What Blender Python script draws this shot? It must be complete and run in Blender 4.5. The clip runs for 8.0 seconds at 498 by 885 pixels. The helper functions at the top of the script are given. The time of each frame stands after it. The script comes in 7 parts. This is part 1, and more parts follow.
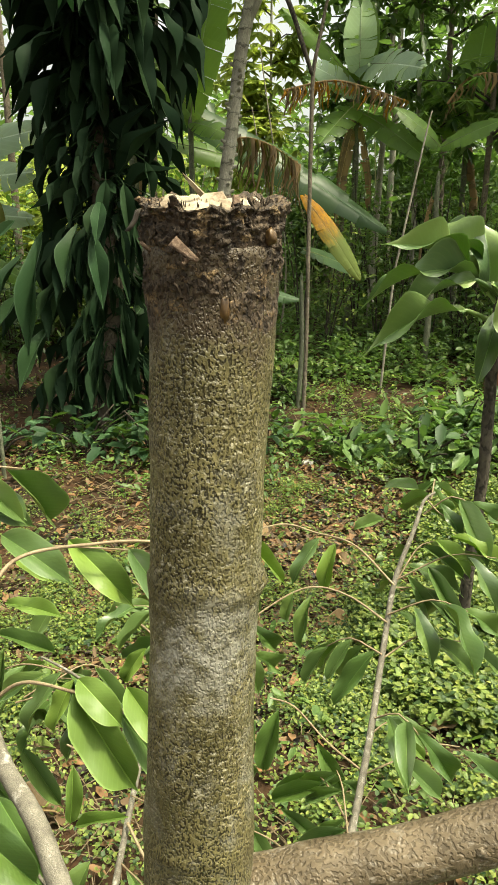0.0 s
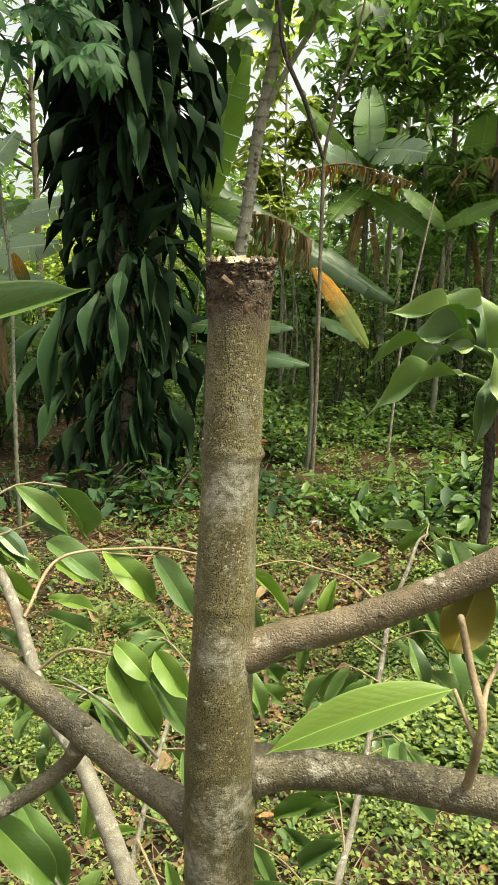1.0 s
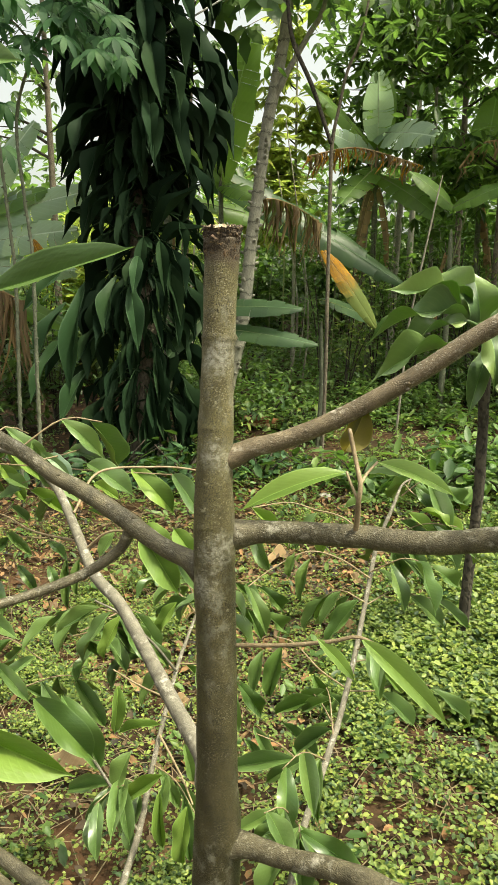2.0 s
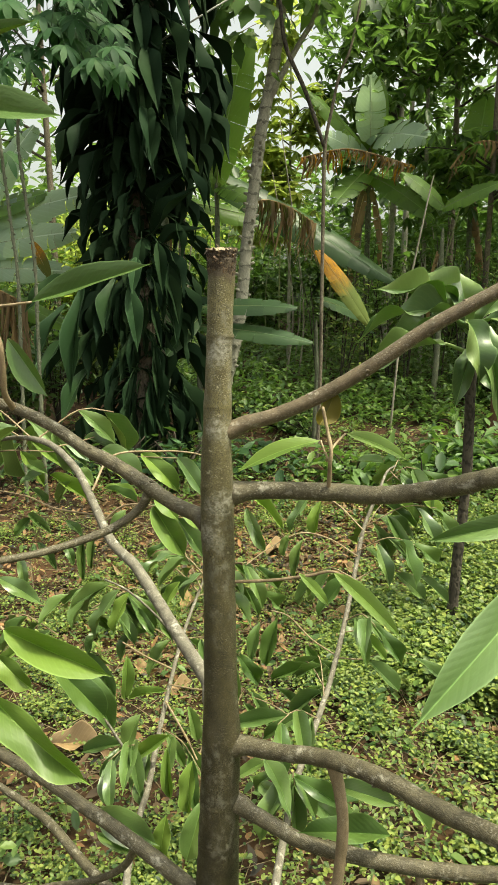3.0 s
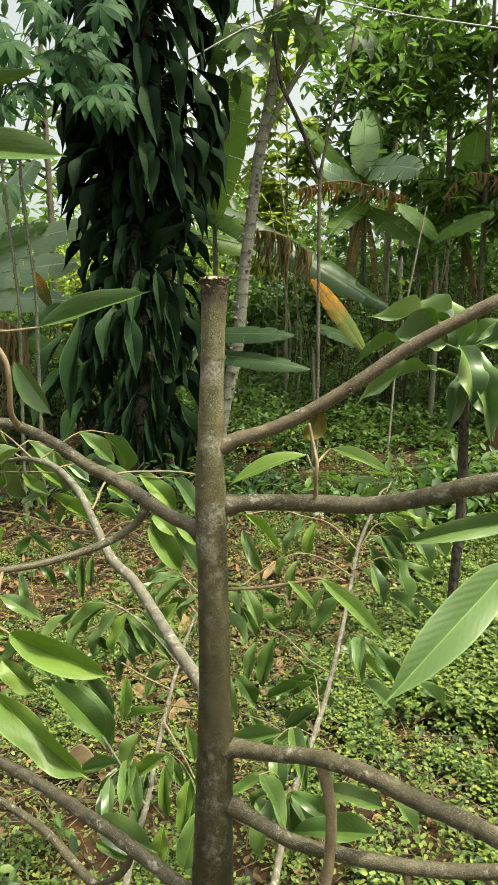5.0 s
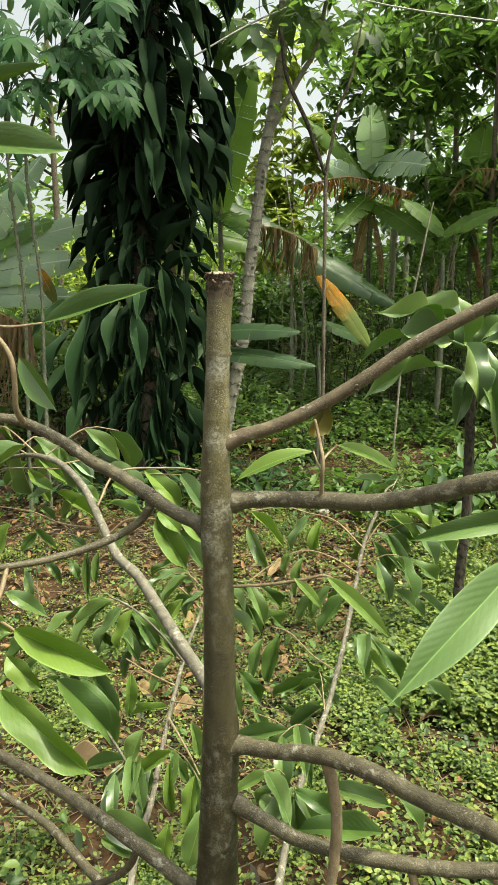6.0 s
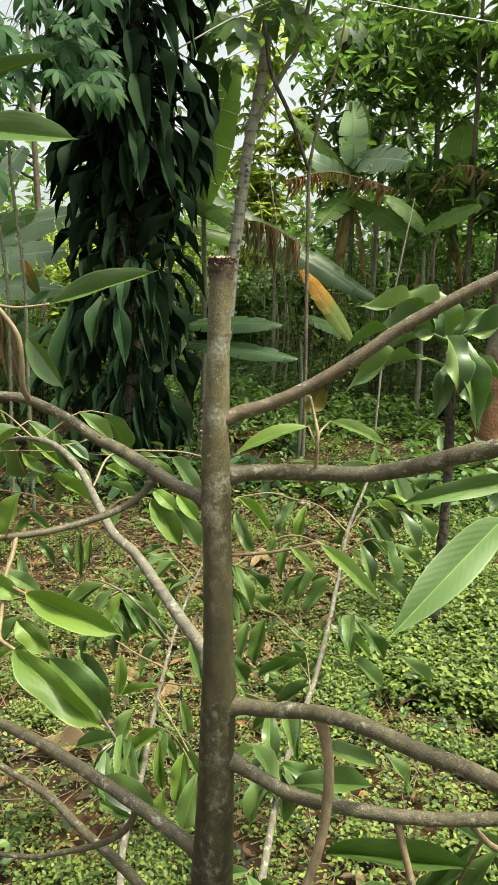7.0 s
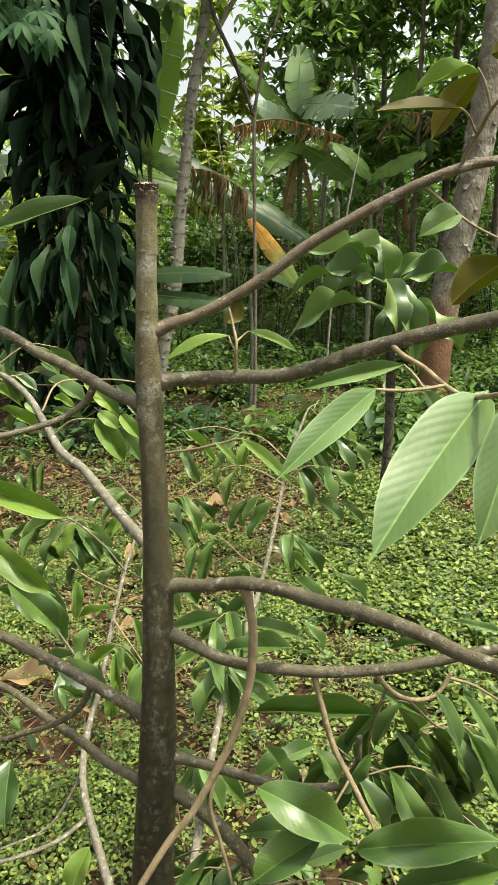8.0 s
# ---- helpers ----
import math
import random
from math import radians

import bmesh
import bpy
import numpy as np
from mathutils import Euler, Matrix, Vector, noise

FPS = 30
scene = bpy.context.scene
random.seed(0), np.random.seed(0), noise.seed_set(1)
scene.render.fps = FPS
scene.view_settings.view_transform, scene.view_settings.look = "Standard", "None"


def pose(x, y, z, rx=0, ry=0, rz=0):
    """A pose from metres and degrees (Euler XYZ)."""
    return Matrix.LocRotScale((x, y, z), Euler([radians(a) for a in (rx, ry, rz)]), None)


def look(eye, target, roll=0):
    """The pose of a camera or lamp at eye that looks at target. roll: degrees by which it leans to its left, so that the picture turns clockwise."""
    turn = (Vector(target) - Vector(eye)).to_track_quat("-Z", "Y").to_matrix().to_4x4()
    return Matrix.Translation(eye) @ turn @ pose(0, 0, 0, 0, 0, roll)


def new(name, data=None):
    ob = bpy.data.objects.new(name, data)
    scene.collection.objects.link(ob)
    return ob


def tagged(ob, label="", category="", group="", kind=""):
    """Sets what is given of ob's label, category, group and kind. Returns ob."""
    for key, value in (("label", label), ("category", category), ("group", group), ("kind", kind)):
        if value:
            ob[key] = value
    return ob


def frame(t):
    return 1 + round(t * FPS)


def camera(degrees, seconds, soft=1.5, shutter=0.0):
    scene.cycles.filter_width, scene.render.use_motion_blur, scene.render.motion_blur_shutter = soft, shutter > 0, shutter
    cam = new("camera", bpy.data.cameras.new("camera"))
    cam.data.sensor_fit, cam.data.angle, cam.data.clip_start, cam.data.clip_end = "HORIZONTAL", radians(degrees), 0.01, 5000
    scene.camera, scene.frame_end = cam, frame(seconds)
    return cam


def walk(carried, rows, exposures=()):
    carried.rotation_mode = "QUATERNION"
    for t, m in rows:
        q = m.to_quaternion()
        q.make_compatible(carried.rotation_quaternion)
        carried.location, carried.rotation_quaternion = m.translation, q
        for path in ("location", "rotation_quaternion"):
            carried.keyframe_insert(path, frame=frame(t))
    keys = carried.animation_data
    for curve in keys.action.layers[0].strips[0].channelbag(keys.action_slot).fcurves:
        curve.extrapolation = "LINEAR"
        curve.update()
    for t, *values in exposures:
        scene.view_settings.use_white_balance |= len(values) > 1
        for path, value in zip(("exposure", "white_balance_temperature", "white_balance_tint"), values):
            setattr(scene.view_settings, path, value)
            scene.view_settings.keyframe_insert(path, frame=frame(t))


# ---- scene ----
cam = camera(39.0, 8.0, 0.6)
PATH = [
    (0, (0.026, 0.055, 1.905), (-0.149, 1.976, 1.374), 0.8),
    (0.3, (0.029, 0.028, 1.908), (-0.165, 1.961, 1.432), 0.8),
    (0.5, (0.03, 0.01, 1.907), (-0.169, 1.949, 1.459), 0.8),
    (0.7, (0.038, -0.026, 1.911), (-0.198, 1.916, 1.486), 1.1),
    (1, (0.045, -0.118, 1.888), (-0.167, 1.84, 1.541), 1.6),
    (1.3, (0.05, -0.206, 1.852), (-0.168, 1.754, 1.518), 1.3),
    (1.5, (0.071, -0.27, 1.845), (-0.163, 1.687, 1.508), 0.8),
    (1.7, (0.095, -0.315, 1.847), (-0.155, 1.637, 1.485), 1.1),
    (2.8, (0.119, -0.537, 1.859), (-0.142, 1.405, 1.458), 0.8),
    (3, (0.131, -0.549, 1.859), (-0.115, 1.397, 1.469), 0.6),
    (3.5, (0.138, -0.58, 1.866), (-0.077, 1.378, 1.518), 0.3),
    (4, (0.144, -0.604, 1.863), (-0.071, 1.358, 1.541), 0.2),
    (4.5, (0.147, -0.604, 1.857), (-0.083, 1.359, 1.547), 0.3),
    (6, (0.146, -0.598, 1.853), (-0.114, 1.358, 1.531), 0.4),
    (6.5, (0.13, -0.604, 1.852), (-0.126, 1.353, 1.53), 0.6),
    (7, (0.13, -0.652, 1.837), (-0.074, 1.309, 1.501), 0.9),
    (7.5, (0.12, -0.724, 1.794), (0.008, 1.234, 1.402), 0.6),
    (8, (0.184, -0.784, 1.791), (0.105, 1.162, 1.334), 0.2),
]
walk(cam, [(t, look(eye, target, roll)) for t, eye, target, roll in PATH],
     exposures=[(0, 0.35, 7500, 0), (1.5, 0.40, 7500, -1), (3, 0.22, 7450, -3), (4.5, 0.20, 7350, -3), (6.5, 0.27, 7150, -2), (8, 0.28, 7100, 1)])

# ---------------------------------------------------------------- light
world = bpy.data.worlds.new("sky")
scene.world = world
world.use_nodes = True
wn = world.node_tree
sky = wn.nodes.new("ShaderNodeTexSky")
sky.sky_type = "NISHITA"
sky.sun_disc = False
sky.sun_elevation, sky.sun_rotation = radians(67), radians(108)
sky.air_density, sky.dust_density, sky.ozone_density = 0.8, 7.0, 0.3
wn.nodes["Background"].inputs["Strength"].default_value = 0.165
haze = wn.nodes.new("ShaderNodeHueSaturation")
haze.inputs["Saturation"].default_value, haze.inputs["Value"].default_value = 0.35, 1.8
wn.links.new(sky.outputs[0], haze.inputs["Color"])
wn.links.new(haze.outputs[0], wn.nodes["Background"].inputs["Color"])
sun = new("sun", bpy.data.lights.new("sun", "SUN"))
sun.data.energy, sun.data.angle, sun.data.color = 4.8, radians(3), (1.0, 0.94, 0.80)
sun.matrix_world = look((3.6, -1.2, 9.0), (0, 0, 0))


# ---------------------------------------------------------------- materials
def material(name):
    m = bpy.data.materials.new(name)
    m.use_nodes = True
    return m, m.node_tree, m.node_tree.nodes["Principled BSDF"]


def tex(nt, scale, detail=4.0, stretch=(1, 1, 1), kind="noise", rough=0.6):
    """A noise or voronoi texture on the object's own coordinates, in metres."""
    co = nt.nodes.new("ShaderNodeTexCoord")
    mp = nt.nodes.new("ShaderNodeMapping")
    mp.inputs["Scale"].default_value = stretch
    nt.links.new(co.outputs["Object"], mp.inputs["Vector"])
    if kind == "noise":
        n = nt.nodes.new("ShaderNodeTexNoise")
        n.inputs["Detail"].default_value = detail
        n.inputs["Roughness"].default_value = rough
        out = n.outputs["Fac"]
    else:
        n = nt.nodes.new("ShaderNodeTexVoronoi")
        n.feature = "DISTANCE_TO_EDGE" if kind == "cells" else "F1"
        out = n.outputs["Distance"]
    n.inputs["Scale"].default_value = scale
    nt.links.new(mp.outputs[0], n.inputs["Vector"])
    return out


def ramp(nt, fac, stops):
    r = nt.nodes.new("ShaderNodeValToRGB")
    els = r.color_ramp.elements
    while len(els) < len(stops):
        els.new(0.5)
    for e, (p, c) in zip(els, stops):
        e.position, e.color = p, (*c, 1) if len(c) == 3 else c
    nt.links.new(fac, r.inputs[0])
    return r.outputs[0]


def mix(nt, fac, a, b, how="MIX"):
    n = nt.nodes.new("ShaderNodeMix")
    n.data_type, n.blend_type = "RGBA", how
    for sock, v in ((n.inputs[0], fac), (n.inputs[6], a), (n.inputs[7], b)):
        if isinstance(v, (int, float)):
            sock.default_value = v
        elif isinstance(v, tuple):
            sock.default_value = (*v, 1)
        else:
            nt.links.new(v, sock)
    return n.outputs[2]


def math_node(nt, op, a, b=0.0, clamp=False):
    n = nt.nodes.new("ShaderNodeMath")
    n.operation, n.use_clamp = op, clamp
    for sock, v in ((n.inputs[0], a), (n.inputs[1], b)):
        if isinstance(v, (int, float)):
            sock.default_value = v
        else:
            nt.links.new(v, sock)
    return n.outputs[0]


def bump(nt, bsdf, height, strength, distance, under=None):
    b = nt.nodes.new("ShaderNodeBump")
    b.inputs["Strength"].default_value, b.inputs["Distance"].default_value = strength, distance
    nt.links.new(height, b.inputs["Height"])
    if under:
        nt.links.new(under, b.inputs["Normal"])
    nt.links.new(b.outputs[0], bsdf.inputs["Normal"])
    return b.outputs[0]


def bark(name, dark, light, patch, grain=1350.0, lichen=0.62, blotch=60.0, rough=0.75, stretch=(1, 1, 0.6), deep=0.0005, cracks=0.8, specks=0.0, stem_zones=False, rings=0.0, foot=0.0):
    """Grainy bark with blotches and pale lichen patches."""
    m, nt, bs = material(name)
    g = ramp(nt, tex(nt, grain, 0.6, stretch, rough=0.5), [(0.38, (0, 0, 0)), (0.52, (1, 1, 1))])
    n1 = tex(nt, blotch, 6, (1, 1, 0.7))
    n2 = tex(nt, blotch * 0.7, 5, (1, 1, 1.3), rough=0.7)
    n3 = tex(nt, grain * 0.6, 3, stretch)
    c = mix(nt, ramp(nt, n1, [(0.3, (0, 0, 0)), (0.7, (1, 1, 1))]), dark, light)
    c = mix(nt, 1.0, c, ramp(nt, n3, [(0.35, (1 - 0.4 * cracks, 1 - 0.4 * cracks, 1 - 0.4 * cracks)), (0.65, (1.1, 1.1, 1.1))]), "MULTIPLY")
    pits = math_node(nt, "MULTIPLY", math_node(nt, "SUBTRACT", 1.0, g), ramp(nt, n2, [(0.36, (0.25, 0.25, 0.25)), (0.55, (1, 1, 1))]))
    c = mix(nt, math_node(nt, "MULTIPLY", pits, cracks), c, tuple(0.28 * v for v in dark))
    c = mix(nt, ramp(nt, n2, [(lichen, (0, 0, 0)), (lichen + 0.12, (0.75, 0.75, 0.75))]), c, patch)
    if specks:
        on = ramp(nt, tex(nt, specks * 3.2, 3, (1, 1, 1.5)), [(0.56, (0, 0, 0)), (0.66, (0.5, 0.5, 0.5))])
        on = mix(nt, 1.0, on, ramp(nt, tex(nt, specks * 0.2, 3), [(0.40, (0.1, 0.1, 0.1)), (0.60, (0.9, 0.9, 0.9))]), "MULTIPLY")
        c = mix(nt, on, c, patch)
    if foot:
        # red mud splashed up from the ground
        co = nt.nodes.new("ShaderNodeTexCoord")
        sep = nt.nodes.new("ShaderNodeSeparateXYZ")
        nt.links.new(co.outputs["Object"], sep.inputs[0])
        up = math_node(nt, "ADD", sep.outputs["Z"], math_node(nt, "MULTIPLY", tex(nt, 5, 6, rough=0.7), 0.9))
        c = mix(nt, ramp(nt, math_node(nt, "DIVIDE", up, foot), [(0.75, (0.9, 0.9, 0.9)), (1.0, (0, 0, 0))]), c, (0.13, 0.060, 0.028))
    if rings:
        # dark leaf scars, one above another round the trunk
        co = nt.nodes.new("ShaderNodeTexCoord")
        sep = nt.nodes.new("ShaderNodeSeparateXYZ")
        nt.links.new(co.outputs["Object"], sep.inputs[0])
        up = math_node(nt, "ADD", sep.outputs["Z"], math_node(nt, "MULTIPLY", n2, rings * 1.2))
        scar = ramp(nt, math_node(nt, "FRACT", math_node(nt, "DIVIDE", up, rings)), [(0.0, (0.75, 0.75, 0.75)), (0.07, (0.65, 0.65, 0.65)), (0.13, (0, 0, 0)), (0.97, (0, 0, 0)), (1.0, (0.7, 0.7, 0.7))])
        c = mix(nt, scar, c, tuple(0.3 * v for v in dark))
    if stem_zones:
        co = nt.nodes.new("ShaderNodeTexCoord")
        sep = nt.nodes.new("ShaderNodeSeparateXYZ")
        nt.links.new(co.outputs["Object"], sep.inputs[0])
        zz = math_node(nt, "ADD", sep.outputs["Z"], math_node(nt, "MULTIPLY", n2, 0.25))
        # tone by height: darker and browner towards the foot, lighter at the top
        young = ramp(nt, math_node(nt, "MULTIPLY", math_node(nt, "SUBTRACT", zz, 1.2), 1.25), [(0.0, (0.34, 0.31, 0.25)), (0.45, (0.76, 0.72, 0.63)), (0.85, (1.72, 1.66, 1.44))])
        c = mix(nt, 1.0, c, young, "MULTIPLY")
        # grey crust in patches over the stem
        crust = ramp(nt, tex(nt, 95, 6, (1, 1, 0.8), rough=0.75), [(0.50, (0, 0, 0)), (0.62, (0.52, 0.52, 0.52))])
        crust = mix(nt, 1.0, crust, ramp(nt, tex(nt, 22, 3, (1, 1, 0.6)), [(0.42, (0.05, 0.05, 0.05)), (0.62, (1, 1, 1))]), "MULTIPLY")
        c = mix(nt, crust, c, (0.24, 0.235, 0.195))
        # dark stain that runs down from the torn bark
        c = mix(nt, ramp(nt, math_node(nt, "MULTIPLY", math_node(nt, "SUBTRACT", math_node(nt, "ADD", sep.outputs["Z"], math_node(nt, "MULTIPLY", tex(nt, 110, 5), 0.03)), 1.893), 50.0), [(0.0, (0, 0, 0)), (0.6, (0.85, 0.85, 0.85))]), c, (0.06, 0.042, 0.028))
        # chalky lichen below the leaf scar and at the crotches
        chalk = ramp(nt, tex(nt, 190, 5, (1, 1, 1.2), rough=0.7), [(0.42, (0.1, 0.1, 0.1)), (0.60, (1, 1, 1))])
        ragged = tex(nt, 120, 4, (1, 1, 1.4))
        for x, y, z, r in ((0.006, -0.015, 1.808, 0.013), (-0.006, -0.014, 1.800, 0.008), (0.016, -0.012, 1.716, 0.011), (-0.004, -0.018, 1.722, 0.009), (0.018, -0.012, 1.640, 0.011), (0.0, -0.019, 1.632, 0.012), (-0.012, -0.016, 1.60, 0.012)):
            gap = nt.nodes.new("ShaderNodeVectorMath")
            gap.operation = "DISTANCE"
            gap.inputs[1].default_value = (x, 0.22 + y, z)
            nt.links.new(co.outputs["Object"], gap.inputs[0])
            wander = math_node(nt, "MULTIPLY", math_node(nt, "SUBTRACT", ragged, 0.5), 3.2 * r)
            here = ramp(nt, math_node(nt, "DIVIDE", math_node(nt, "ADD", gap.outputs["Value"], wander), 2 * r), [(0.15, (0.9, 0.9, 0.9)), (0.85, (0, 0, 0))])
            c = mix(nt, math_node(nt, "MULTIPLY", math_node(nt, "MULTIPLY", here, chalk), 0.7), c, patch)
    nt.links.new(c, bs.inputs["Base Color"])
    bs.inputs["Roughness"].default_value = rough
    bs.inputs["Specular IOR Level"].default_value = 0.35
    h = mix(nt, 0.35, g, n3)
    b1 = bump(nt, bs, h, 0.8, deep)
    bump(nt, bs, n1, 0.5, 0.002, b1)
    return m


def leaf_material(name, a, b, rough=0.35, gloss=0.5, through_light=0.35, veins=True, warm=(0.20, 0.40, 0.04), rnd=0.35, stains=0.0, coat=0.0, quilt=0.0):
    """A leaf blade in its own space: x along the midrib from 0 to 1, y across."""
    m, nt, bs = material(name)
    info = nt.nodes.new("ShaderNodeObjectInfo")
    geo = nt.nodes.new("ShaderNodeNewGeometry")
    big = tex(nt, 3.0, 4)
    c = mix(nt, big, a, b)
    one = math_node(nt, "ADD", info.outputs["Random"], geo.outputs["Random Per Island"])
    one = math_node(nt, "FRACT", one)
    c = mix(nt, math_node(nt, "MULTIPLY", one, rnd), c, tuple(min(1, 1.5 * v + 0.01) for v in b))
    other = math_node(nt, "FRACT", math_node(nt, "MULTIPLY", one, 7.31))
    c = mix(nt, 1.0, c, ramp(nt, other, [(0.0, (1 - rnd, 1 - 0.9 * rnd, 1 - 0.7 * rnd)), (0.5, (1, 1, 1)), (1.0, (1 + 0.3 * rnd, 1.05, 0.9))]), "MULTIPLY")
    if veins:
        co = nt.nodes.new("ShaderNodeTexCoord")
        sep = nt.nodes.new("ShaderNodeSeparateXYZ")
        nt.links.new(co.outputs["Object"], sep.inputs[0])
        ay = math_node(nt, "ABSOLUTE", sep.outputs["Y"])
        rib = math_node(nt, "LESS_THAN", ay, 0.016)
        s = math_node(nt, "SUBTRACT", math_node(nt, "MULTIPLY", sep.outputs["X"], 90.0), math_node(nt, "MULTIPLY", ay, 46.0))
        wave = math_node(nt, "SINE", s)
        line = ramp(nt, math_node(nt, "MULTIPLY_ADD", wave, 0.5), [(0.82, (0, 0, 0)), (0.97, (1, 1, 1))])
        c = mix(nt, math_node(nt, "MULTIPLY", line, 0.07), c, tuple(min(1, 2.0 * v) for v in b))
        c = mix(nt, math_node(nt, "MULTIPLY", rib, 0.55), c, tuple(min(1, 2.4 * v + 0.03) for v in b))
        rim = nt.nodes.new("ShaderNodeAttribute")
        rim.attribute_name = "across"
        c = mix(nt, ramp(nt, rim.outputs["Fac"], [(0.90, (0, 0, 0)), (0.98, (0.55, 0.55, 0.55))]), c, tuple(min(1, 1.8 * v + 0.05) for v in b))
        h = math_node(nt, "SUBTRACT", math_node(nt, "MULTIPLY", line, -0.12), math_node(nt, "MULTIPLY", rib, 1.0))
        pillow = math_node(nt, "MULTIPLY", math_node(nt, "MULTIPLY", wave, ramp(nt, tex(nt, 4.0, 2), [(0.45, (0, 0, 0)), (0.65, (1, 1, 1))])), -quilt)
        bump(nt, bs, math_node(nt, "ADD", math_node(nt, "ADD", h, pillow), math_node(nt, "MULTIPLY", tex(nt, 7.0, 2), 1.6)), 0.08, 0.02)
    if stains:
        spots = tex(nt, 16.0, 5)
        c = mix(nt, ramp(nt, spots, [(0.68 - 0.2 * stains, (0, 0, 0)), (0.76 - 0.2 * stains, (0.8, 0.8, 0.8))]), c, (0.16, 0.09, 0.03))
    nt.links.new(c, bs.inputs["Base Color"])
    rr = math_node(nt, "ADD", math_node(nt, "MULTIPLY", tex(nt, 5.0, 2), 0.12), rough - 0.06)
    nt.links.new(rr, bs.inputs["Roughness"])
    bs.inputs["Specular IOR Level"].default_value = gloss
    bs.inputs["Coat Weight"].default_value, bs.inputs["Coat Roughness"].default_value = coat, 0.3
    tr = nt.nodes.new("ShaderNodeBsdfTranslucent")
    nt.links.new(mix(nt, 0.55, c, warm), tr.inputs["Color"])
    mx = nt.nodes.new("ShaderNodeMixShader")
    mx.inputs[0].default_value = through_light
    nt.links.new(bs.outputs[0], mx.inputs[1])
    nt.links.new(tr.outputs[0], mx.inputs[2])
    nt.links.new(mx.outputs[0], nt.nodes["Material Output"].inputs["Surface"])
    return m


def mottled(name, cols, scale, rough=0.85, relief=0.01, fine=8.0):
    """A rough surface in three colours, mixed at two scales, with relief."""
    m, nt, bs = material(name)
    n1, n2 = tex(nt, scale, 6, rough=0.65), tex(nt, scale * fine, 4)
    c = mix(nt, ramp(nt, n1, [(0.35, (0, 0, 0)), (0.65, (1, 1, 1))]), cols[0], cols[1])
    c = mix(nt, ramp(nt, n2, [(0.5, (0, 0, 0)), (0.75, (0.9, 0.9, 0.9))]), c, cols[2])
    nt.links.new(c, bs.inputs["Base Color"])
    bs.inputs["Roughness"].default_value = rough
    bs.inputs["Specular IOR Level"].default_value = 0.25
    b1 = bump(nt, bs, n2, 0.6, relief / 3)
    bump(nt, bs, n1, 0.6, relief, b1)
    return m


BARK_STEM = bark("bark_olive", (0.050, 0.045, 0.021), (0.128, 0.116, 0.060), (0.44, 0.43, 0.37), grain=1700, lichen=0.66, deep=0.0013, stem_zones=True, cracks=1.0, rough=0.42, stretch=(1, 1, 0.7), specks=170)
BARK_BRANCH = bark("bark_brown", (0.050, 0.042, 0.025), (0.138, 0.120, 0.074), (0.38, 0.36, 0.30), grain=900, lichen=0.57, blotch=70, deep=0.0008, cracks=0.5, specks=110, rough=0.48, stretch=(1, 1, 1))
BARK_RUSSET = bark("bark_russet", (0.066, 0.050, 0.029), (0.155, 0.120, 0.076), (0.44, 0.41, 0.35), grain=900, lichen=0.57, blotch=60, deep=0.0005, cracks=0.4, specks=120, rough=0.45, stretch=(1, 1, 1))
BARK_PALE = bark("bark_pale", (0.090, 0.080, 0.060), (0.215, 0.198, 0.155), (0.46, 0.44, 0.38), lichen=0.56, blotch=70, deep=0.0004, cracks=0.4, specks=250)
BARK_TWIG = bark("twig_ochre", (0.155, 0.112, 0.064), (0.30, 0.235, 0.145), (0.40, 0.35, 0.26), grain=900, lichen=0.7, cracks=0.2, rough=0.55, deep=0.0002)
BARK_TORN = bark("torn_bark", (0.024, 0.016, 0.010), (0.105, 0.074, 0.046), (0.27, 0.18, 0.085), grain=1300, lichen=0.55, blotch=260, rough=0.8, deep=0.0016, cracks=0.8)
BARK_TRUNK = bark("trunk_grey", (0.16, 0.14, 0.11), (0.34, 0.31, 0.26), (0.48, 0.47, 0.42), grain=45, lichen=0.55, blotch=7, rough=0.9, deep=0.006, cracks=0.2)
BARK_FOOTED = bark("trunk_grey_brown", (0.10, 0.086, 0.066), (0.24, 0.215, 0.175), (0.40, 0.39, 0.34), grain=45, lichen=0.56, blotch=7, rough=0.9, deep=0.006, cracks=0.3, foot=1.75)
BARK_SHOOT = bark("bark_tan", (0.125, 0.091, 0.051), (0.262, 0.200, 0.122), (0.40, 0.36, 0.27), lichen=0.62, blotch=70, deep=0.0003, cracks=0.3, specks=250)
BARK_DARK = bark("trunk_dark", (0.035, 0.029, 0.022), (0.095, 0.08, 0.06), (0.17, 0.16, 0.13), grain=60, lichen=0.68, blotch=8, rough=0.9, deep=0.006)
BARK_MID = bark("trunk_brown", (0.085, 0.07, 0.05), (0.19, 0.16, 0.12), (0.30, 0.29, 0.25), grain=60, lichen=0.62, blotch=8, rough=0.9, deep=0.006, cracks=0.4)
BARK_SCARRED = bark("trunk_scarred", (0.20, 0.19, 0.15), (0.35, 0.335, 0.27), (0.48, 0.47, 0.42), grain=90, lichen=0.6, blotch=14, rough=0.85, deep=0.003, cracks=0.25)
BARK_RINGED = bark("trunk_ringed", (0.22, 0.21, 0.165), (0.36, 0.345, 0.28), (0.50, 0.49, 0.44), grain=90, lichen=0.6, blotch=14, rough=0.85, deep=0.003, cracks=0.2, rings=0.14)
BARK_CANE = bark("cane_grey_green", (0.075, 0.085, 0.055), (0.17, 0.18, 0.12), (0.32, 0.32, 0.27), grain=90, lichen=0.6, blotch=14, rough=0.8, deep=0.003, cracks=0.3)
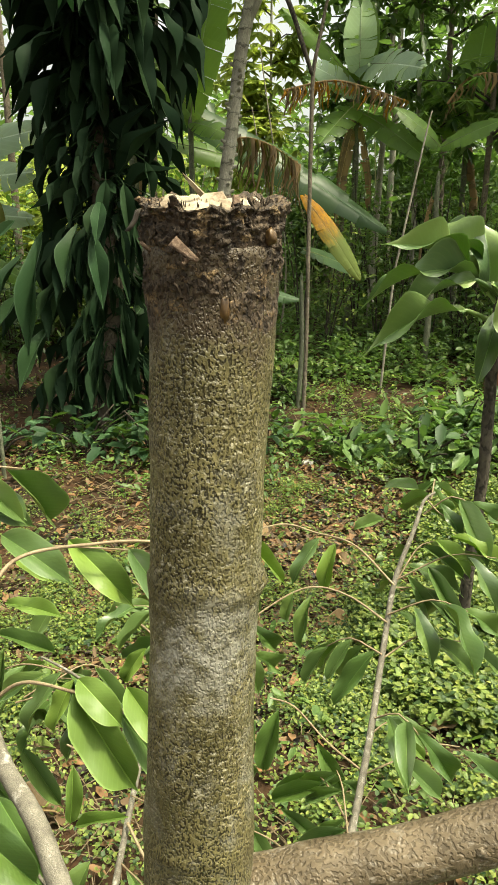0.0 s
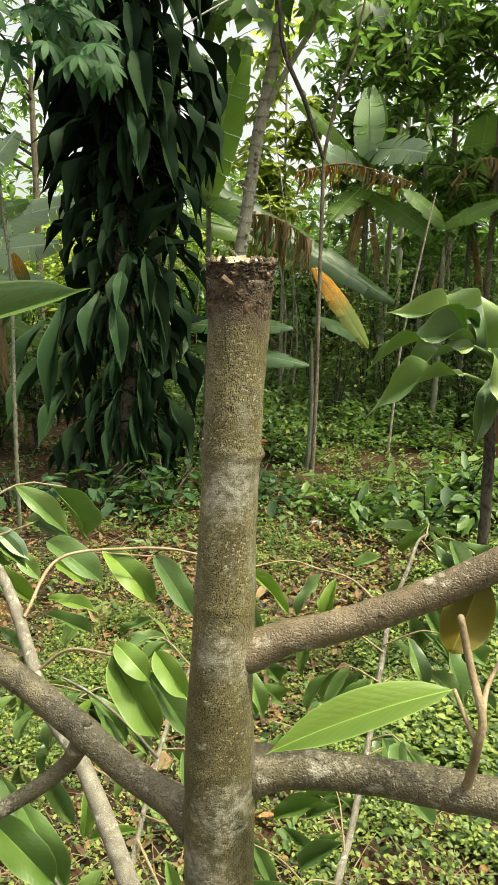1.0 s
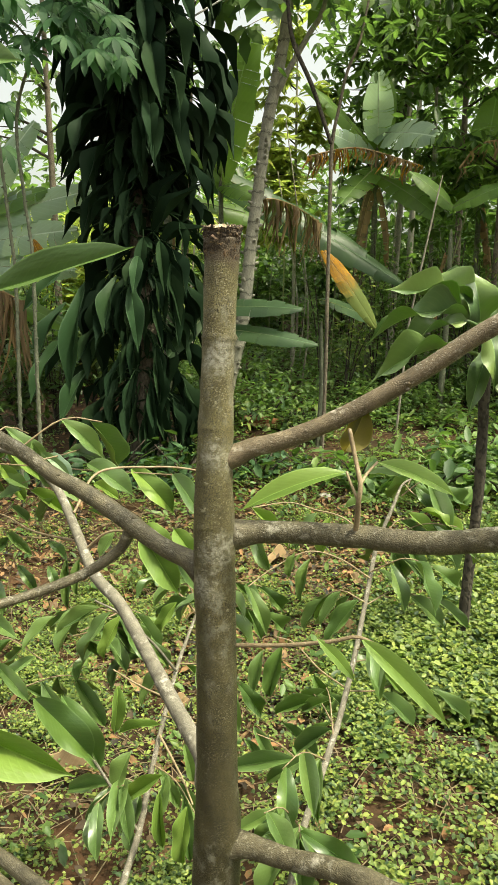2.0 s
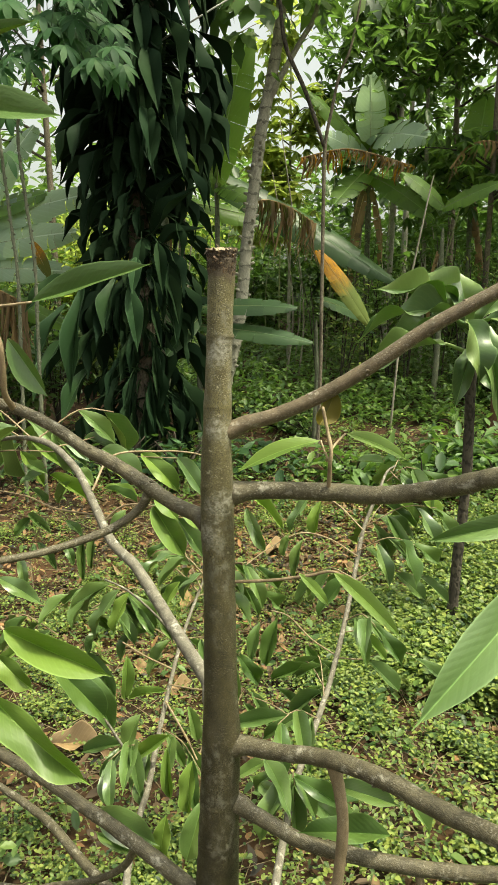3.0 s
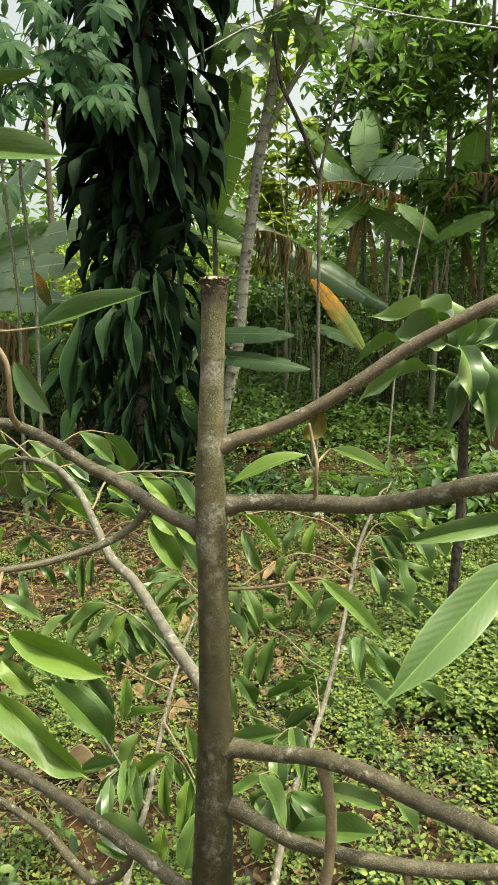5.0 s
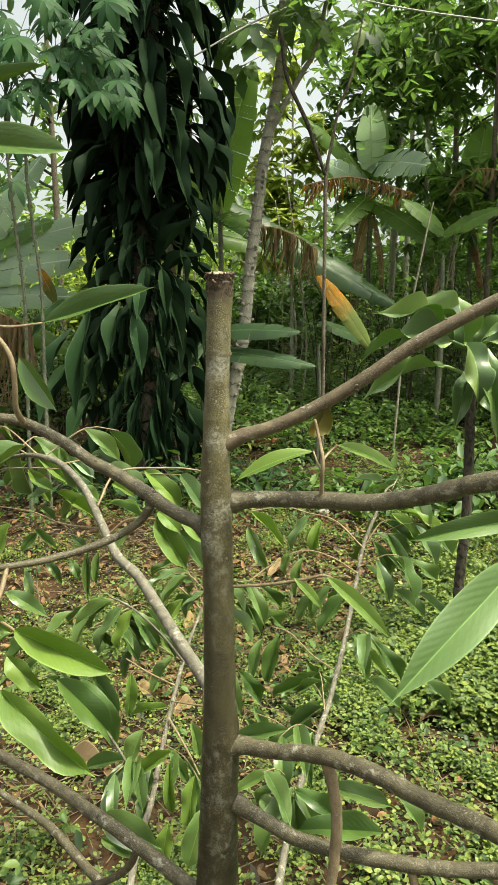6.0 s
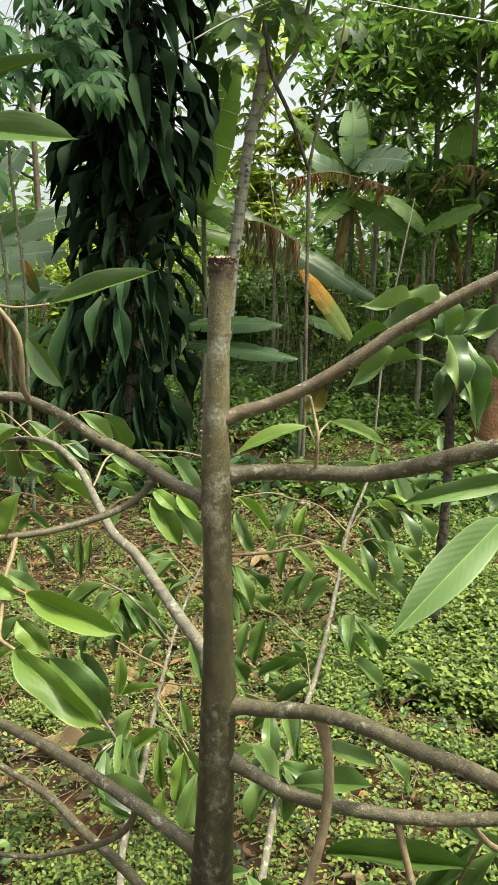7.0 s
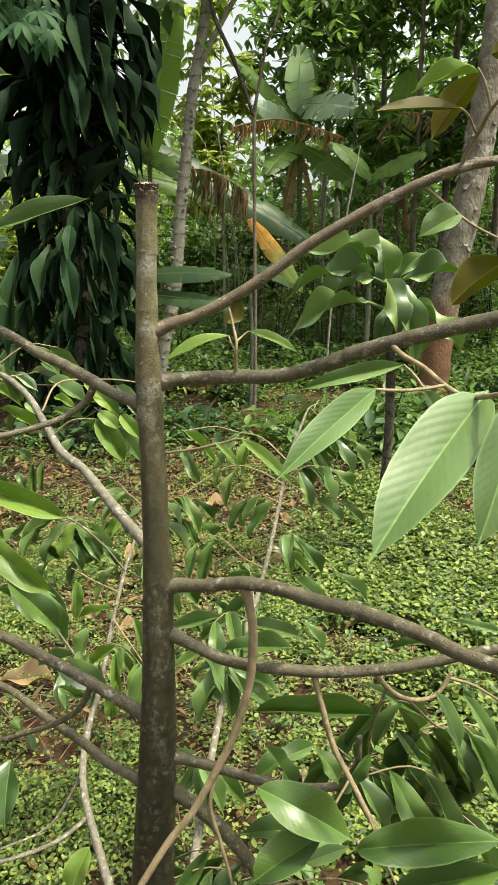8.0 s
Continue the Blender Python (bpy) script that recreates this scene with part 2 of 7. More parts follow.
BARK_MUD = bark("trunk_red_mud", (0.085, 0.036, 0.016), (0.17, 0.078, 0.034), (0.22, 0.13, 0.075), grain=45, lichen=0.66, blotch=7, rough=0.95, deep=0.006, cracks=0.3)
CUT_WOOD = mottled("cut_wood", ((0.13, 0.09, 0.055), (0.46, 0.40, 0.29), (0.08, 0.05, 0.03)), 110, 0.8, 0.001, 5)
CHIP = mottled("bark_chip", ((0.07, 0.045, 0.03), (0.17, 0.115, 0.08), (0.28, 0.21, 0.15)), 300, 0.9, 0.0008, 5)
RESIN, nt_r, bs_r = material("resin")
nt_r.links.new(ramp(nt_r, tex(nt_r, 220, 3), [(0.35, (0.035, 0.018, 0.007)), (0.65, (0.11, 0.062, 0.018))]), bs_r.inputs["Base Color"])
bs_r.inputs["Roughness"].default_value = 0.4

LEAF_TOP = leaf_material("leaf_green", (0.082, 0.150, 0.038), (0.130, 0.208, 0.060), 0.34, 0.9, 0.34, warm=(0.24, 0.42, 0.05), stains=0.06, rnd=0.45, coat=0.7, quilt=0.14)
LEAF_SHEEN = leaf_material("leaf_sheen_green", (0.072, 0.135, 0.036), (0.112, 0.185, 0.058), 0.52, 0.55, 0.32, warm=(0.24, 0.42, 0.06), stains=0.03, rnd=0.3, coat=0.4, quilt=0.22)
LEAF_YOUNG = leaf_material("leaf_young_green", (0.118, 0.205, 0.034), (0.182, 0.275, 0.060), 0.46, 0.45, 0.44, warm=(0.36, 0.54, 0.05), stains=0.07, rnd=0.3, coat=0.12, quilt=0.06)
# deep green blade; on the low branches its darkness also carries shade
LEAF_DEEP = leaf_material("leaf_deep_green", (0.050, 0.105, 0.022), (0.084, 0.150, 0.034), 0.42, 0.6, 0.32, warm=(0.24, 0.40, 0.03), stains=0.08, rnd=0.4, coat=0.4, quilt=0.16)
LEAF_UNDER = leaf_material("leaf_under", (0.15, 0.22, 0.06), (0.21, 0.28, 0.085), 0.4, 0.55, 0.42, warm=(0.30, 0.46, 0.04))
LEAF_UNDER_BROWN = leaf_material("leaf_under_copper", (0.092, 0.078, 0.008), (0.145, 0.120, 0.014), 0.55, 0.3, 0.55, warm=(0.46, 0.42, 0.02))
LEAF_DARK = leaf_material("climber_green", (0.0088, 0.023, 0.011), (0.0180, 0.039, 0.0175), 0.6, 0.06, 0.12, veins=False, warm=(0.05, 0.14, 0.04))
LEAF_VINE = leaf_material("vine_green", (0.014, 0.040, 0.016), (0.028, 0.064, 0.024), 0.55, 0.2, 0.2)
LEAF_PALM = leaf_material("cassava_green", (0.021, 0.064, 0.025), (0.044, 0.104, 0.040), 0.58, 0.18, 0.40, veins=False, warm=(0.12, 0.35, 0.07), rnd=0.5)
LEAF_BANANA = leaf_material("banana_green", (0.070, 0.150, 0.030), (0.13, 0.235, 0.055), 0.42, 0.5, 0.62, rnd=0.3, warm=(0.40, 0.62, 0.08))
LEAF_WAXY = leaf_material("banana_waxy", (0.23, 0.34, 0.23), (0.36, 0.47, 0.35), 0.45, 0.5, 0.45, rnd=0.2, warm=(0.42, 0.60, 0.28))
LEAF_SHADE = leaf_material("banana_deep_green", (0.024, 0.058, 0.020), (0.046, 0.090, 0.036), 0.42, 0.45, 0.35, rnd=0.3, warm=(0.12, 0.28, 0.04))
LEAF_DEAD = leaf_material("banana_dead", (0.13, 0.085, 0.045), (0.28, 0.20, 0.11), 0.8, 0.2, 0.25, warm=(0.35, 0.22, 0.08))
LEAF_YELLOW = leaf_material("banana_yellow", (0.25, 0.105, 0.005), (0.37, 0.185, 0.008), 0.7, 0.2, 0.16, warm=(0.50, 0.22, 0.01), stains=1.05)
nt_y, bs_y = LEAF_YELLOW.node_tree, LEAF_YELLOW.node_tree.nodes["Principled BSDF"]
co_y, sep_y = nt_y.nodes.new("ShaderNodeTexCoord"), nt_y.nodes.new("ShaderNodeSeparateXYZ")
nt_y.links.new(co_y.outputs["Object"], sep_y.inputs[0])
along = math_node(nt_y, "ADD", sep_y.outputs["X"], math_node(nt_y, "MULTIPLY", tex(nt_y, 6.0, 4), 0.5))
still = ramp(nt_y, along, [(0.55, (0, 0, 0)), (0.85, (1, 1, 1))])
old = bs_y.inputs["Base Color"].links[0].from_socket
nt_y.links.new(mix(nt_y, still, old, (0.075, 0.105, 0.022)), bs_y.inputs["Base Color"])
LEAF_STRAP = leaf_material("strap_green", (0.090, 0.165, 0.045), (0.150, 0.230, 0.078), 0.42, 0.7, 0.34, rnd=0.6, coat=0.2, warm=(0.26, 0.46, 0.05))
LEAF_WOOD = leaf_material("canopy_green", (0.025, 0.066, 0.022), (0.066, 0.118, 0.032), 0.42, 0.45, 0.52, veins=False, warm=(0.22, 0.40, 0.06), rnd=0.8)
LEAF_BUSH = leaf_material("bush_green", (0.040, 0.092, 0.025), (0.085, 0.150, 0.042), 0.45, 0.4, 0.3, veins=False, rnd=0.7)
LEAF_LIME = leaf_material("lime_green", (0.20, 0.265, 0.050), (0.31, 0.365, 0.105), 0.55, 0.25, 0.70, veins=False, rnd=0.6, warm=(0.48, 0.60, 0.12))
LEAF_COVER = leaf_material("cover_green", (0.031, 0.063, 0.014), (0.138, 0.190, 0.043), 0.5, 0.35, 0.28, veins=False, rnd=0.9, warm=(0.22, 0.42, 0.05))
LEAF_HERB = leaf_material("herb_green", (0.045, 0.096, 0.025), (0.098, 0.165, 0.044), 0.45, 0.4, 0.4, veins=False, rnd=0.7, warm=(0.23, 0.43, 0.06))
LEAF_LITTER = leaf_material("litter_brown", (0.045, 0.030, 0.016), (0.140, 0.088, 0.043), 0.7, 0.3, 0.1, veins=False, warm=(0.35, 0.2, 0.08), rnd=0.9)
SOIL = mottled("soil", ((0.017, 0.011, 0.006), (0.066, 0.033, 0.015), (0.022, 0.021, 0.009)), 2.2, 0.95, 0.03, 14)
WIRE, nt_w, bs_w = material("line_grey")
nt_w.links.new(ramp(nt_w, tex(nt_w, 30, 3), [(0.3, (0.25, 0.25, 0.24)), (0.7, (0.42, 0.42, 0.40))]), bs_w.inputs["Base Color"])


# ---------------------------------------------------------------- building helpers
def mesh(name, verts, faces, mats, slots=None, smooth=True):
    me = bpy.data.meshes.new(name)
    me.from_pydata([tuple(v) for v in verts], [], [tuple(f) for f in faces])
    for m in mats:
        me.materials.append(m)
    if slots is not None:
        me.polygons.foreach_set("material_index", slots)
    if smooth:
        me.polygons.foreach_set("use_smooth", [True] * len(me.polygons))
    me.update()
    return me


def thing(name, at, label, category, group="", kind=""):
    """An Empty at the base of a thing; its parts hang under it."""
    ob = new(name)
    ob.empty_display_size = 0.05
    ob.location = at
    return tagged(ob, label, category, group, kind)


def part(name, me, parent, label="", m=None, kind=""):
    ob = new(name, me)
    ob.parent = parent
    if m is not None:
        ob.matrix_basis = m
    return tagged(ob, label, kind=kind)


def spline(points, step):
    """Points of a smooth line through the given ones."""
    p = np.array(points, float)
    p = np.vstack([2 * p[0] - p[1], p, 2 * p[-1] - p[-2]])
    out = []
    for i in range(1, len(p) - 2):
        a, b, c, d = p[i - 1], p[i], p[i + 1], p[i + 2]
        n = max(2, int(np.linalg.norm((c - b)[:3]) / step))
        for k in range(n):
            t = k / n
            out.append(0.5 * (2 * b + (c - a) * t + (2 * a - 5 * b + 4 * c - d) * t * t + (3 * b - a - 3 * c + d) * t ** 3))
    out.append(p[-2])
    return np.array(out)


def tube(points, radii, sides=10, step=0.02, lumps=0.0, freq=60.0, cap=True):
    """Vertices and faces of a tapering round limb through points."""
    line = spline([(*p, r) for p, r in zip(points, radii)], step)
    c, r = line[:, :3], line[:, 3]
    t = np.gradient(c, axis=0)
    t /= np.linalg.norm(t, axis=1)[:, None]
    ref = np.array([0.0, 1.0, 0.0]) if abs(t[0][1]) < 0.8 else np.array([1.0, 0.0, 0.0])
    verts, faces = [], []
    for i in range(len(c)):
        u = ref - t[i] * (ref @ t[i])
        u /= np.linalg.norm(u)
        ref = u
        w = np.cross(t[i], u)
        for k in range(sides):
            a = 2 * math.pi * k / sides
            d = u * math.cos(a) + w * math.sin(a)
            q = c[i] + d * r[i]
            if lumps:
                q = q + d * r[i] * lumps * noise.noise(Vector(q * freq))
            verts.append(q)
    for i in range(len(c) - 1):
        for k in range(sides):
            a, b = i * sides + k, i * sides + (k + 1) % sides
            faces.append((a, b, b + sides, a + sides))
    if cap:
        verts.append(c[-1] + t[-1] * r[-1] * 0.6)
        n, base = len(verts) - 1, (len(c) - 1) * sides
        faces += [(base + k, base + (k + 1) % sides, n) for k in range(sides)]
    return verts, faces


def limb(name, points, radii, mat, sides=10, step=0.02, lumps=0.0, freq=60.0):
    v, f = tube(points, radii, sides, step, lumps, freq)
    return mesh(name, v, f, [mat])


def taper(a, b, n):
    return [a + (b - a) * i / (n - 1) for i in range(n)]


def blade(name, top, under, arch=0.08, fold=0.10, wave=0.02, seed=0, nu=16, nv=3, belly=1.0, thick=0.004, torn=0.0, oblong=2.5):
    """A leaf of length 1 along x and width 1 along y, with an upper and a lower face."""
    rng = random.Random(seed)
    ph = rng.uniform(0, 6)
    top_v, low_v = [], []
    across = 2 * nv + 1
    for i in range(nu + 1):
        u = i / nu
        e = min(1.0, u / 0.95) ** belly
        w = 0.5 * max(0.0, 1 - abs(2 * e - 1) ** oblong) ** 0.85
        if u > 0.88:
            w = max(w, 0.07 * (1 - u) / 0.12)
        w = max(w, 0.004)
        side = rng.uniform(-0.012, 0.012)
        for j in range(across):
            v = (j - nv) / nv
            y = w * v * (1 + (rng.uniform(-torn, torn) if abs(v) > 0.9 else 0))
            z = arch * 4 * (u - u * u) + fold * abs(v) * w * 2 * (1 - 0.3 * abs(v))
            z += wave * math.sin(9 * u + ph + (1.7 if v > 0 else 0)) * abs(v) * w * 2
            x = u + side * abs(v) - 0.03 * (1 - abs(v)) * 0
            top_v.append((x, y, z))
            low_v.append((x, y, z - thick * (1 - abs(v) ** 2)))
    n = len(top_v)
    faces, slots = [], []
    for i in range(nu):
        for j in range(across - 1):
            a = i * across + j
            faces.append((a, a + across, a + across + 1, a + 1))
            slots.append(0)
            faces.append((n + a, n + a + 1, n + a + across + 1, n + a + across))
            slots.append(1)
    me = mesh(name, top_v + low_v, faces, [top, under], slots)
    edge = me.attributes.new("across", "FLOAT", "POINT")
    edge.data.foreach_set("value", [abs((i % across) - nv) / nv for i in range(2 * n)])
    # a crease along the midrib
    crease = me.attributes.new("sharp_edge", "BOOLEAN", "EDGE")
    mid = {k * n + i * across + nv for i in range(nu + 1) for k in (0, 1)}
    crease.data.foreach_set("value", [e.vertices[0] in mid and e.vertices[1] in mid for e in me.edges])
    return me


def leaf_pose(base, tip, width, face=(0.0, -0.45, 1.0)):
    """The pose, with its scale, that lays a blade from base to tip with its upper side to face."""
    b, x = Vector(base), Vector(tip) - Vector(base)
    ln = x.length
    x.normalize()
    z = Vector(face) - x * x.dot(Vector(face))
    if z.length < 0.05:
        z = Vector((0.3, -1, 0.2)) - x * x.dot(Vector((0.3, -1, 0.2)))
    z.normalize()
    y = z.cross(x)
    m = Matrix((x * ln, y * width, z * ln)).transposed().to_4x4()
    m.translation = b
    return m


def rise(x, y):
    """The height of the ground: level at first, then up a gentle slope."""
    s = max(0.0, y - 3.2)
    z = 0.13 * s * s / (s + 1.2) if s < 8 else 0.13 * 64 / 9.2 + 0.05 * min(s - 8, 20)
    return z + 0.05 * noise.noise(Vector((x * 0.7, y * 0.7, 0.3))) * min(1, max(0.0, (40 - abs(y)) / 20))


def scatter(spots, size, rng, flat=0.5, ratio=0.45, hang=0.0, az=None, dip=None):
    """Many small folded leaves: spots are (x, y, z), one leaf each. Returns vertices and faces."""
    n = len(spots)
    p = np.array(spots, float)
    az = rng.uniform(0, 2 * np.pi, n) if az is None else az
    dip = rng.normal(-hang, flat, n) if dip is None else dip
    ln = size * rng.uniform(0.6, 1.35, n)
    d = np.stack([np.cos(az) * np.cos(dip), np.sin(az) * np.cos(dip), np.sin(dip)], 1)
    s = np.stack([-np.sin(az), np.cos(az), rng.normal(0, 0.35, n)], 1)
    s /= np.linalg.norm(s, axis=1)[:, None]
    up = np.cross(d, s)
    up *= np.sign(up[:, 2:3] + 1e-9)
    w = ln * ratio * rng.uniform(0.8, 1.2, n) / 2
    b = p + d * ln[:, None]
    cup = up * (w * 0.35)[:, None]
    m1, m2 = p + d * (ln * 0.28)[:, None], p + d * (ln * 0.66)[:, None]
    s1, s2 = s * (w * 0.92)[:, None], s * (w * 0.86)[:, None]
    verts = np.stack([p, m1 + s1 + cup, m2 + s2 + cup, b, m2 - s2 + cup, m1 - s1 + cup], 1).reshape(-1, 3)
    i = np.arange(n) * 6
    faces = np.concatenate([np.stack([i, i + 3, i + 2, i + 1], 1), np.stack([i, i + 5, i + 4, i + 3], 1)])
    return verts, faces


def whorls(centres, leaflets, rng):
    """The spots, headings and dips of leaflets that fan out and hang from each centre."""
    n = len(centres)
    p = np.repeat(np.array(centres, float), leaflets, axis=0)
    az = np.repeat(rng.uniform(0, 6.28, n), leaflets) + np.tile(np.arange(leaflets) * 6.28 / leaflets, n) + rng.normal(0, 0.2, n * leaflets)
    dip = np.repeat(rng.normal(-0.55, 0.3, n), leaflets) + rng.normal(0, 0.2, n * leaflets)
    return p, az, dip


def whorl_mesh(name, centres, size, seed, mat, leaflets=7, ratio=0.34):
    p, az, dip = whorls(centres, leaflets, np.random.default_rng(seed))
    return scatter_mesh(name, p, size, seed, mat, ratio=ratio, az=az, dip=dip)


def scatter_mesh(name, spots, size, seed, mat, **kw):
    v, f = scatter(spots, size, np.random.default_rng(seed), **kw)
    me = bpy.data.meshes.new(name)
    me.vertices.add(len(v))
    me.vertices.foreach_set("co", v.astype(np.float32).ravel())
    me.loops.add(len(f) * 4)
    me.loops.foreach_set("vertex_index", f.astype(np.int32).ravel())
    me.polygons.add(len(f))
    me.polygons.foreach_set("loop_start", np.arange(0, len(f) * 4, 4, dtype=np.int32))
    me.materials.append(mat)
    me.update(calc_edges=True)
    me.validate()
    return me


# ---------------------------------------------------------------- ground
def ground_sheet():
    def axis(lo, hi, step, far):
        mid = list(np.arange(lo, hi + 1e-6, step))
        out, s = [], step
        x = hi
        while x < far:
            s *= 1.5
            x += s
            out.append(x)
        left, s, x = [], step, lo
        while x > -far:
            s *= 1.5
            x -= s
            left.append(x)
        return left[::-1] + mid + out
    xs, ys = axis(-6, 6, 0.12, 1500), axis(-2, 14, 0.12, 1500)
    verts = [(x, y, rise(x, y) + 0.012 * noise.noise(Vector((x * 5, y * 5, 2.0)))) for y in ys for x in xs]
    w = len(xs)
    faces = [(j * w + i, j * w + i + 1, (j + 1) * w + i + 1, (j + 1) * w + i) for j in range(len(ys) - 1) for i in range(w - 1)]
    ob = new("ground", mesh("ground", verts, faces, [SOIL]))
    return tagged(ob, "reddish brown garden soil rising gently towards the trees", "ground", kind="structure")


ground_sheet()


# ---------------------------------------------------------------- the topped sapling
# Leaves along each limb: base, tip, width.
LEAVES_C = [
    ((-0.237, 0.270, 1.857), (-0.091, 0.280, 1.903), 0.037),
    ((-0.265, 0.260, 1.813), (-0.204, 0.230, 1.748), 0.036),
    ((-0.353, 0.300, 2.088), (-0.201, 0.300, 2.072), 0.052),
    ((-0.375, 0.330, 2.150), (-0.241, 0.330, 2.187), 0.024),
    ((-0.209, 0.100, 1.519), (-0.092, 0.098, 1.476), 0.035),
    ((-0.207, 0.060, 1.469), (-0.098, 0.041, 1.391), 0.037),
    ((-0.238, 0.160, 1.624), (-0.260, 0.160, 1.557), 0.031),
    ((-0.278, 0.120, 1.534), (-0.222, 0.120, 1.505), 0.029),
    ((-0.240, 0.140, 1.466), (-0.199, 0.140, 1.427), 0.028),
]
LEAVES_B = [
    ((0.114, 0.210, 1.712), (0.023, 0.200, 1.674), 0.023),
    ((0.141, 0.235, 1.716), (0.213, 0.250, 1.684), 0.020),
    ((0.112, 0.215, 1.728), (0.129, 0.235, 1.766), 0.028),
    ((0.285, -0.060, 1.679), (0.183, -0.156, 1.607), 0.035),
    ((0.329, 0.030, 1.694), (0.208, 0.030, 1.663), 0.022),
    ((0.395, -0.075, 1.680), (0.266, -0.205, 1.548), 0.072),
    ((0.412, -0.130, 1.690), (0.361, -0.195, 1.560), 0.060),
    ((0.351, 0.020, 1.666), (0.384, 0.040, 1.614), 0.030),
    ((0.397, -0.100, 1.681), (0.440, -0.120, 1.630), 0.033),
]
LEAVES_A = [
    ((0.418, 0.140, 2.029), (0.336, 0.120, 2.002), 0.023),
    ((0.397, 0.130, 1.988), (0.294, 0.120, 1.983), 0.016),
    ((0.421, 0.150, 2.030), (0.372, 0.170, 1.959), 0.038),
    ((0.426, 0.120, 2.044), (0.498, 0.120, 2.058), 0.036),
    ((0.422, 0.200, 1.875), (0.365, 0.180, 1.843), 0.039),
    ((0.421, -0.020, 1.809), (0.364, -0.020, 1.761), 0.047),
]
LEAVES_T = [
    ((0.132, 0.200, 1.565), (0.209, 0.170, 1.504), 0.021),
    ((0.094, 0.200, 1.561), (0.130, 0.200, 1.522), 0.013),
]
LEAVES_E = [
    ((0.212, 0.200, 1.236), (0.101, 0.195, 1.231), 0.034),
    ((0.229, 0.250, 1.254), (0.264, 0.240, 1.205), 0.018),
    ((0.156, 0.260, 1.083), (0.364, 0.240, 1.095), 0.039),
    ((0.140, 0.300, 1.222), (0.231, 0.300, 1.199), 0.029),
    ((0.163, 0.050, 1.107), (0.293, 0.020, 1.053), 0.065),
    ((0.252, 0.030, 1.051), (0.157, -0.000, 0.998), 0.057),
    ((0.248, 0.080, 1.015), (0.139, 0.050, 1.030), 0.044),
    ((0.295, 0.000, 1.058), (0.475, -0.040, 1.116), 0.056),
    ((0.341, -0.040, 1.034), (0.471, -0.060, 1.094), 0.049),
    ((0.172, 0.200, 1.063), (0.218, 0.200, 0.981), 0.033),
    ((0.253, 0.200, 1.056), (0.291, 0.200, 0.995), 0.036),
]
LEAVES_E2 = [
    ((0.434, 0.200, 1.167), (0.480, 0.200, 1.064), 0.046),
    ((0.352, 0.150, 1.266), (0.440, 0.150, 1.286), 0.021),
    ((0.411, 0.050, 1.364), (0.483, 0.050, 1.346), 0.016),
    ((0.350, 0.300, 0.967), (0.448, 0.320, 0.861), 0.034),
    ((0.396, 0.300, 1.031), (0.443, 0.300, 0.965), 0.030),
    ((0.454, 0.300, 1.022), (0.515, 0.340, 0.841), 0.030),
    ((0.483, 0.300, 1.034), (0.558, 0.340, 0.879), 0.034),
    ((0.334, 0.300, 1.116), (0.458, 0.320, 1.024), 0.031),
    ((0.492, 0.250, 1.132), (0.555, 0.250, 1.029), 0.037),
    ((0.297, 0.250, 0.943), (0.351, 0.250, 1.022), 0.032),
    ((0.234, 0.100, 0.937), (0.300, 0.100, 0.969), 0.034),
]
LEAVES_F = [
    ((-0.200, 0.100, 1.101), (-0.196, 0.050, 1.024), 0.049),
    ((-0.091, 0.100, 0.953), (-0.117, 0.080, 0.890), 0.039),
    ((-0.204, 0.340, 1.110), (-0.105, 0.320, 1.080), 0.050),
    ((-0.148, 0.340, 1.043), (-0.216, 0.360, 1.057), 0.017),
    ((-0.065, 0.450, 1.059), (-0.088, 0.420, 0.964), 0.045),
    ((-0.140, 0.500, 0.981), (-0.151, 0.500, 0.895), 0.034),
]
LEAVES_P = [
    ((-0.196, 0.850, 1.542), (-0.128, 0.820, 1.460), 0.039),
    ((-0.276, 0.860, 1.544), (-0.188, 0.840, 1.465), 0.044),
    ((-0.182, 0.600, 1.510), (-0.120, 0.580, 1.425), 0.045),
    ((-0.140, 0.600, 1.491), (-0.090, 0.600, 1.417), 0.039),
    ((-0.455, 0.850, 1.568), (-0.381, 0.830, 1.514), 0.027),
    ((-0.415, 0.900, 1.566), (-0.334, 0.900, 1.542), 0.033),
    ((-0.357, 0.880, 1.508), (-0.300, 0.860, 1.483), 0.025),
    ((-0.338, 0.800, 1.483), (-0.264, 0.800, 1.468), 0.022),
    ((-0.558, 0.950, 1.543), (-0.455, 0.930, 1.473), 0.037),
    ((-0.609, 1.000, 1.528), (-0.670, 1.000, 1.462), 0.036),
    ((-0.623, 0.900, 1.426), (-0.683, 0.900, 1.348), 0.032),
    ((-0.519, 0.950, 1.466), (-0.416, 0.950, 1.401), 0.035),
    ((-0.610, 1.000, 1.507), (-0.555, 1.000, 1.424), 0.033),
    ((-0.698, 1.000, 1.497), (-0.747, 1.000, 1.401), 0.034),
]
LEAVES_LEVEL = [
    ((-0.356, 0.840, 1.556), (-0.258, 0.820, 1.501), 0.045),
    ((-0.177, 0.600, 1.524), (-0.131, 0.580, 1.491), 0.030),
    ((-0.132, 0.600, 1.519), (-0.090, 0.580, 1.475), 0.030),
    ((-0.391, 0.900, 1.588), (-0.338, 0.880, 1.560), 0.034),
]
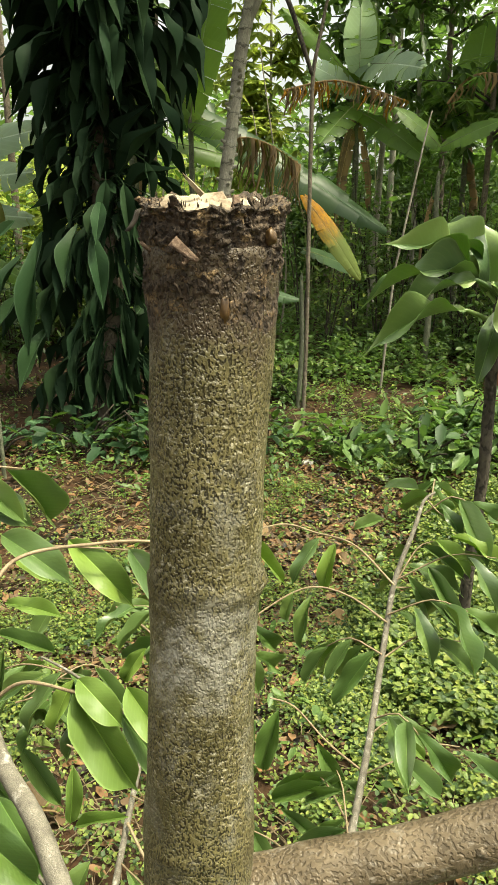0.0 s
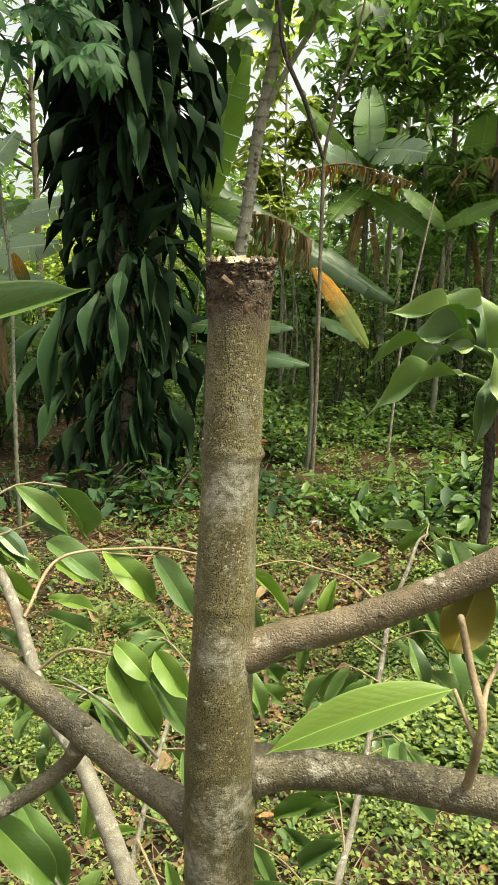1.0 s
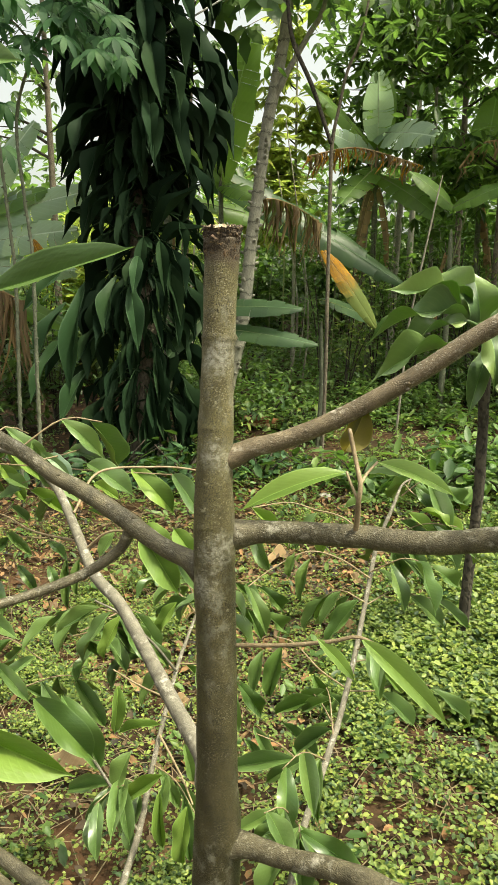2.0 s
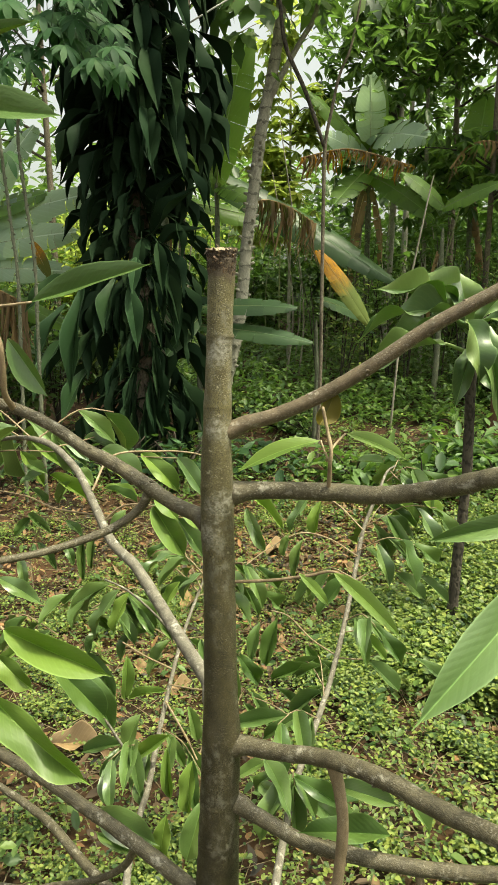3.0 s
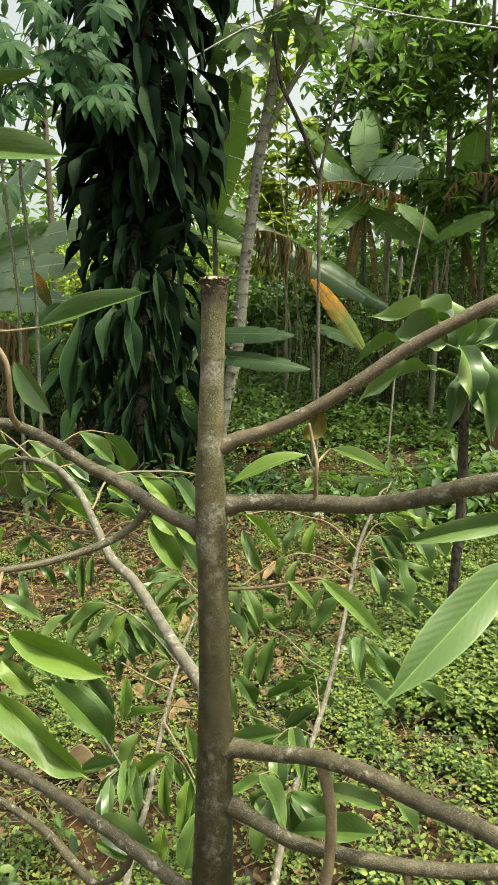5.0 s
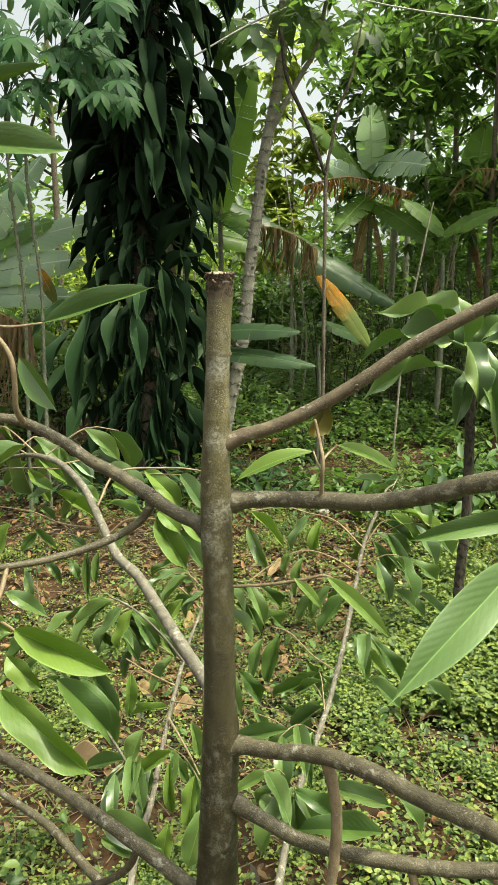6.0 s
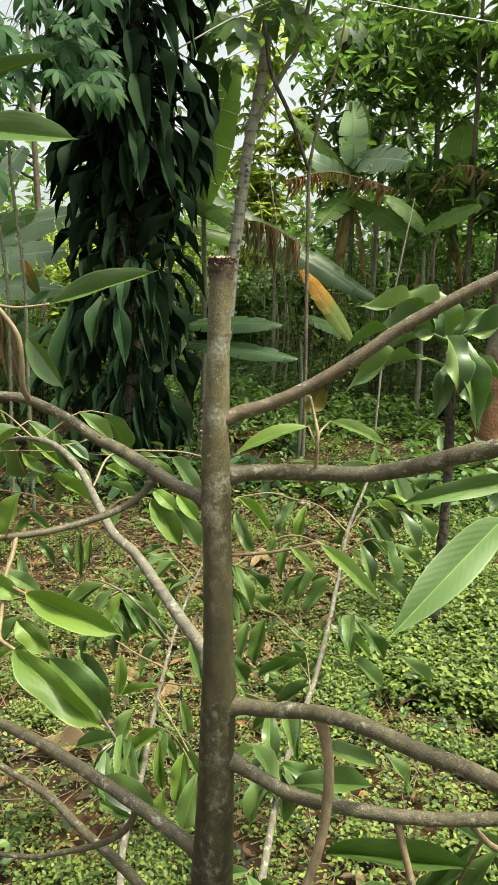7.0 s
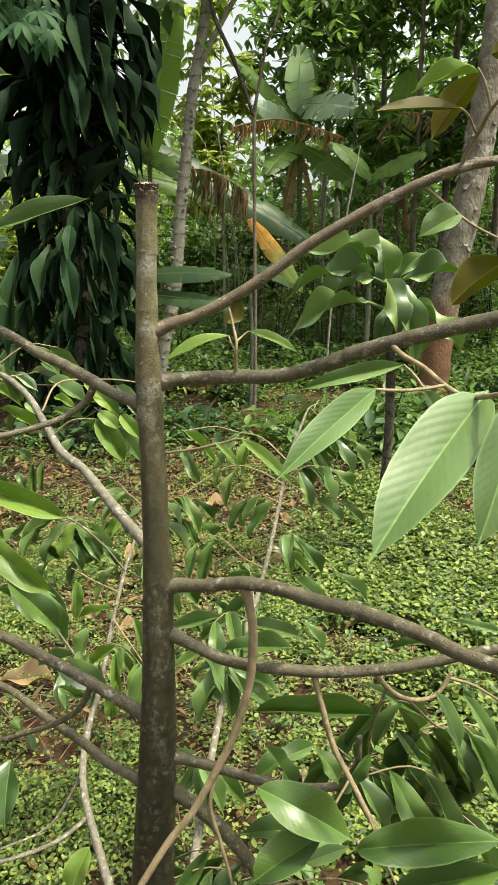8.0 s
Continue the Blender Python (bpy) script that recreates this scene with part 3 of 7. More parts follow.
LEAVES_P2 = [
    ((-0.577, 0.950, 1.372), (-0.510, 0.930, 1.329), 0.020),
    ((-0.556, 0.950, 1.302), (-0.503, 0.930, 1.241), 0.021),
    ((-0.446, 0.950, 1.325), (-0.440, 0.930, 1.216), 0.020),
    ((-0.418, 0.950, 1.326), (-0.419, 0.930, 1.249), 0.019),
    ((-0.486, 0.950, 1.359), (-0.436, 0.930, 1.323), 0.019),
    ((-0.239, 0.700, 1.485), (-0.297, 0.680, 1.517), 0.018),
    ((-0.554, 0.750, 1.293), (-0.451, 0.730, 1.249), 0.033),
    ((-0.538, 0.800, 1.158), (-0.459, 0.780, 1.090), 0.027),
    ((-0.570, 0.950, 1.362), (-0.603, 0.930, 1.319), 0.023),
]
LEAVES_P3 = [
    ((-0.603, 0.950, 1.269), (-0.584, 0.930, 1.192), 0.023),
    ((-0.527, 0.950, 1.399), (-0.558, 0.930, 1.438), 0.020),
    ((-0.499, 0.950, 1.400), (-0.461, 0.930, 1.461), 0.025),
    ((-0.537, 0.950, 1.467), (-0.585, 0.930, 1.444), 0.025),
    ((-0.473, 1.000, 1.471), (-0.425, 0.980, 1.436), 0.029),
    ((-0.601, 1.000, 1.482), (-0.536, 0.980, 1.460), 0.029),
    ((-0.356, 1.000, 1.376), (-0.387, 0.980, 1.318), 0.026),
    ((-0.509, 1.000, 1.284), (-0.482, 0.980, 1.235), 0.021),
]
LEAVES_Q = [
    ((-0.485, 1.250, 1.078), (-0.601, 1.230, 1.002), 0.051),
    ((-0.447, 1.300, 1.033), (-0.491, 1.280, 0.912), 0.053),
    ((-0.527, 1.350, 1.037), (-0.627, 1.350, 0.961), 0.045),
    ((-0.442, 1.250, 0.860), (-0.445, 1.220, 0.739), 0.049),
    ((-0.361, 1.100, 0.780), (-0.397, 1.080, 0.679), 0.070),
    ((-0.283, 1.100, 0.724), (-0.388, 1.100, 0.633), 0.055),
    ((-0.265, 1.000, 0.758), (-0.252, 0.980, 0.624), 0.038),
    ((-0.200, 1.000, 0.726), (-0.205, 0.980, 0.587), 0.058),
    ((-0.231, 1.100, 0.816), (-0.208, 1.100, 0.711), 0.045),
    ((-0.559, 1.000, 0.963), (-0.417, 1.000, 0.819), 0.075),
    ((-0.535, 1.100, 0.913), (-0.429, 1.080, 0.728), 0.067),
    ((-0.425, 1.200, 0.757), (-0.309, 1.200, 0.793), 0.035),
    ((-0.343, 1.500, 0.992), (-0.399, 1.500, 0.893), 0.055),
    ((-0.678, 1.100, 0.951), (-0.745, 1.100, 0.897), 0.040),
]
LEAVES_R = [
    ((0.303, 1.500, 1.302), (0.380, 1.480, 1.224), 0.044),
    ((0.336, 1.500, 1.312), (0.456, 1.500, 1.230), 0.044),
    ((0.291, 1.500, 1.186), (0.370, 1.480, 1.081), 0.048),
    ((0.222, 1.400, 0.908), (0.301, 1.380, 0.834), 0.040),
    ((0.250, 1.400, 0.819), (0.343, 1.380, 0.738), 0.061),
    ((0.388, 1.450, 0.814), (0.503, 1.450, 0.706), 0.045),
    ((0.064, 1.350, 0.884), (0.126, 1.330, 0.775), 0.050),
    ((0.284, 1.650, 1.365), (0.193, 1.620, 1.377), 0.040),
    ((0.134, 1.600, 1.277), (0.204, 1.600, 1.308), 0.040),
    ((0.406, 1.600, 1.289), (0.454, 1.600, 1.209), 0.032),
    ((0.322, 1.500, 1.062), (0.416, 1.480, 0.985), 0.059),
    ((0.390, 1.500, 1.057), (0.484, 1.480, 0.980), 0.041),
    ((0.213, 1.400, 0.907), (0.163, 1.400, 0.912), 0.034),
]
LEAVES_R2 = [
    ((-0.127, 1.500, 1.292), (-0.018, 1.480, 1.185), 0.045),
    ((-0.135, 1.500, 1.246), (-0.069, 1.480, 1.110), 0.056),
    ((0.055, 1.550, 1.274), (-0.004, 1.530, 1.161), 0.046),
    ((0.090, 1.550, 1.261), (0.068, 1.530, 1.146), 0.050),
    ((-0.014, 1.450, 1.114), (0.001, 1.450, 1.187), 0.041),
    ((0.042, 1.500, 1.155), (0.020, 1.480, 1.023), 0.046),
    ((-0.121, 1.400, 1.099), (-0.066, 1.380, 0.968), 0.054),
    ((-0.065, 1.300, 0.969), (-0.086, 1.280, 0.855), 0.049),
    ((-0.020, 1.350, 0.958), (-0.050, 1.330, 0.814), 0.067),
    ((-0.076, 1.200, 0.813), (-0.017, 1.180, 0.711), 0.047),
    ((-0.009, 1.250, 0.799), (0.089, 1.250, 0.712), 0.042),
    ((-0.099, 1.200, 0.777), (-0.043, 1.200, 0.714), 0.032),
    ((-0.024, 1.100, 0.671), (0.061, 1.100, 0.572), 0.060),
    ((-0.069, 1.100, 0.625), (0.039, 1.100, 0.536), 0.055),
]
sapling = thing("durian_sapling", (0, 0.22, 0), "topped young fruit tree with olive-grey bark and bare side branches", "sapling")
AT_STEM = Matrix.Translation((0, -0.22, 0))
STEM_LINE = [(-0.03, 0.22, -0.05), (-0.032, 0.22, 0.4), (-0.020, 0.22, 0.774), (-0.007, 0.221, 1.0), (-0.002, 0.222, 1.116), (0.001, 0.222, 1.25), (0.003, 0.222, 1.333),
             (0.002, 0.222, 1.40), (0.0, 0.221, 1.54), (-0.002, 0.221, 1.60), (-0.003, 0.221, 1.66), (-0.003, 0.22, 1.70), (-0.002, 0.22, 1.745), (-0.001, 0.22, 1.787), (0.0, 0.22, 1.823), (0.001, 0.22, 1.857), (0.002, 0.22, 1.888), (0.002, 0.22, 1.905)]
STEM_RADII = [0.056, 0.044, 0.0365, 0.0312, 0.0280, 0.0245, 0.0238, 0.0205, 0.0188, 0.0192, 0.0186, 0.0166, 0.0158, 0.0144, 0.0143, 0.0144, 0.0150, 0.0158]
RINGS = ((1.8235, 0.0013), (1.745, 0.0009), (1.655, 0.0009), (1.43, 0.0007), (1.245, 0.0009), (1.19, 0.0008), (1.05, 0.0009), (0.93, 0.0008))


def stem_mesh():
    v, f = tube(STEM_LINE, STEM_RADII, 44, 0.002, 0.035, 70.0)
    out = []
    for q in v:
        q = np.array(q)
        c = np.array((0.0, 0.221))
        d = q[:2] - c
        n = np.linalg.norm(d)
        for z, h in RINGS:
            k = (q[2] - z - 0.0012 * math.sin(3 * math.atan2(d[1], d[0]))) / 0.0011
            if abs(k) < 3 and n > 1e-6:
                q[:2] += d / n * h * math.exp(-k * k) * (0.6 + 0.6 * noise.noise(Vector(q * 90)))
        ang = math.atan2(d[1], d[0])
        if n > 1e-6:
            q[:2] += d / n * 0.0017 * math.exp(-(ang / 0.3) ** 2 - ((q[2] - 1.8225) / 0.0028) ** 2)
        out.append(q)
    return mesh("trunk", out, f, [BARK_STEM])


trunk = part("trunk", stem_mesh(), sapling, "olive-grey grainy stem with pale lichen patches", AT_STEM)


def torn_collar():
    """The dark, torn bark under the cut, turned in over its edge."""
    verts, faces, rows, sides = [], [], 64, 160
    for i in range(rows + 4):
        t = min(1.0, i / rows)
        over = max(0, i - rows)
        for k in range(sides):
            a = 2 * math.pi * k / sides
            ca, sa = math.cos(a), math.sin(a)
            hang = 0.005 * noise.noise(Vector((ca * 1.6, sa * 1.6, 7.0)))
            z = 1.9150 - (1 - t) * (0.0265 + hang) + t ** 6 * (0.0024 * sa + 0.0016 * noise.noise(Vector((ca * 4, sa * 4, 1.0))) + 0.0010 * noise.noise(Vector((ca * 13, sa * 13, 2.0))))
            grow = min(1.0, 3.5 * t)
            r = 0.01500 + 0.0003 * grow + 0.0011 * max(0.0, (t - 0.35) / 0.65) ** 1.5
            p = Vector((ca * r, sa * r, z))
            r += grow * (0.5 + 0.5 * t * t) * (0.0011 * noise.noise(Vector((p.x * 500, p.y * 500, p.z * 130))) + 0.0012 * noise.noise(p * 230) + 0.0011 * noise.noise(p * 520) + 0.0011 * noise.noise(p * 1100) + 0.0009 * noise.noise(p * 2100) + 0.0008 * noise.noise(p * 110))
            r *= (1, 0.93, 0.82, 0.70)[over]
            z -= (0, -0.0003, 0.0003, 0.0012)[over] - 0.0007 * noise.noise(p * 700) * (over > 0)
            verts.append((0.002 + ca * r, 0.22 + sa * r, z))
    for i in range(rows + 3):
        for k in range(sides):
            a, b = i * sides + k, i * sides + (k + 1) % sides
            faces.append((a, b, b + sides, a + sides))
    return mesh("torn_bark", verts, faces, [BARK_TORN])


part("torn_bark", torn_collar(), sapling, "dark brown torn bark round the cut", AT_STEM)


def cut_face():
    verts, faces, sides = [(0.004, 0.222, 1.9175)], [], 48
    for ring in range(1, 5):
        for k in range(sides):
            a = 2 * math.pi * k / sides
            r = 0.0138 * ring / 4 * (1 + 0.07 * noise.noise(Vector((math.cos(a) * 3, math.sin(a) * 3, 5.0))))
            x, y = math.cos(a) * r, math.sin(a) * r
            z = 1.9155 - 0.03 * x + 0.10 * y + 0.0016 * noise.noise(Vector((x * 300, y * 300, 1.0))) + 0.0012 * noise.noise(Vector((x * 700, y * 700, 4.0)))
            verts.append((0.002 + x, 0.22 + y, z + (-0.002 if ring == 4 else 0)))
    faces += [(0, 1 + k, 1 + (k + 1) % sides) for k in range(sides)]
    for ring in range(3):
        for k in range(sides):
            a, b = 1 + ring * sides + k, 1 + ring * sides + (k + 1) % sides
            faces.append((a, a + sides, b + sides, b))
    return mesh("cut_face", verts, faces, [CUT_WOOD])


part("cut_face", cut_face(), sapling, "pale splintered wood of the cut", AT_STEM)


def splinter(p, d, ln, r, mat):
    """A sharp, flattened sliver from p along d."""
    d = Vector(d).normalized()
    s = d.cross(Vector((0.3, 0.2, 1))).normalized()
    u = d.cross(s)
    p = Vector(p)
    verts = [p + s * r, p + u * r * 0.5, p - s * r, p - u * r * 0.5, p + d * ln * 0.55 + s * r * 0.8, p + d * ln * 0.55 + u * r * 0.5, p + d * ln * 0.6 - s * r * 0.6, p + d * ln * 0.55 - u * r * 0.3, p + d * ln]
    faces = [(k, (k + 1) % 4, 4 + (k + 1) % 4, 4 + k) for k in range(4)] + [(4 + k, 4 + (k + 1) % 4, 8) for k in range(4)] + [(3, 2, 1, 0)]
    return mesh("splinter", verts, faces, [mat], smooth=False)


rng = random.Random(11)
for i in range(190):
    a, r = rng.uniform(0, 6.28), 0.0148 * rng.uniform(0.2, 1.0) ** 0.5
    p = (0.002 + math.cos(a) * r, 0.22 + math.sin(a) * r, 1.9145 + 0.10 * math.sin(a) * r)
    part("splinter", splinter(p, (math.cos(a) * rng.uniform(-0.2, 0.9), math.sin(a) * rng.uniform(-0.2, 0.9), 1.0), rng.uniform(0.0008, 0.0022), rng.uniform(0.00012, 0.0004), CUT_WOOD if r < 0.0122 else BARK_TORN), sapling, m=AT_STEM)
part("splinter", splinter((0.001, 0.212, 1.9160), (-0.7, -0.25, 0.75), 0.0062, 0.0013, CUT_WOOD), sapling, "long pale sliver standing off the cut", AT_STEM)


def flake(at, out, down, ln, w, curl, mat, seed):
    """A curling scale of bark with thickness."""
    rg = random.Random(seed)
    o, d = Vector(out).normalized(), Vector(down).normalized()
    s = d.cross(o).normalized()
    verts, nu, nv = [], 5, 3
    for layer in (0, 1):
        for i in range(nu + 1):
            t = i / nu
            for j in range(nv + 1):
                v = j / nv - 0.5
                q = Vector(at) + d * ln * t + o * (curl * t * t * ln - layer * 0.0006) + s * v * w * (1 - 0.6 * t) + o * rg.uniform(-1, 1) * 0.00025
                verts.append(q)
    n, k, faces = (nu + 1) * (nv + 1), nv + 1, []
    for i in range(nu):
        for j in range(nv):
            a = i * k + j
            faces += [(a, a + 1, a + k + 1, a + k), (n + a, n + a + k, n + a + k + 1, n + a + 1)]
    rim = [j for j in range(k)] + [i * k + nv for i in range(1, nu + 1)] + [nu * k + j for j in range(nv - 1, -1, -1)] + [i * k for i in range(nu - 1, 0, -1)]
    faces += [(rim[i], n + rim[i], n + rim[(i + 1) % len(rim)], rim[(i + 1) % len(rim)]) for i in range(len(rim))]
    return mesh("bark_flake", verts, faces, [mat])


for i in range(60):
    a = rng.choice((rng.uniform(-2.5, -0.65), rng.uniform(0.6, 2.5)))
    z = rng.uniform(1.903, 1.915) if i % 3 else rng.uniform(1.894, 1.904)
    o = (math.cos(a), math.sin(a), rng.uniform(-0.2, 0.4))
    at = (0.002 + math.cos(a) * (0.0152 if z < 1.907 else 0.0160), 0.22 + math.sin(a) * (0.0152 if z < 1.907 else 0.0160), z)
    part("bark_flake", flake(at, o, (rng.uniform(-0.7, 0.7), rng.uniform(-0.3, 0.3), rng.choice((-1, -1, 0.6))), rng.uniform(0.0015, 0.004), rng.uniform(0.001, 0.0026), rng.uniform(0.02, 0.14), CHIP if i % 4 == 0 else BARK_TORN, i), sapling, m=AT_STEM)
part("bark_flake", flake((-0.004, 0.2035, 1.9065), (0.1, -1, 0.2), (0.75, -0.1, -0.6), 0.0072, 0.0026, 0.4, CHIP, 90), sapling, "lifted pinkish bark scale", AT_STEM)
part("bark_flake", flake((-0.014, 0.214, 1.913), (-1, -0.5, 0.3), (-0.15, -0.2, -0.9), 0.005, 0.004, 0.25, BARK_DARK, 91), sapling, "black curled bark scrap", AT_STEM)


def blob(at, r, seed, mat=RESIN, name="resin_drop", fine=3):
    bm = bmesh.new()
    bmesh.ops.create_icosphere(bm, subdivisions=fine, radius=1)
    for v in bm.verts:
        v.co = Vector(at) + Vector((v.co.x * r[0], v.co.y * r[1], v.co.z * r[2])) * (1 + 0.35 * noise.noise(v.co * 1.7 + Vector((seed, 0, 0))) + 0.14 * noise.noise(v.co * 5 + Vector((seed, 0, 0))))
    me = bpy.data.meshes.new(name)
    bm.to_mesh(me)
    bm.free()
    me.materials.append(mat)
    me.polygons.foreach_set("use_smooth", [True] * len(me.polygons))
    return me


part("resin_drop", blob((0.0158, 0.2115, 1.9075), (0.0013, 0.0013, 0.0018), 1), sapling, "amber resin drop", AT_STEM)
part("resin_drop", blob((0.0066, 0.2060, 1.8925), (0.0012, 0.0009, 0.0032), 5), sapling, "amber resin drop", AT_STEM)

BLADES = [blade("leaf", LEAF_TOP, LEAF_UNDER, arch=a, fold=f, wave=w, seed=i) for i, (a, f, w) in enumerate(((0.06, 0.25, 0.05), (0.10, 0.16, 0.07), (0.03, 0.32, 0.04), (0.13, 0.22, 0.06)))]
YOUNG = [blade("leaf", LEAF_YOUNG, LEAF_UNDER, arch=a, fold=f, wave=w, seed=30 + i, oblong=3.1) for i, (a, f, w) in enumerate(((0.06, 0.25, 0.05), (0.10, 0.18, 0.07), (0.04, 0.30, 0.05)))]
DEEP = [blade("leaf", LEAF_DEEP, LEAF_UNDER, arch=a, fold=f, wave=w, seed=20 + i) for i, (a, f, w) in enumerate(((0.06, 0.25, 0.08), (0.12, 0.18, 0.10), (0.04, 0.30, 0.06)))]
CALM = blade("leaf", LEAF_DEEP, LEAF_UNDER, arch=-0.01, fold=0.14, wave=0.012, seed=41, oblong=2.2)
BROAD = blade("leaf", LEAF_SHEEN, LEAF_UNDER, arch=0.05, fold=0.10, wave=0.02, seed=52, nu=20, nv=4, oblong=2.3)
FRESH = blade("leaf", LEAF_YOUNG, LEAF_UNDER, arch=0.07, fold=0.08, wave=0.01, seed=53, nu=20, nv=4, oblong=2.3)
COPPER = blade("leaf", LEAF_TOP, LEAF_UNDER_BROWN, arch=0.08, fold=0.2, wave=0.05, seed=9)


def branch(name, points, radii, mat, label="", sides=12, step=0.006, lumps=0.10, freq=75.0, parent=None):
    v, f = tube(points, radii, sides, step, lumps, freq)
    ob = part(name, mesh(name, v, f, [mat]), parent or sapling, label, None if parent else AT_STEM)
    if sides >= 14:
        # old bud scars along the limb
        rg = random.Random(len(points) * 31 + sides)
        line = spline([(*p, r) for p, r in zip(points, radii)], 0.01)
        for k in range(9):
            q = line[rg.randrange(6, len(line) - 4)]
            a = rg.uniform(0, 6.28)
            d = Vector((0.2 * math.cos(a), -abs(math.cos(a)) * 0.8, math.sin(a))).normalized()
            r = rg.uniform(0.0014, 0.0028)
            part("bud_scar", blob(Vector(q[:3]) + d * q[3] * 0.93, (r * 1.3, r, r), k, mat, "bud_scar", 2), ob)
    return ob


def leaves_on(limb_ob, rows, face=(0.0, -0.45, 1.0), seed=0, copper=(), slim=0.92, deep=0.0, young=0.0, calm=None):
    rg = random.Random(seed)
    for i, (b, t, w) in enumerate(rows):
        f = Vector(face) + Vector((rg.uniform(-0.35, 0.35), rg.uniform(-0.2, 0.2), 0))
        part("leaf", calm or COPPER if i in copper or calm else (DEEP[i % 3] if rg.random() < deep else YOUNG[i % 3] if rg.random() < young else BLADES[rg.randrange(4)]), limb_ob, m=leaf_pose(b, t, w * slim, f))


br_a = branch("branch", [(-0.008, 0.221, 1.712), (0.016, 0.222, 1.719), (0.030, 0.223, 1.7265), (0.06, 0.225, 1.735), (0.1, 0.226, 1.753), (0.14, 0.226, 1.776), (0.18, 0.224, 1.803), (0.22, 0.222, 1.832), (0.27, 0.22, 1.862), (0.33, 0.216, 1.894), (0.38, 0.21, 1.917), (0.43, 0.202, 1.934), (0.48, 0.195, 1.941), (0.58, 0.18, 1.95), (0.70, 0.16, 1.96)],
              [0.86 * r for r in [0.0145, 0.0125, 0.0104, 0.0098, 0.0096, 0.0094, 0.0092, 0.0091, 0.0089, 0.0086, 0.0083, 0.0079, 0.0075, 0.007, 0.006]], BARK_RUSSET, "reddish grey-brown side branch curving upward", 16, lumps=0.05)
br_b = branch("branch", [(-0.008, 0.226, 1.640), (0.016, 0.232, 1.643), (0.032, 0.233, 1.645), (0.076, 0.228, 1.649), (0.131, 0.214, 1.653), (0.183, 0.196, 1.657), (0.234, 0.17, 1.672), (0.289, 0.13, 1.698), (0.341, 0.098, 1.717), (0.39, 0.074, 1.732), (0.437, 0.05, 1.746), (0.52, 0.01, 1.765), (0.62, -0.03, 1.78)],
              [0.0165, 0.0145, 0.0112, 0.0102, 0.0104, 0.01, 0.0102, 0.0104, 0.01, 0.0096, 0.0092, 0.008, 0.007], BARK_BRANCH, "grey-brown level side branch", 16)
br_c = branch("branch", [(0.004, 0.228, 1.590), (-0.018, 0.236, 1.603), (-0.032, 0.24, 1.612), (-0.062, 0.251, 1.621), (-0.102, 0.265, 1.641), (-0.15, 0.28, 1.663), (-0.185, 0.287, 1.677), (-0.228, 0.295, 1.702), (-0.288, 0.303, 1.725), (-0.34, 0.31, 1.729), (-0.45, 0.32, 1.74), (-0.58, 0.33, 1.75)],
              [0.92 * r for r in [0.0165, 0.0140, 0.0106, 0.0096, 0.0100, 0.0094, 0.0088, 0.0084, 0.0078, 0.0072, 0.0065, 0.006]], BARK_BRANCH, "grey-brown side branch with a fork", 16)
part("fork", limb("fork", [(-0.092, 0.262, 1.634), (-0.108, 0.268, 1.607), (-0.135, 0.262, 1.586), (-0.165, 0.245, 1.574), (-0.208, 0.21, 1.566), (-0.238, 0.18, 1.566), (-0.268, 0.15, 1.569), (-0.34, 0.10, 1.575)], [0.0066, 0.0056, 0.0052, 0.005, 0.0047, 0.0045, 0.0043, 0.004], BARK_BRANCH, 10, 0.006, 0.08), br_c)
part("twig", limb("twig", [(-0.281, 0.30, 1.722), (-0.28, 0.275, 1.745), (-0.276, 0.266, 1.778), (-0.278, 0.262, 1.814), (-0.296, 0.26, 1.842), (-0.31, 0.26, 1.856), (-0.345, 0.26, 1.874)], [0.0046, 0.004, 0.0037, 0.0036, 0.0035, 0.0033, 0.003], BARK_TWIG, 8, 0.006, 0.08), br_c)
part("twig", limb("twig", [(-0.249, 0.17, 1.57), (-0.247, 0.15, 1.547), (-0.247, 0.13, 1.528), (-0.24, 0.1, 1.491), (-0.233, 0.08, 1.472), (-0.207, 0.06, 1.469)], taper(0.0032, 0.0020, 6), BARK_TWIG, 8, 0.006), br_c)
part("twig", limb("twig", [(-0.244, 0.125, 1.52), (-0.209, 0.1, 1.519)], taper(0.002, 0.0016, 2), BARK_TWIG, 6, 0.006), br_c)
part("twig", limb("twig", [(-0.31, 0.26, 1.856), (-0.28, 0.265, 1.852), (-0.237, 0.27, 1.857)], taper(0.0026, 0.0016, 3), BARK_TWIG, 6, 0.006), br_c)
part("twig", limb("twig", [(-0.34, 0.26, 1.872), (-0.40, 0.28, 1.96), (-0.41, 0.29, 2.05), (-0.375, 0.31, 2.10), (-0.353, 0.3, 2.091)], taper(0.003, 0.0016, 5), BARK_TWIG, 6, 0.006), br_c)
part("twig", limb("twig", [(-0.41, 0.29, 2.05), (-0.41, 0.31, 2.12), (-0.375, 0.33, 2.15)], taper(0.002, 0.0014, 3), BARK_TWIG, 6, 0.006), br_c)
leaves_on(br_c, LEAVES_C[:1] + LEAVES_C[2:4], (0, -1, 0.55), seed=1, calm=CALM)
leaves_on(br_c, LEAVES_C[1:2], (-0.35, -1, 0.35), seed=1, calm=CALM)
leaves_on(br_c, LEAVES_C[4:], (0, -1, 0.55), seed=1, young=1.0)
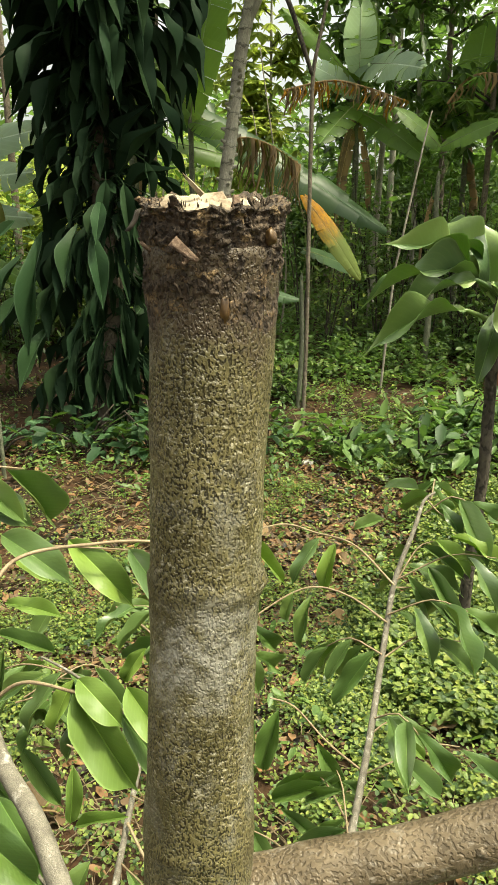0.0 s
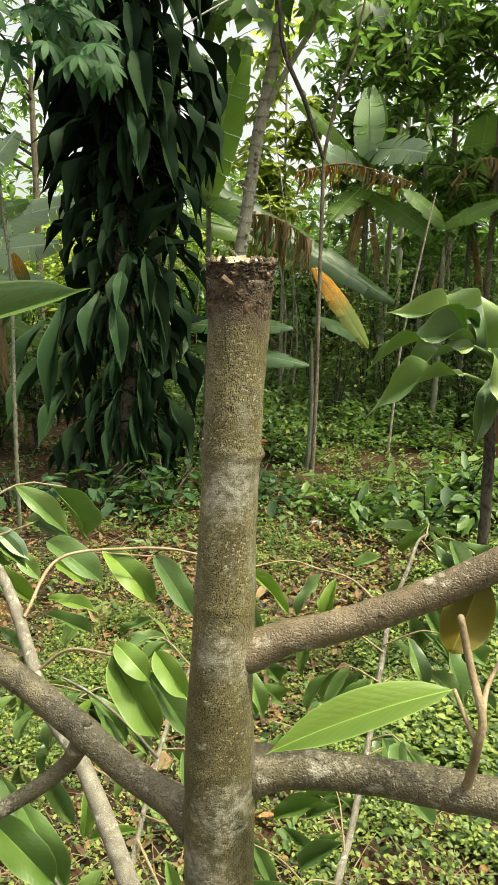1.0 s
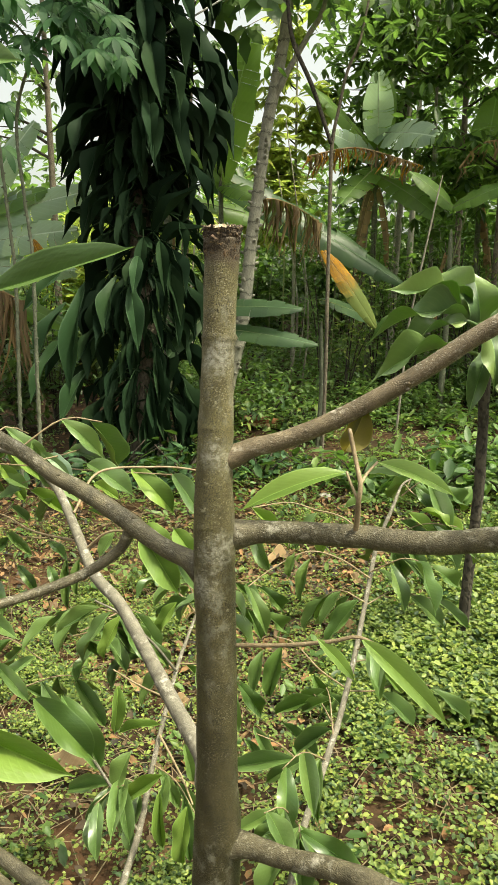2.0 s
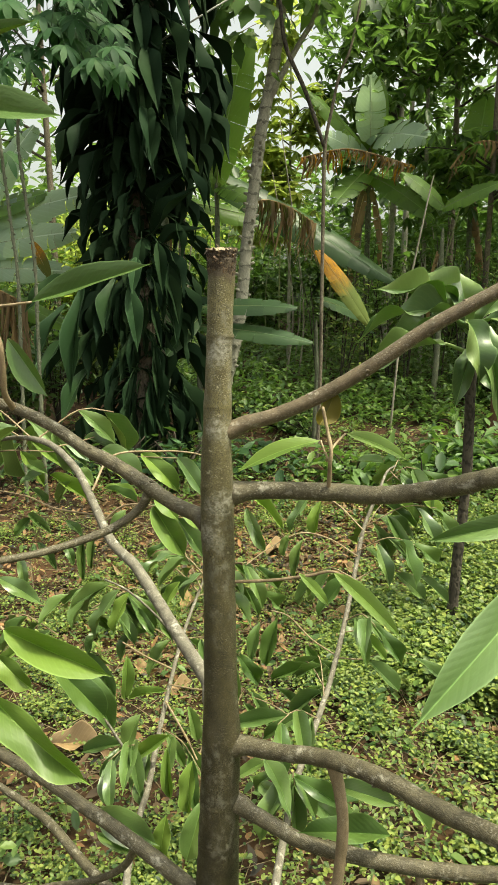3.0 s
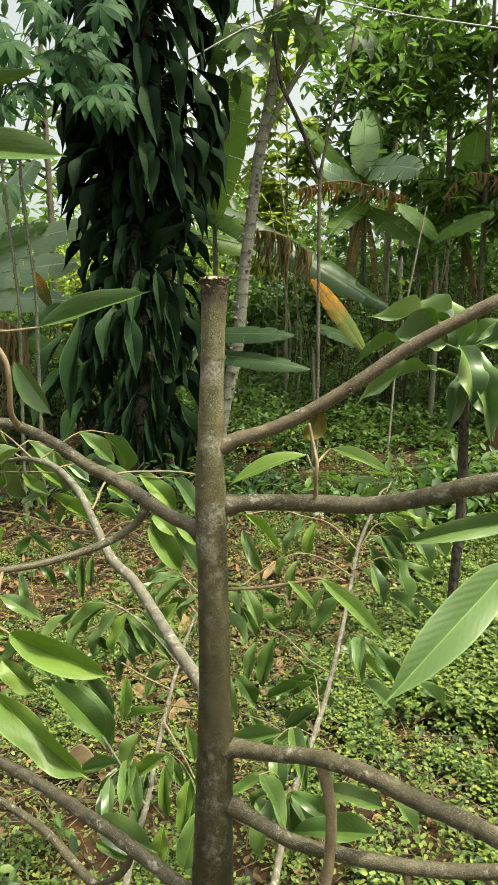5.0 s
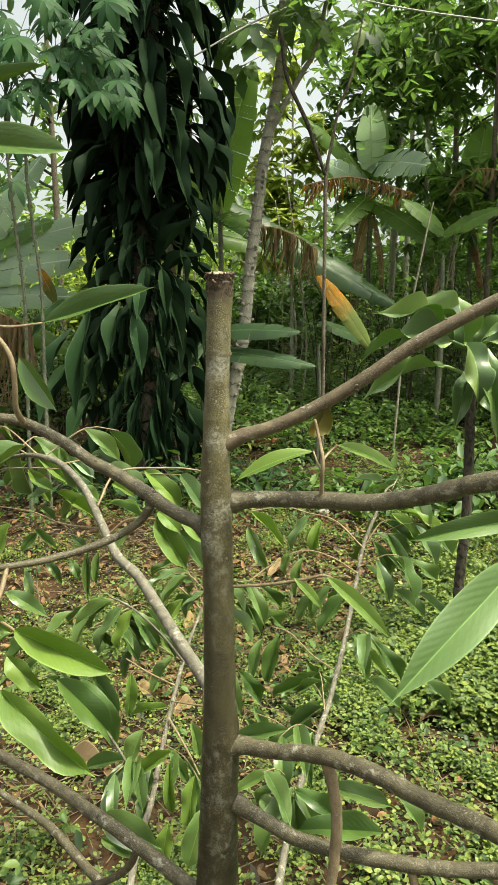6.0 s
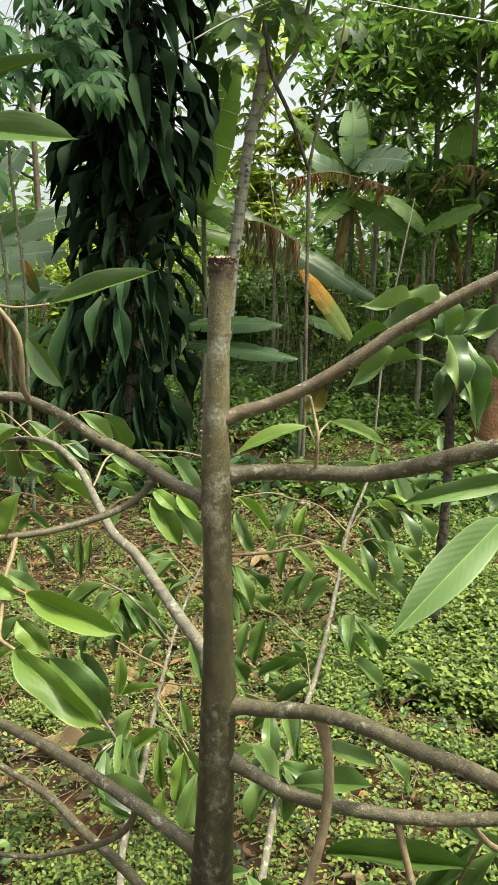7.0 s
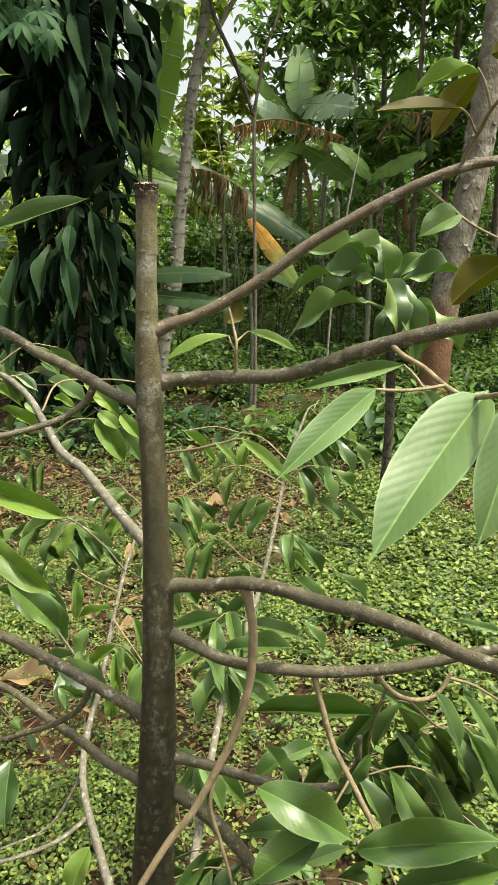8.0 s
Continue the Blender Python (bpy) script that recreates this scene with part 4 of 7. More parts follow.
for pts, r in (([(0.124, 0.214, 1.652), (0.125, 0.205, 1.675), (0.125, 0.2, 1.689), (0.126, 0.2, 1.704), (0.121, 0.21, 1.724), (0.115, 0.215, 1.748)], 0.0026),
               ([(0.126, 0.2, 1.704), (0.132, 0.22, 1.709), (0.141, 0.235, 1.716)], 0.0016), ([(0.125, 0.2, 1.689), (0.118, 0.205, 1.703), (0.114, 0.21, 1.712)], 0.0015),
               ([(0.324, 0.105, 1.712), (0.335, 0.08, 1.70), (0.355, 0.05, 1.689), (0.371, 0.0, 1.674), (0.38, -0.05, 1.671), (0.384, -0.14, 1.687), (0.39, -0.16, 1.696)], 0.0036),
               ([(0.371, 0.0, 1.675), (0.336, -0.02, 1.673), (0.309, -0.04, 1.675), (0.285, -0.06, 1.679)], 0.0022), ([(0.349, 0.01, 1.67), (0.34, 0.02, 1.683), (0.329, 0.03, 1.694)], 0.0018)):
    part("twig", limb("twig", pts, taper(r, r * 0.7, len(pts)), BARK_TWIG, 8, 0.004, 0.1), br_b)
leaves_on(br_b, LEAVES_B[:2], (0.1, -0.7, 1.0), seed=2, calm=FRESH)
leaves_on(br_b, LEAVES_B[2:3], (0.2, 1.0, 0.1), seed=2, copper=(0,))
leaves_on(br_b, LEAVES_B[3:5], (-0.45, -1, 0.4), seed=2, calm=BROAD)
leaves_on(br_b, LEAVES_B[5:6], (-0.18, -0.48, 0.92), seed=2, calm=BROAD)
leaves_on(br_b, LEAVES_B[6:], (0.0, -0.6, 1.0), seed=2, calm=BROAD)
for pts, r in (([(0.418, 0.203, 1.929), (0.425, 0.19, 1.952), (0.431, 0.17, 1.968), (0.436, 0.14, 1.988), (0.448, 0.12, 2.005), (0.46, 0.11, 2.03)], 0.003), ([(0.428, 0.172, 1.968), (0.412, 0.15, 1.984), (0.397, 0.13, 1.988)], 0.0018),
               ([(0.436, 0.14, 1.99), (0.426, 0.14, 2.019), (0.417, 0.14, 2.034)], 0.0018), ([(0.372, 0.212, 1.912), (0.411, 0.2, 1.88), (0.439, 0.19, 1.858), (0.472, 0.15, 1.835)], 0.0022),
               ([(0.472, 0.15, 1.835), (0.46, 0.06, 1.82), (0.421, -0.02, 1.809)], 0.0018)):
    part("twig", limb("twig", pts, taper(r, r * 0.7, len(pts)), BARK_TWIG, 8, 0.004, 0.1), br_a)
leaves_on(br_a, LEAVES_A[:1] + LEAVES_A[4:5], (0, -0.8, 0.6), seed=3, young=0.8)
leaves_on(br_a, LEAVES_A[1:4] + LEAVES_A[5:], (0.1, 0.9, 0.5), seed=3, copper=(0, 1, 2, 3))
br_t = branch("twig", [(0.0, 0.22, 1.537), (0.02, 0.22, 1.538), (0.066, 0.21, 1.547), (0.107, 0.2, 1.559), (0.132, 0.2, 1.565), (0.161, 0.2, 1.551)], [0.003, 0.0022, 0.002, 0.002, 0.0018, 0.0014], BARK_SHOOT, "thin red-brown leafy twig", 8)
leaves_on(br_t, LEAVES_T, (0.15, -0.7, 1.0), seed=4, calm=FRESH)
br_d = branch("branch", [(-0.004, 0.226, 1.318), (0.021, 0.218, 1.325), (0.038, 0.211, 1.331), (0.077, 0.19, 1.341), (0.138, 0.155, 1.362), (0.194, 0.115, 1.372), (0.239, 0.08, 1.373), (0.293, 0.035, 1.381), (0.33, 0.0, 1.384), (0.364, -0.03, 1.383), (0.395, -0.065, 1.382), (0.422, -0.1, 1.388), (0.49, -0.18, 1.40), (0.60, -0.30, 1.41)],
              [0.92 * r for r in [0.020, 0.0165, 0.0122, 0.0106, 0.0108, 0.0108, 0.0106, 0.0103, 0.01, 0.0098, 0.0095, 0.0092, 0.0085, 0.0075]], BARK_BRANCH, "thick grey-brown branch with a drooping shoot", 16)
shoot = part("shoot", limb("shoot", [(0.138, 0.158, 1.362), (0.148, 0.15, 1.328), (0.153, 0.147, 1.29), (0.152, 0.145, 1.245), (0.147, 0.14, 1.202), (0.127, 0.125, 1.136), (0.099, 0.11, 1.08), (0.067, 0.09, 1.028), (0.035, 0.074, 0.992), (-0.003, 0.05, 0.938), (-0.04, 0.03, 0.88)], [0.0084, 0.0070, 0.0066, 0.0064, 0.0062, 0.006, 0.0058, 0.0056, 0.0054, 0.0052, 0.005], BARK_SHOOT, 12, 0.006, 0.08), br_d, "ochre-brown drooping shoot")
part("twig", limb("twig", [(0.098, 0.11, 1.078), (0.093, 0.1, 1.03), (0.108, 0.09, 0.981), (0.127, 0.08, 0.913)], taper(0.0035, 0.0024, 4), BARK_TWIG, 8, 0.006), br_d)
br_e = branch("branch", [(0.0, 0.22, 1.25), (0.026, 0.22, 1.242), (0.042, 0.218, 1.234), (0.066, 0.216, 1.223), (0.108, 0.211, 1.206), (0.171, 0.205, 1.199), (0.249, 0.197, 1.198), (0.318, 0.189, 1.206), (0.384, 0.182, 1.22), (0.449, 0.175, 1.24), (0.488, 0.17, 1.254), (0.60, 0.16, 1.28), (0.72, 0.15, 1.30)],
              [0.0145, 0.0125, 0.0102, 0.0094, 0.0092, 0.0096, 0.0094, 0.009, 0.0086, 0.0082, 0.008, 0.007, 0.006], BARK_BRANCH, "dark grey-brown branch with leafy twigs", 14)
for pts, r in (([(0.245, 0.2, 1.196), (0.259, 0.19, 1.144), (0.277, 0.17, 1.089), (0.301, 0.14, 1.054), (0.323, 0.1, 1.029), (0.332, 0.06, 1.027), (0.30, 0.02, 1.05)], 0.0052), ([(0.335, 0.19, 1.205), (0.377, 0.22, 1.148), (0.42, 0.25, 1.119), (0.454, 0.26, 1.126), (0.477, 0.27, 1.16)], 0.0046),
               ([(0.472, 0.268, 1.15), (0.512, 0.26, 1.142), (0.557, 0.25, 1.118)], 0.003), ([(0.40, 0.235, 1.13), (0.45, 0.28, 1.06), (0.48, 0.30, 1.03)], 0.0026), ([(0.36, 0.205, 1.17), (0.35, 0.27, 1.05), (0.35, 0.30, 0.967)], 0.0026),
               ([(0.323, 0.1, 1.03), (0.34, 0.02, 1.02), (0.345, -0.03, 1.032)], 0.0022), ([(0.301, 0.14, 1.054), (0.27, 0.10, 1.03), (0.25, 0.05, 1.04)], 0.0022)):
    part("twig", limb("twig", pts, taper(r, r * 0.7, len(pts)), BARK_SHOOT, 8, 0.006, 0.1), br_e)
# mostly deep blades: shade of these low leaves put into their colour
leaves_on(br_e, LEAVES_E, (0.1, -0.75, 1.0), seed=5, deep=0.85)
leaves_on(br_e, LEAVES_E2[::2], (0.1, -0.75, 0.9), seed=6, slim=0.72, calm=BROAD)
leaves_on(br_e, LEAVES_E2[1::2], (0.1, -0.75, 0.8), seed=6, slim=0.8, deep=0.75)
br_f = branch("branch", [(0.0, 0.23, 1.075), (-0.026, 0.238, 1.084), (-0.044, 0.244, 1.091), (-0.086, 0.262, 1.104), (-0.138, 0.282, 1.121), (-0.215, 0.308, 1.145), (-0.305, 0.34, 1.168), (-0.42, 0.37, 1.19), (-0.55, 0.40, 1.20)], [0.016, 0.0138, 0.0112, 0.0104, 0.01, 0.0096, 0.009, 0.008, 0.007], BARK_BRANCH, "grey-brown lower branch", 14)
part("fork", limb("fork", [(-0.128, 0.282, 1.115), (-0.145, 0.295, 1.07), (-0.175, 0.313, 1.03), (-0.221, 0.33, 0.995), (-0.283, 0.35, 0.961), (-0.331, 0.36, 0.94), (-0.42, 0.37, 0.931)], taper(0.006, 0.004, 7), BARK_BRANCH, 10, 0.006, 0.08), br_f)
leaves_on(br_f, LEAVES_F[:1], (0, -0.8, 0.8), seed=7, deep=1.0)
leaves_on(br_f, LEAVES_F[1:], (0, -0.8, 0.8), seed=7, young=0.5)
branch("branch", [(0.0, 0.21, 0.972), (-0.028, 0.215, 0.976), (-0.05, 0.23, 0.974), (-0.104, 0.27, 0.969), (-0.171, 0.333, 0.965), (-0.258, 0.404, 0.961), (-0.336, 0.467, 0.967), (-0.40, 0.51, 0.965), (-0.50, 0.57, 0.96)], [0.013, 0.0112, 0.0094, 0.0086, 0.0084, 0.008, 0.0076, 0.007, 0.006], BARK_BRANCH, "olive-grey lower branch", 12)
br_h = branch("branch", [(0.0, 0.22, 1.028), (0.024, 0.222, 1.02), (0.059, 0.23, 1.005), (0.105, 0.24, 0.983), (0.172, 0.25, 0.955), (0.24, 0.26, 0.938), (0.298, 0.26, 0.946), (0.325, 0.25, 0.994), (0.328, 0.25, 1.048)], [0.013, 0.011, 0.0092, 0.0088, 0.0084, 0.008, 0.0074, 0.006, 0.005], BARK_BRANCH, "dark branch with an upturned end", 12)
br_i = branch("branch", [(0.0, 0.22, 0.985), (0.012, 0.22, 0.963), (0.057, 0.24, 0.909), (0.094, 0.25, 0.861), (0.133, 0.26, 0.801), (0.174, 0.27, 0.733), (0.24, 0.3, 0.66)], [0.016, 0.014, 0.0125, 0.012, 0.0115, 0.011, 0.01], BARK_BRANCH, "dark drooping lower branch", 12)
br_p = branch("branch", [(-0.002, 0.23, 1.352), (-0.018, 0.262, 1.357), (-0.029, 0.3, 1.361), (-0.077, 0.373, 1.373), (-0.137, 0.458, 1.397), (-0.195, 0.531, 1.425), (-0.253, 0.588, 1.444), (-0.307, 0.656, 1.487), (-0.365, 0.724, 1.536), (-0.434, 0.782, 1.569), (-0.485, 0.814, 1.576), (-0.55, 0.86, 1.57), (-0.66, 0.94, 1.54)],
              [0.012, 0.0105, 0.0098, 0.0096, 0.0094, 0.009, 0.0086, 0.008, 0.0074, 0.0068, 0.006, 0.005, 0.004], BARK_PALE, "pale grey branch reaching back with hanging leaves", 12)
BACK_TWIGS = (([(-0.32, 0.68, 1.51), (-0.305, 0.76, 1.56), (-0.225, 0.82, 1.56), (-0.171, 0.85, 1.553), (-0.131, 0.87, 1.54)], 0.0036), ([(-0.28, 0.625, 1.47), (-0.24, 0.62, 1.502), (-0.182, 0.6, 1.51), (-0.135, 0.6, 1.494)], 0.003), ([(-0.433, 0.78, 1.569), (-0.41, 0.85, 1.567), (-0.382, 0.92, 1.57)], 0.0028),
               ([(-0.29, 0.64, 1.475), (-0.425, 0.75, 1.45), (-0.531, 0.85, 1.443), (-0.676, 0.95, 1.427)], 0.0032), ([(-0.55, 0.86, 1.57), (-0.56, 0.93, 1.55), (-0.60, 1.0, 1.52)], 0.0026), ([(-0.485, 0.814, 1.576), (-0.455, 0.85, 1.568)], 0.002))
LOOSE_TWIGS = (([(-0.62, 0.85, 1.534), (-0.54, 0.85, 1.544), (-0.359, 0.85, 1.541), (-0.186, 0.85, 1.54)], 0.0024), ([(-0.425, 0.75, 1.45), (-0.486, 0.95, 1.366), (-0.584, 0.95, 1.366)], 0.0024), ([(-0.486, 0.95, 1.366), (-0.45, 0.95, 1.352), (-0.418, 0.95, 1.34)], 0.002), ([(-0.434, 0.782, 1.569), (-0.487, 0.95, 1.503), (-0.537, 0.95, 1.481)], 0.0022), ([(-0.53, 0.95, 1.366), (-0.574, 0.95, 1.285), (-0.549, 0.90, 1.20)], 0.0022), ([(-0.50, 0.95, 1.366), (-0.50, 0.95, 1.40), (-0.53, 0.95, 1.40)], 0.0018))
for pts, r in BACK_TWIGS + LOOSE_TWIGS:
    part("twig", limb("twig", pts, taper(0.68 * r, r * 0.45, len(pts)), BARK_TWIG, 8, 0.008, 0.12), br_p)
leaves_on(br_p, LEAVES_P3, (0.15, -0.75, 0.9), seed=15, slim=1.0, deep=0.3)
leaves_on(br_p, LEAVES_LEVEL, (0.2, -0.8, 0.9), seed=8, slim=0.92, deep=0.1, young=0.65)
leaves_on(br_p, LEAVES_P2, (0.15, -0.75, 0.9), seed=14, slim=1.0, deep=0.3)
leaves_on(br_p, LEAVES_P, (0.2, -0.8, 0.9), seed=8, slim=0.92, deep=0.1, young=0.65)
br_q = branch("branch", [(-0.02, 0.23, 0.40), (-0.09, 0.35, 0.43), (-0.20, 0.55, 0.47), (-0.30, 0.75, 0.52), (-0.333, 0.92, 0.556), (-0.33, 1.05, 0.60), (-0.335, 1.165, 0.656), (-0.333, 1.295, 0.738), (-0.324, 1.411, 0.825), (-0.306, 1.5, 0.899), (-0.28, 1.58, 0.975), (-0.25, 1.63, 1.04)], [0.74 * r for r in [0.0175, 0.0155, 0.014, 0.0128, 0.012, 0.0112, 0.0102, 0.009, 0.008, 0.0068, 0.0055, 0.004]], BARK_PALE, "pale low branch reaching back", 10, 0.012)
for pts, r in (([(-0.321, 1.4, 0.831), (-0.379, 1.35, 0.942), (-0.46, 1.33, 1.026), (-0.536, 1.35, 1.049)], 0.004), ([(-0.328, 1.35, 0.772), (-0.402, 1.3, 0.838), (-0.464, 1.28, 0.888)], 0.0032), ([(-0.33, 1.25, 0.728), (-0.25, 1.15, 0.691), (-0.192, 1.02, 0.717)], 0.0034),
               ([(-0.199, 1.2, 0.803), (-0.271, 1.25, 0.777), (-0.334, 1.3, 0.753)], 0.003), ([(-0.294, 1.55, 0.94), (-0.365, 1.6, 0.982), (-0.448, 1.62, 1.029)], 0.0034), ([(-0.33, 1.05, 0.60), (-0.45, 1.05, 0.80), (-0.54, 1.0, 0.96)], 0.004),
               ([(-0.26, 0.68, 0.50), (-0.326, 0.6, 0.49), (-0.418, 0.5, 0.525), (-0.52, 0.45, 0.558)], 0.006), ([(-0.31, 0.80, 0.53), (-0.394, 0.75, 0.40), (-0.509, 0.7, 0.366)], 0.004)):
    part("twig", limb("twig", pts, taper(r, r * 0.65, len(pts)), BARK_PALE if r > 0.0038 else BARK_TWIG, 8, 0.01, 0.1), br_q)
leaves_on(br_q, LEAVES_Q[:9] + LEAVES_Q[11:], (0.1, -0.65, 1.0), seed=9, slim=0.72, deep=0.12, young=0.6)
leaves_on(br_q, LEAVES_Q[9:11], (0.1, -0.65, 1.0), seed=9, slim=0.95, deep=1.0)
br_r = branch("branch", [(-0.01, 0.23, 0.46), (0.005, 0.36, 0.50), (0.02, 0.55, 0.58), (0.038, 0.72, 0.67), (0.061, 0.916, 0.739), (0.095, 1.037, 0.797), (0.134, 1.158, 0.872), (0.169, 1.289, 0.973), (0.199, 1.419, 1.094), (0.223, 1.5, 1.202), (0.264, 1.56, 1.296), (0.292, 1.62, 1.348), (0.32, 1.65, 1.36)], [0.74 * r for r in [0.0165, 0.0142, 0.013, 0.012, 0.0112, 0.0106, 0.01, 0.0094, 0.0088, 0.0080, 0.0068, 0.005, 0.0035]], BARK_PALE, "pale slim branch rising behind the stem", 10, 0.012)
UPPER_TWIGS = (([(0.221, 1.49, 1.195), (0.134, 1.55, 1.259), (0.045, 1.58, 1.273), (-0.03, 1.58, 1.29), (-0.127, 1.5, 1.292)], 0.0038), ([(0.206, 1.44, 1.13), (0.121, 1.5, 1.159), (0.033, 1.5, 1.173), (-0.06, 1.47, 1.13), (-0.121, 1.4, 1.099)], 0.0038), ([(0.222, 1.49, 1.19), (0.291, 1.5, 1.186), (0.359, 1.5, 1.172)], 0.003), ([(0.19, 1.39, 1.07), (0.275, 1.45, 1.096), (0.347, 1.5, 1.063), (0.415, 1.5, 1.058)], 0.003), ([(0.152, 1.23, 0.92), (0.082, 1.3, 0.928), (0.013, 1.35, 0.969), (-0.04, 1.36, 0.98)], 0.0034))
LOWER_TWIGS = (([(0.165, 1.28, 0.965), (0.212, 1.38, 0.925), (0.255, 1.4, 0.914)], 0.0026), ([(0.15, 1.22, 0.92), (0.23, 1.35, 0.853), (0.315, 1.4, 0.861), (0.388, 1.45, 0.823)], 0.003), ([(0.3, 1.62, 1.35), (0.33, 1.58, 1.33), (0.41, 1.6, 1.29)], 0.0028), ([(0.095, 1.037, 0.797), (0.0, 1.15, 0.8), (-0.09, 1.2, 0.8)], 0.003), ([(0.061, 0.916, 0.739), (0.0, 1.02, 0.69), (-0.06, 1.1, 0.65)], 0.003))
for pts, r in UPPER_TWIGS + LOWER_TWIGS:
    part("twig", limb("twig", pts, taper(0.68 * r, r * 0.45, len(pts)), BARK_TWIG, 8, 0.008, 0.12), br_r)
leaves_on(br_r, LEAVES_R, (0.1, -0.65, 1.0), seed=10, slim=0.78, deep=0.2, young=0.45)
leaves_on(br_r, LEAVES_R2, (-0.1, -0.65, 1.0), seed=12, slim=0.7, deep=0.1, young=0.2)

# white glare put into this leaf's colour by the pale waxy material
GLARE_LEAF = blade("leaf", LEAF_WAXY, LEAF_WAXY, arch=0.06, fold=0.2, wave=0.05, seed=77)
part("leaf", GLARE_LEAF, br_p, "leaf with white glare in its colour", leaf_pose((-0.438, 0.85, 1.566), (-0.378, 0.83, 1.529), 0.026, (0.1, -0.7, 0.9)))


def dress(limb_ob, line, seed, twigs, leaves, reach, near=0.15, far=1.0, lean=(0, 0, 0)):
    """More hanging leaves on thin side twigs along a limb."""
    rg = random.Random(seed)
    pts = spline(line, 0.02)
    for _ in range(twigs):
        p = Vector(pts[int(rg.uniform(near, far) * (len(pts) - 1))])
        a = rg.uniform(0, 6.28)
        d = Vector((math.cos(a), math.sin(a) * 0.7, rg.uniform(-0.1, 0.6))) + Vector(lean)
        d = d.normalized() * reach * rg.uniform(0.6, 1.3)
        mid, end = p + d * 0.55 + Vector((0, 0, 0.02)), p + d + Vector((0, 0, -0.02))
        part("twig", limb("twig", [p, mid, end], [0.0020, 0.0016, 0.0011], BARK_TWIG, 6, 0.02, 0.15), limb_ob)
        for k in range(leaves):
            t = (k + 0.6) / leaves
            q = p.lerp(mid, t / 0.55) if t < 0.55 else mid.lerp(end, (t - 0.55) / 0.45)
            s = 1 if k % 2 else -1
            out = Vector((d.y, -d.x, 0)).normalized() * s * rg.uniform(0.2, 0.9) + d.normalized() * 0.6 + Vector((0, 0, -rg.uniform(0.5, 1.5)))
            ln = rg.uniform(0.10, 0.17)
            part("leaf", DEEP[k % 3] if rg.random() < 0.3 else BLADES[rg.randrange(4)], limb_ob, m=leaf_pose(q, q + out.normalized() * ln, ln * rg.uniform(0.22, 0.30), (out.x * 0.5 + rg.uniform(-0.5, 0.5), -0.8, 0.8)))


dress(br_q, [(-0.333, 0.92, 0.556), (-0.335, 1.165, 0.656), (-0.324, 1.411, 0.825), (-0.25, 1.63, 1.04)], 21, 9, 5, 0.20)
dress(br_q, [(-0.46, 1.33, 1.026), (-0.60, 1.3, 0.95), (-0.75, 1.25, 0.8)], 22, 6, 5, 0.18, 0.0)
dress(br_r, [(0.095, 1.037, 0.797), (0.169, 1.289, 0.973), (0.223, 1.5, 1.202), (0.32, 1.65, 1.36)], 23, 7, 5, 0.18)
dress(br_p, [(-0.365, 0.724, 1.536), (-0.485, 0.814, 1.576), (-0.66, 0.94, 1.54)], 34, 4, 3, 0.15, 0.0, 1.0, (-0.3, 0.7, 0))
dress(br_r, [(0.02, 0.55, 0.58), (0.061, 0.916, 0.739), (0.134, 1.158, 0.872)], 35, 6, 5, 0.17, 0.2, 1.0, (-0.3, 0.2, 0.2))
dress(br_e, [(0.384, 0.24, 1.16), (0.45, 0.30, 1.02), (0.52, 0.36, 0.92)], 25, 4, 5, 0.15, 0.2, 1.0, (0.8, 0.5, -0.8))
dress(br_h, [(0.24, 0.26, 0.938), (0.32, 0.255, 0.97), (0.38, 0.30, 0.90), (0.46, 0.36, 0.82)], 26, 5, 5, 0.16, 0.0)
dress(br_i, [(0.133, 0.26, 0.801), (0.174, 0.27, 0.733), (0.24, 0.3, 0.66), (0.34, 0.4, 0.6)], 27, 5, 5, 0.17, 0.1)


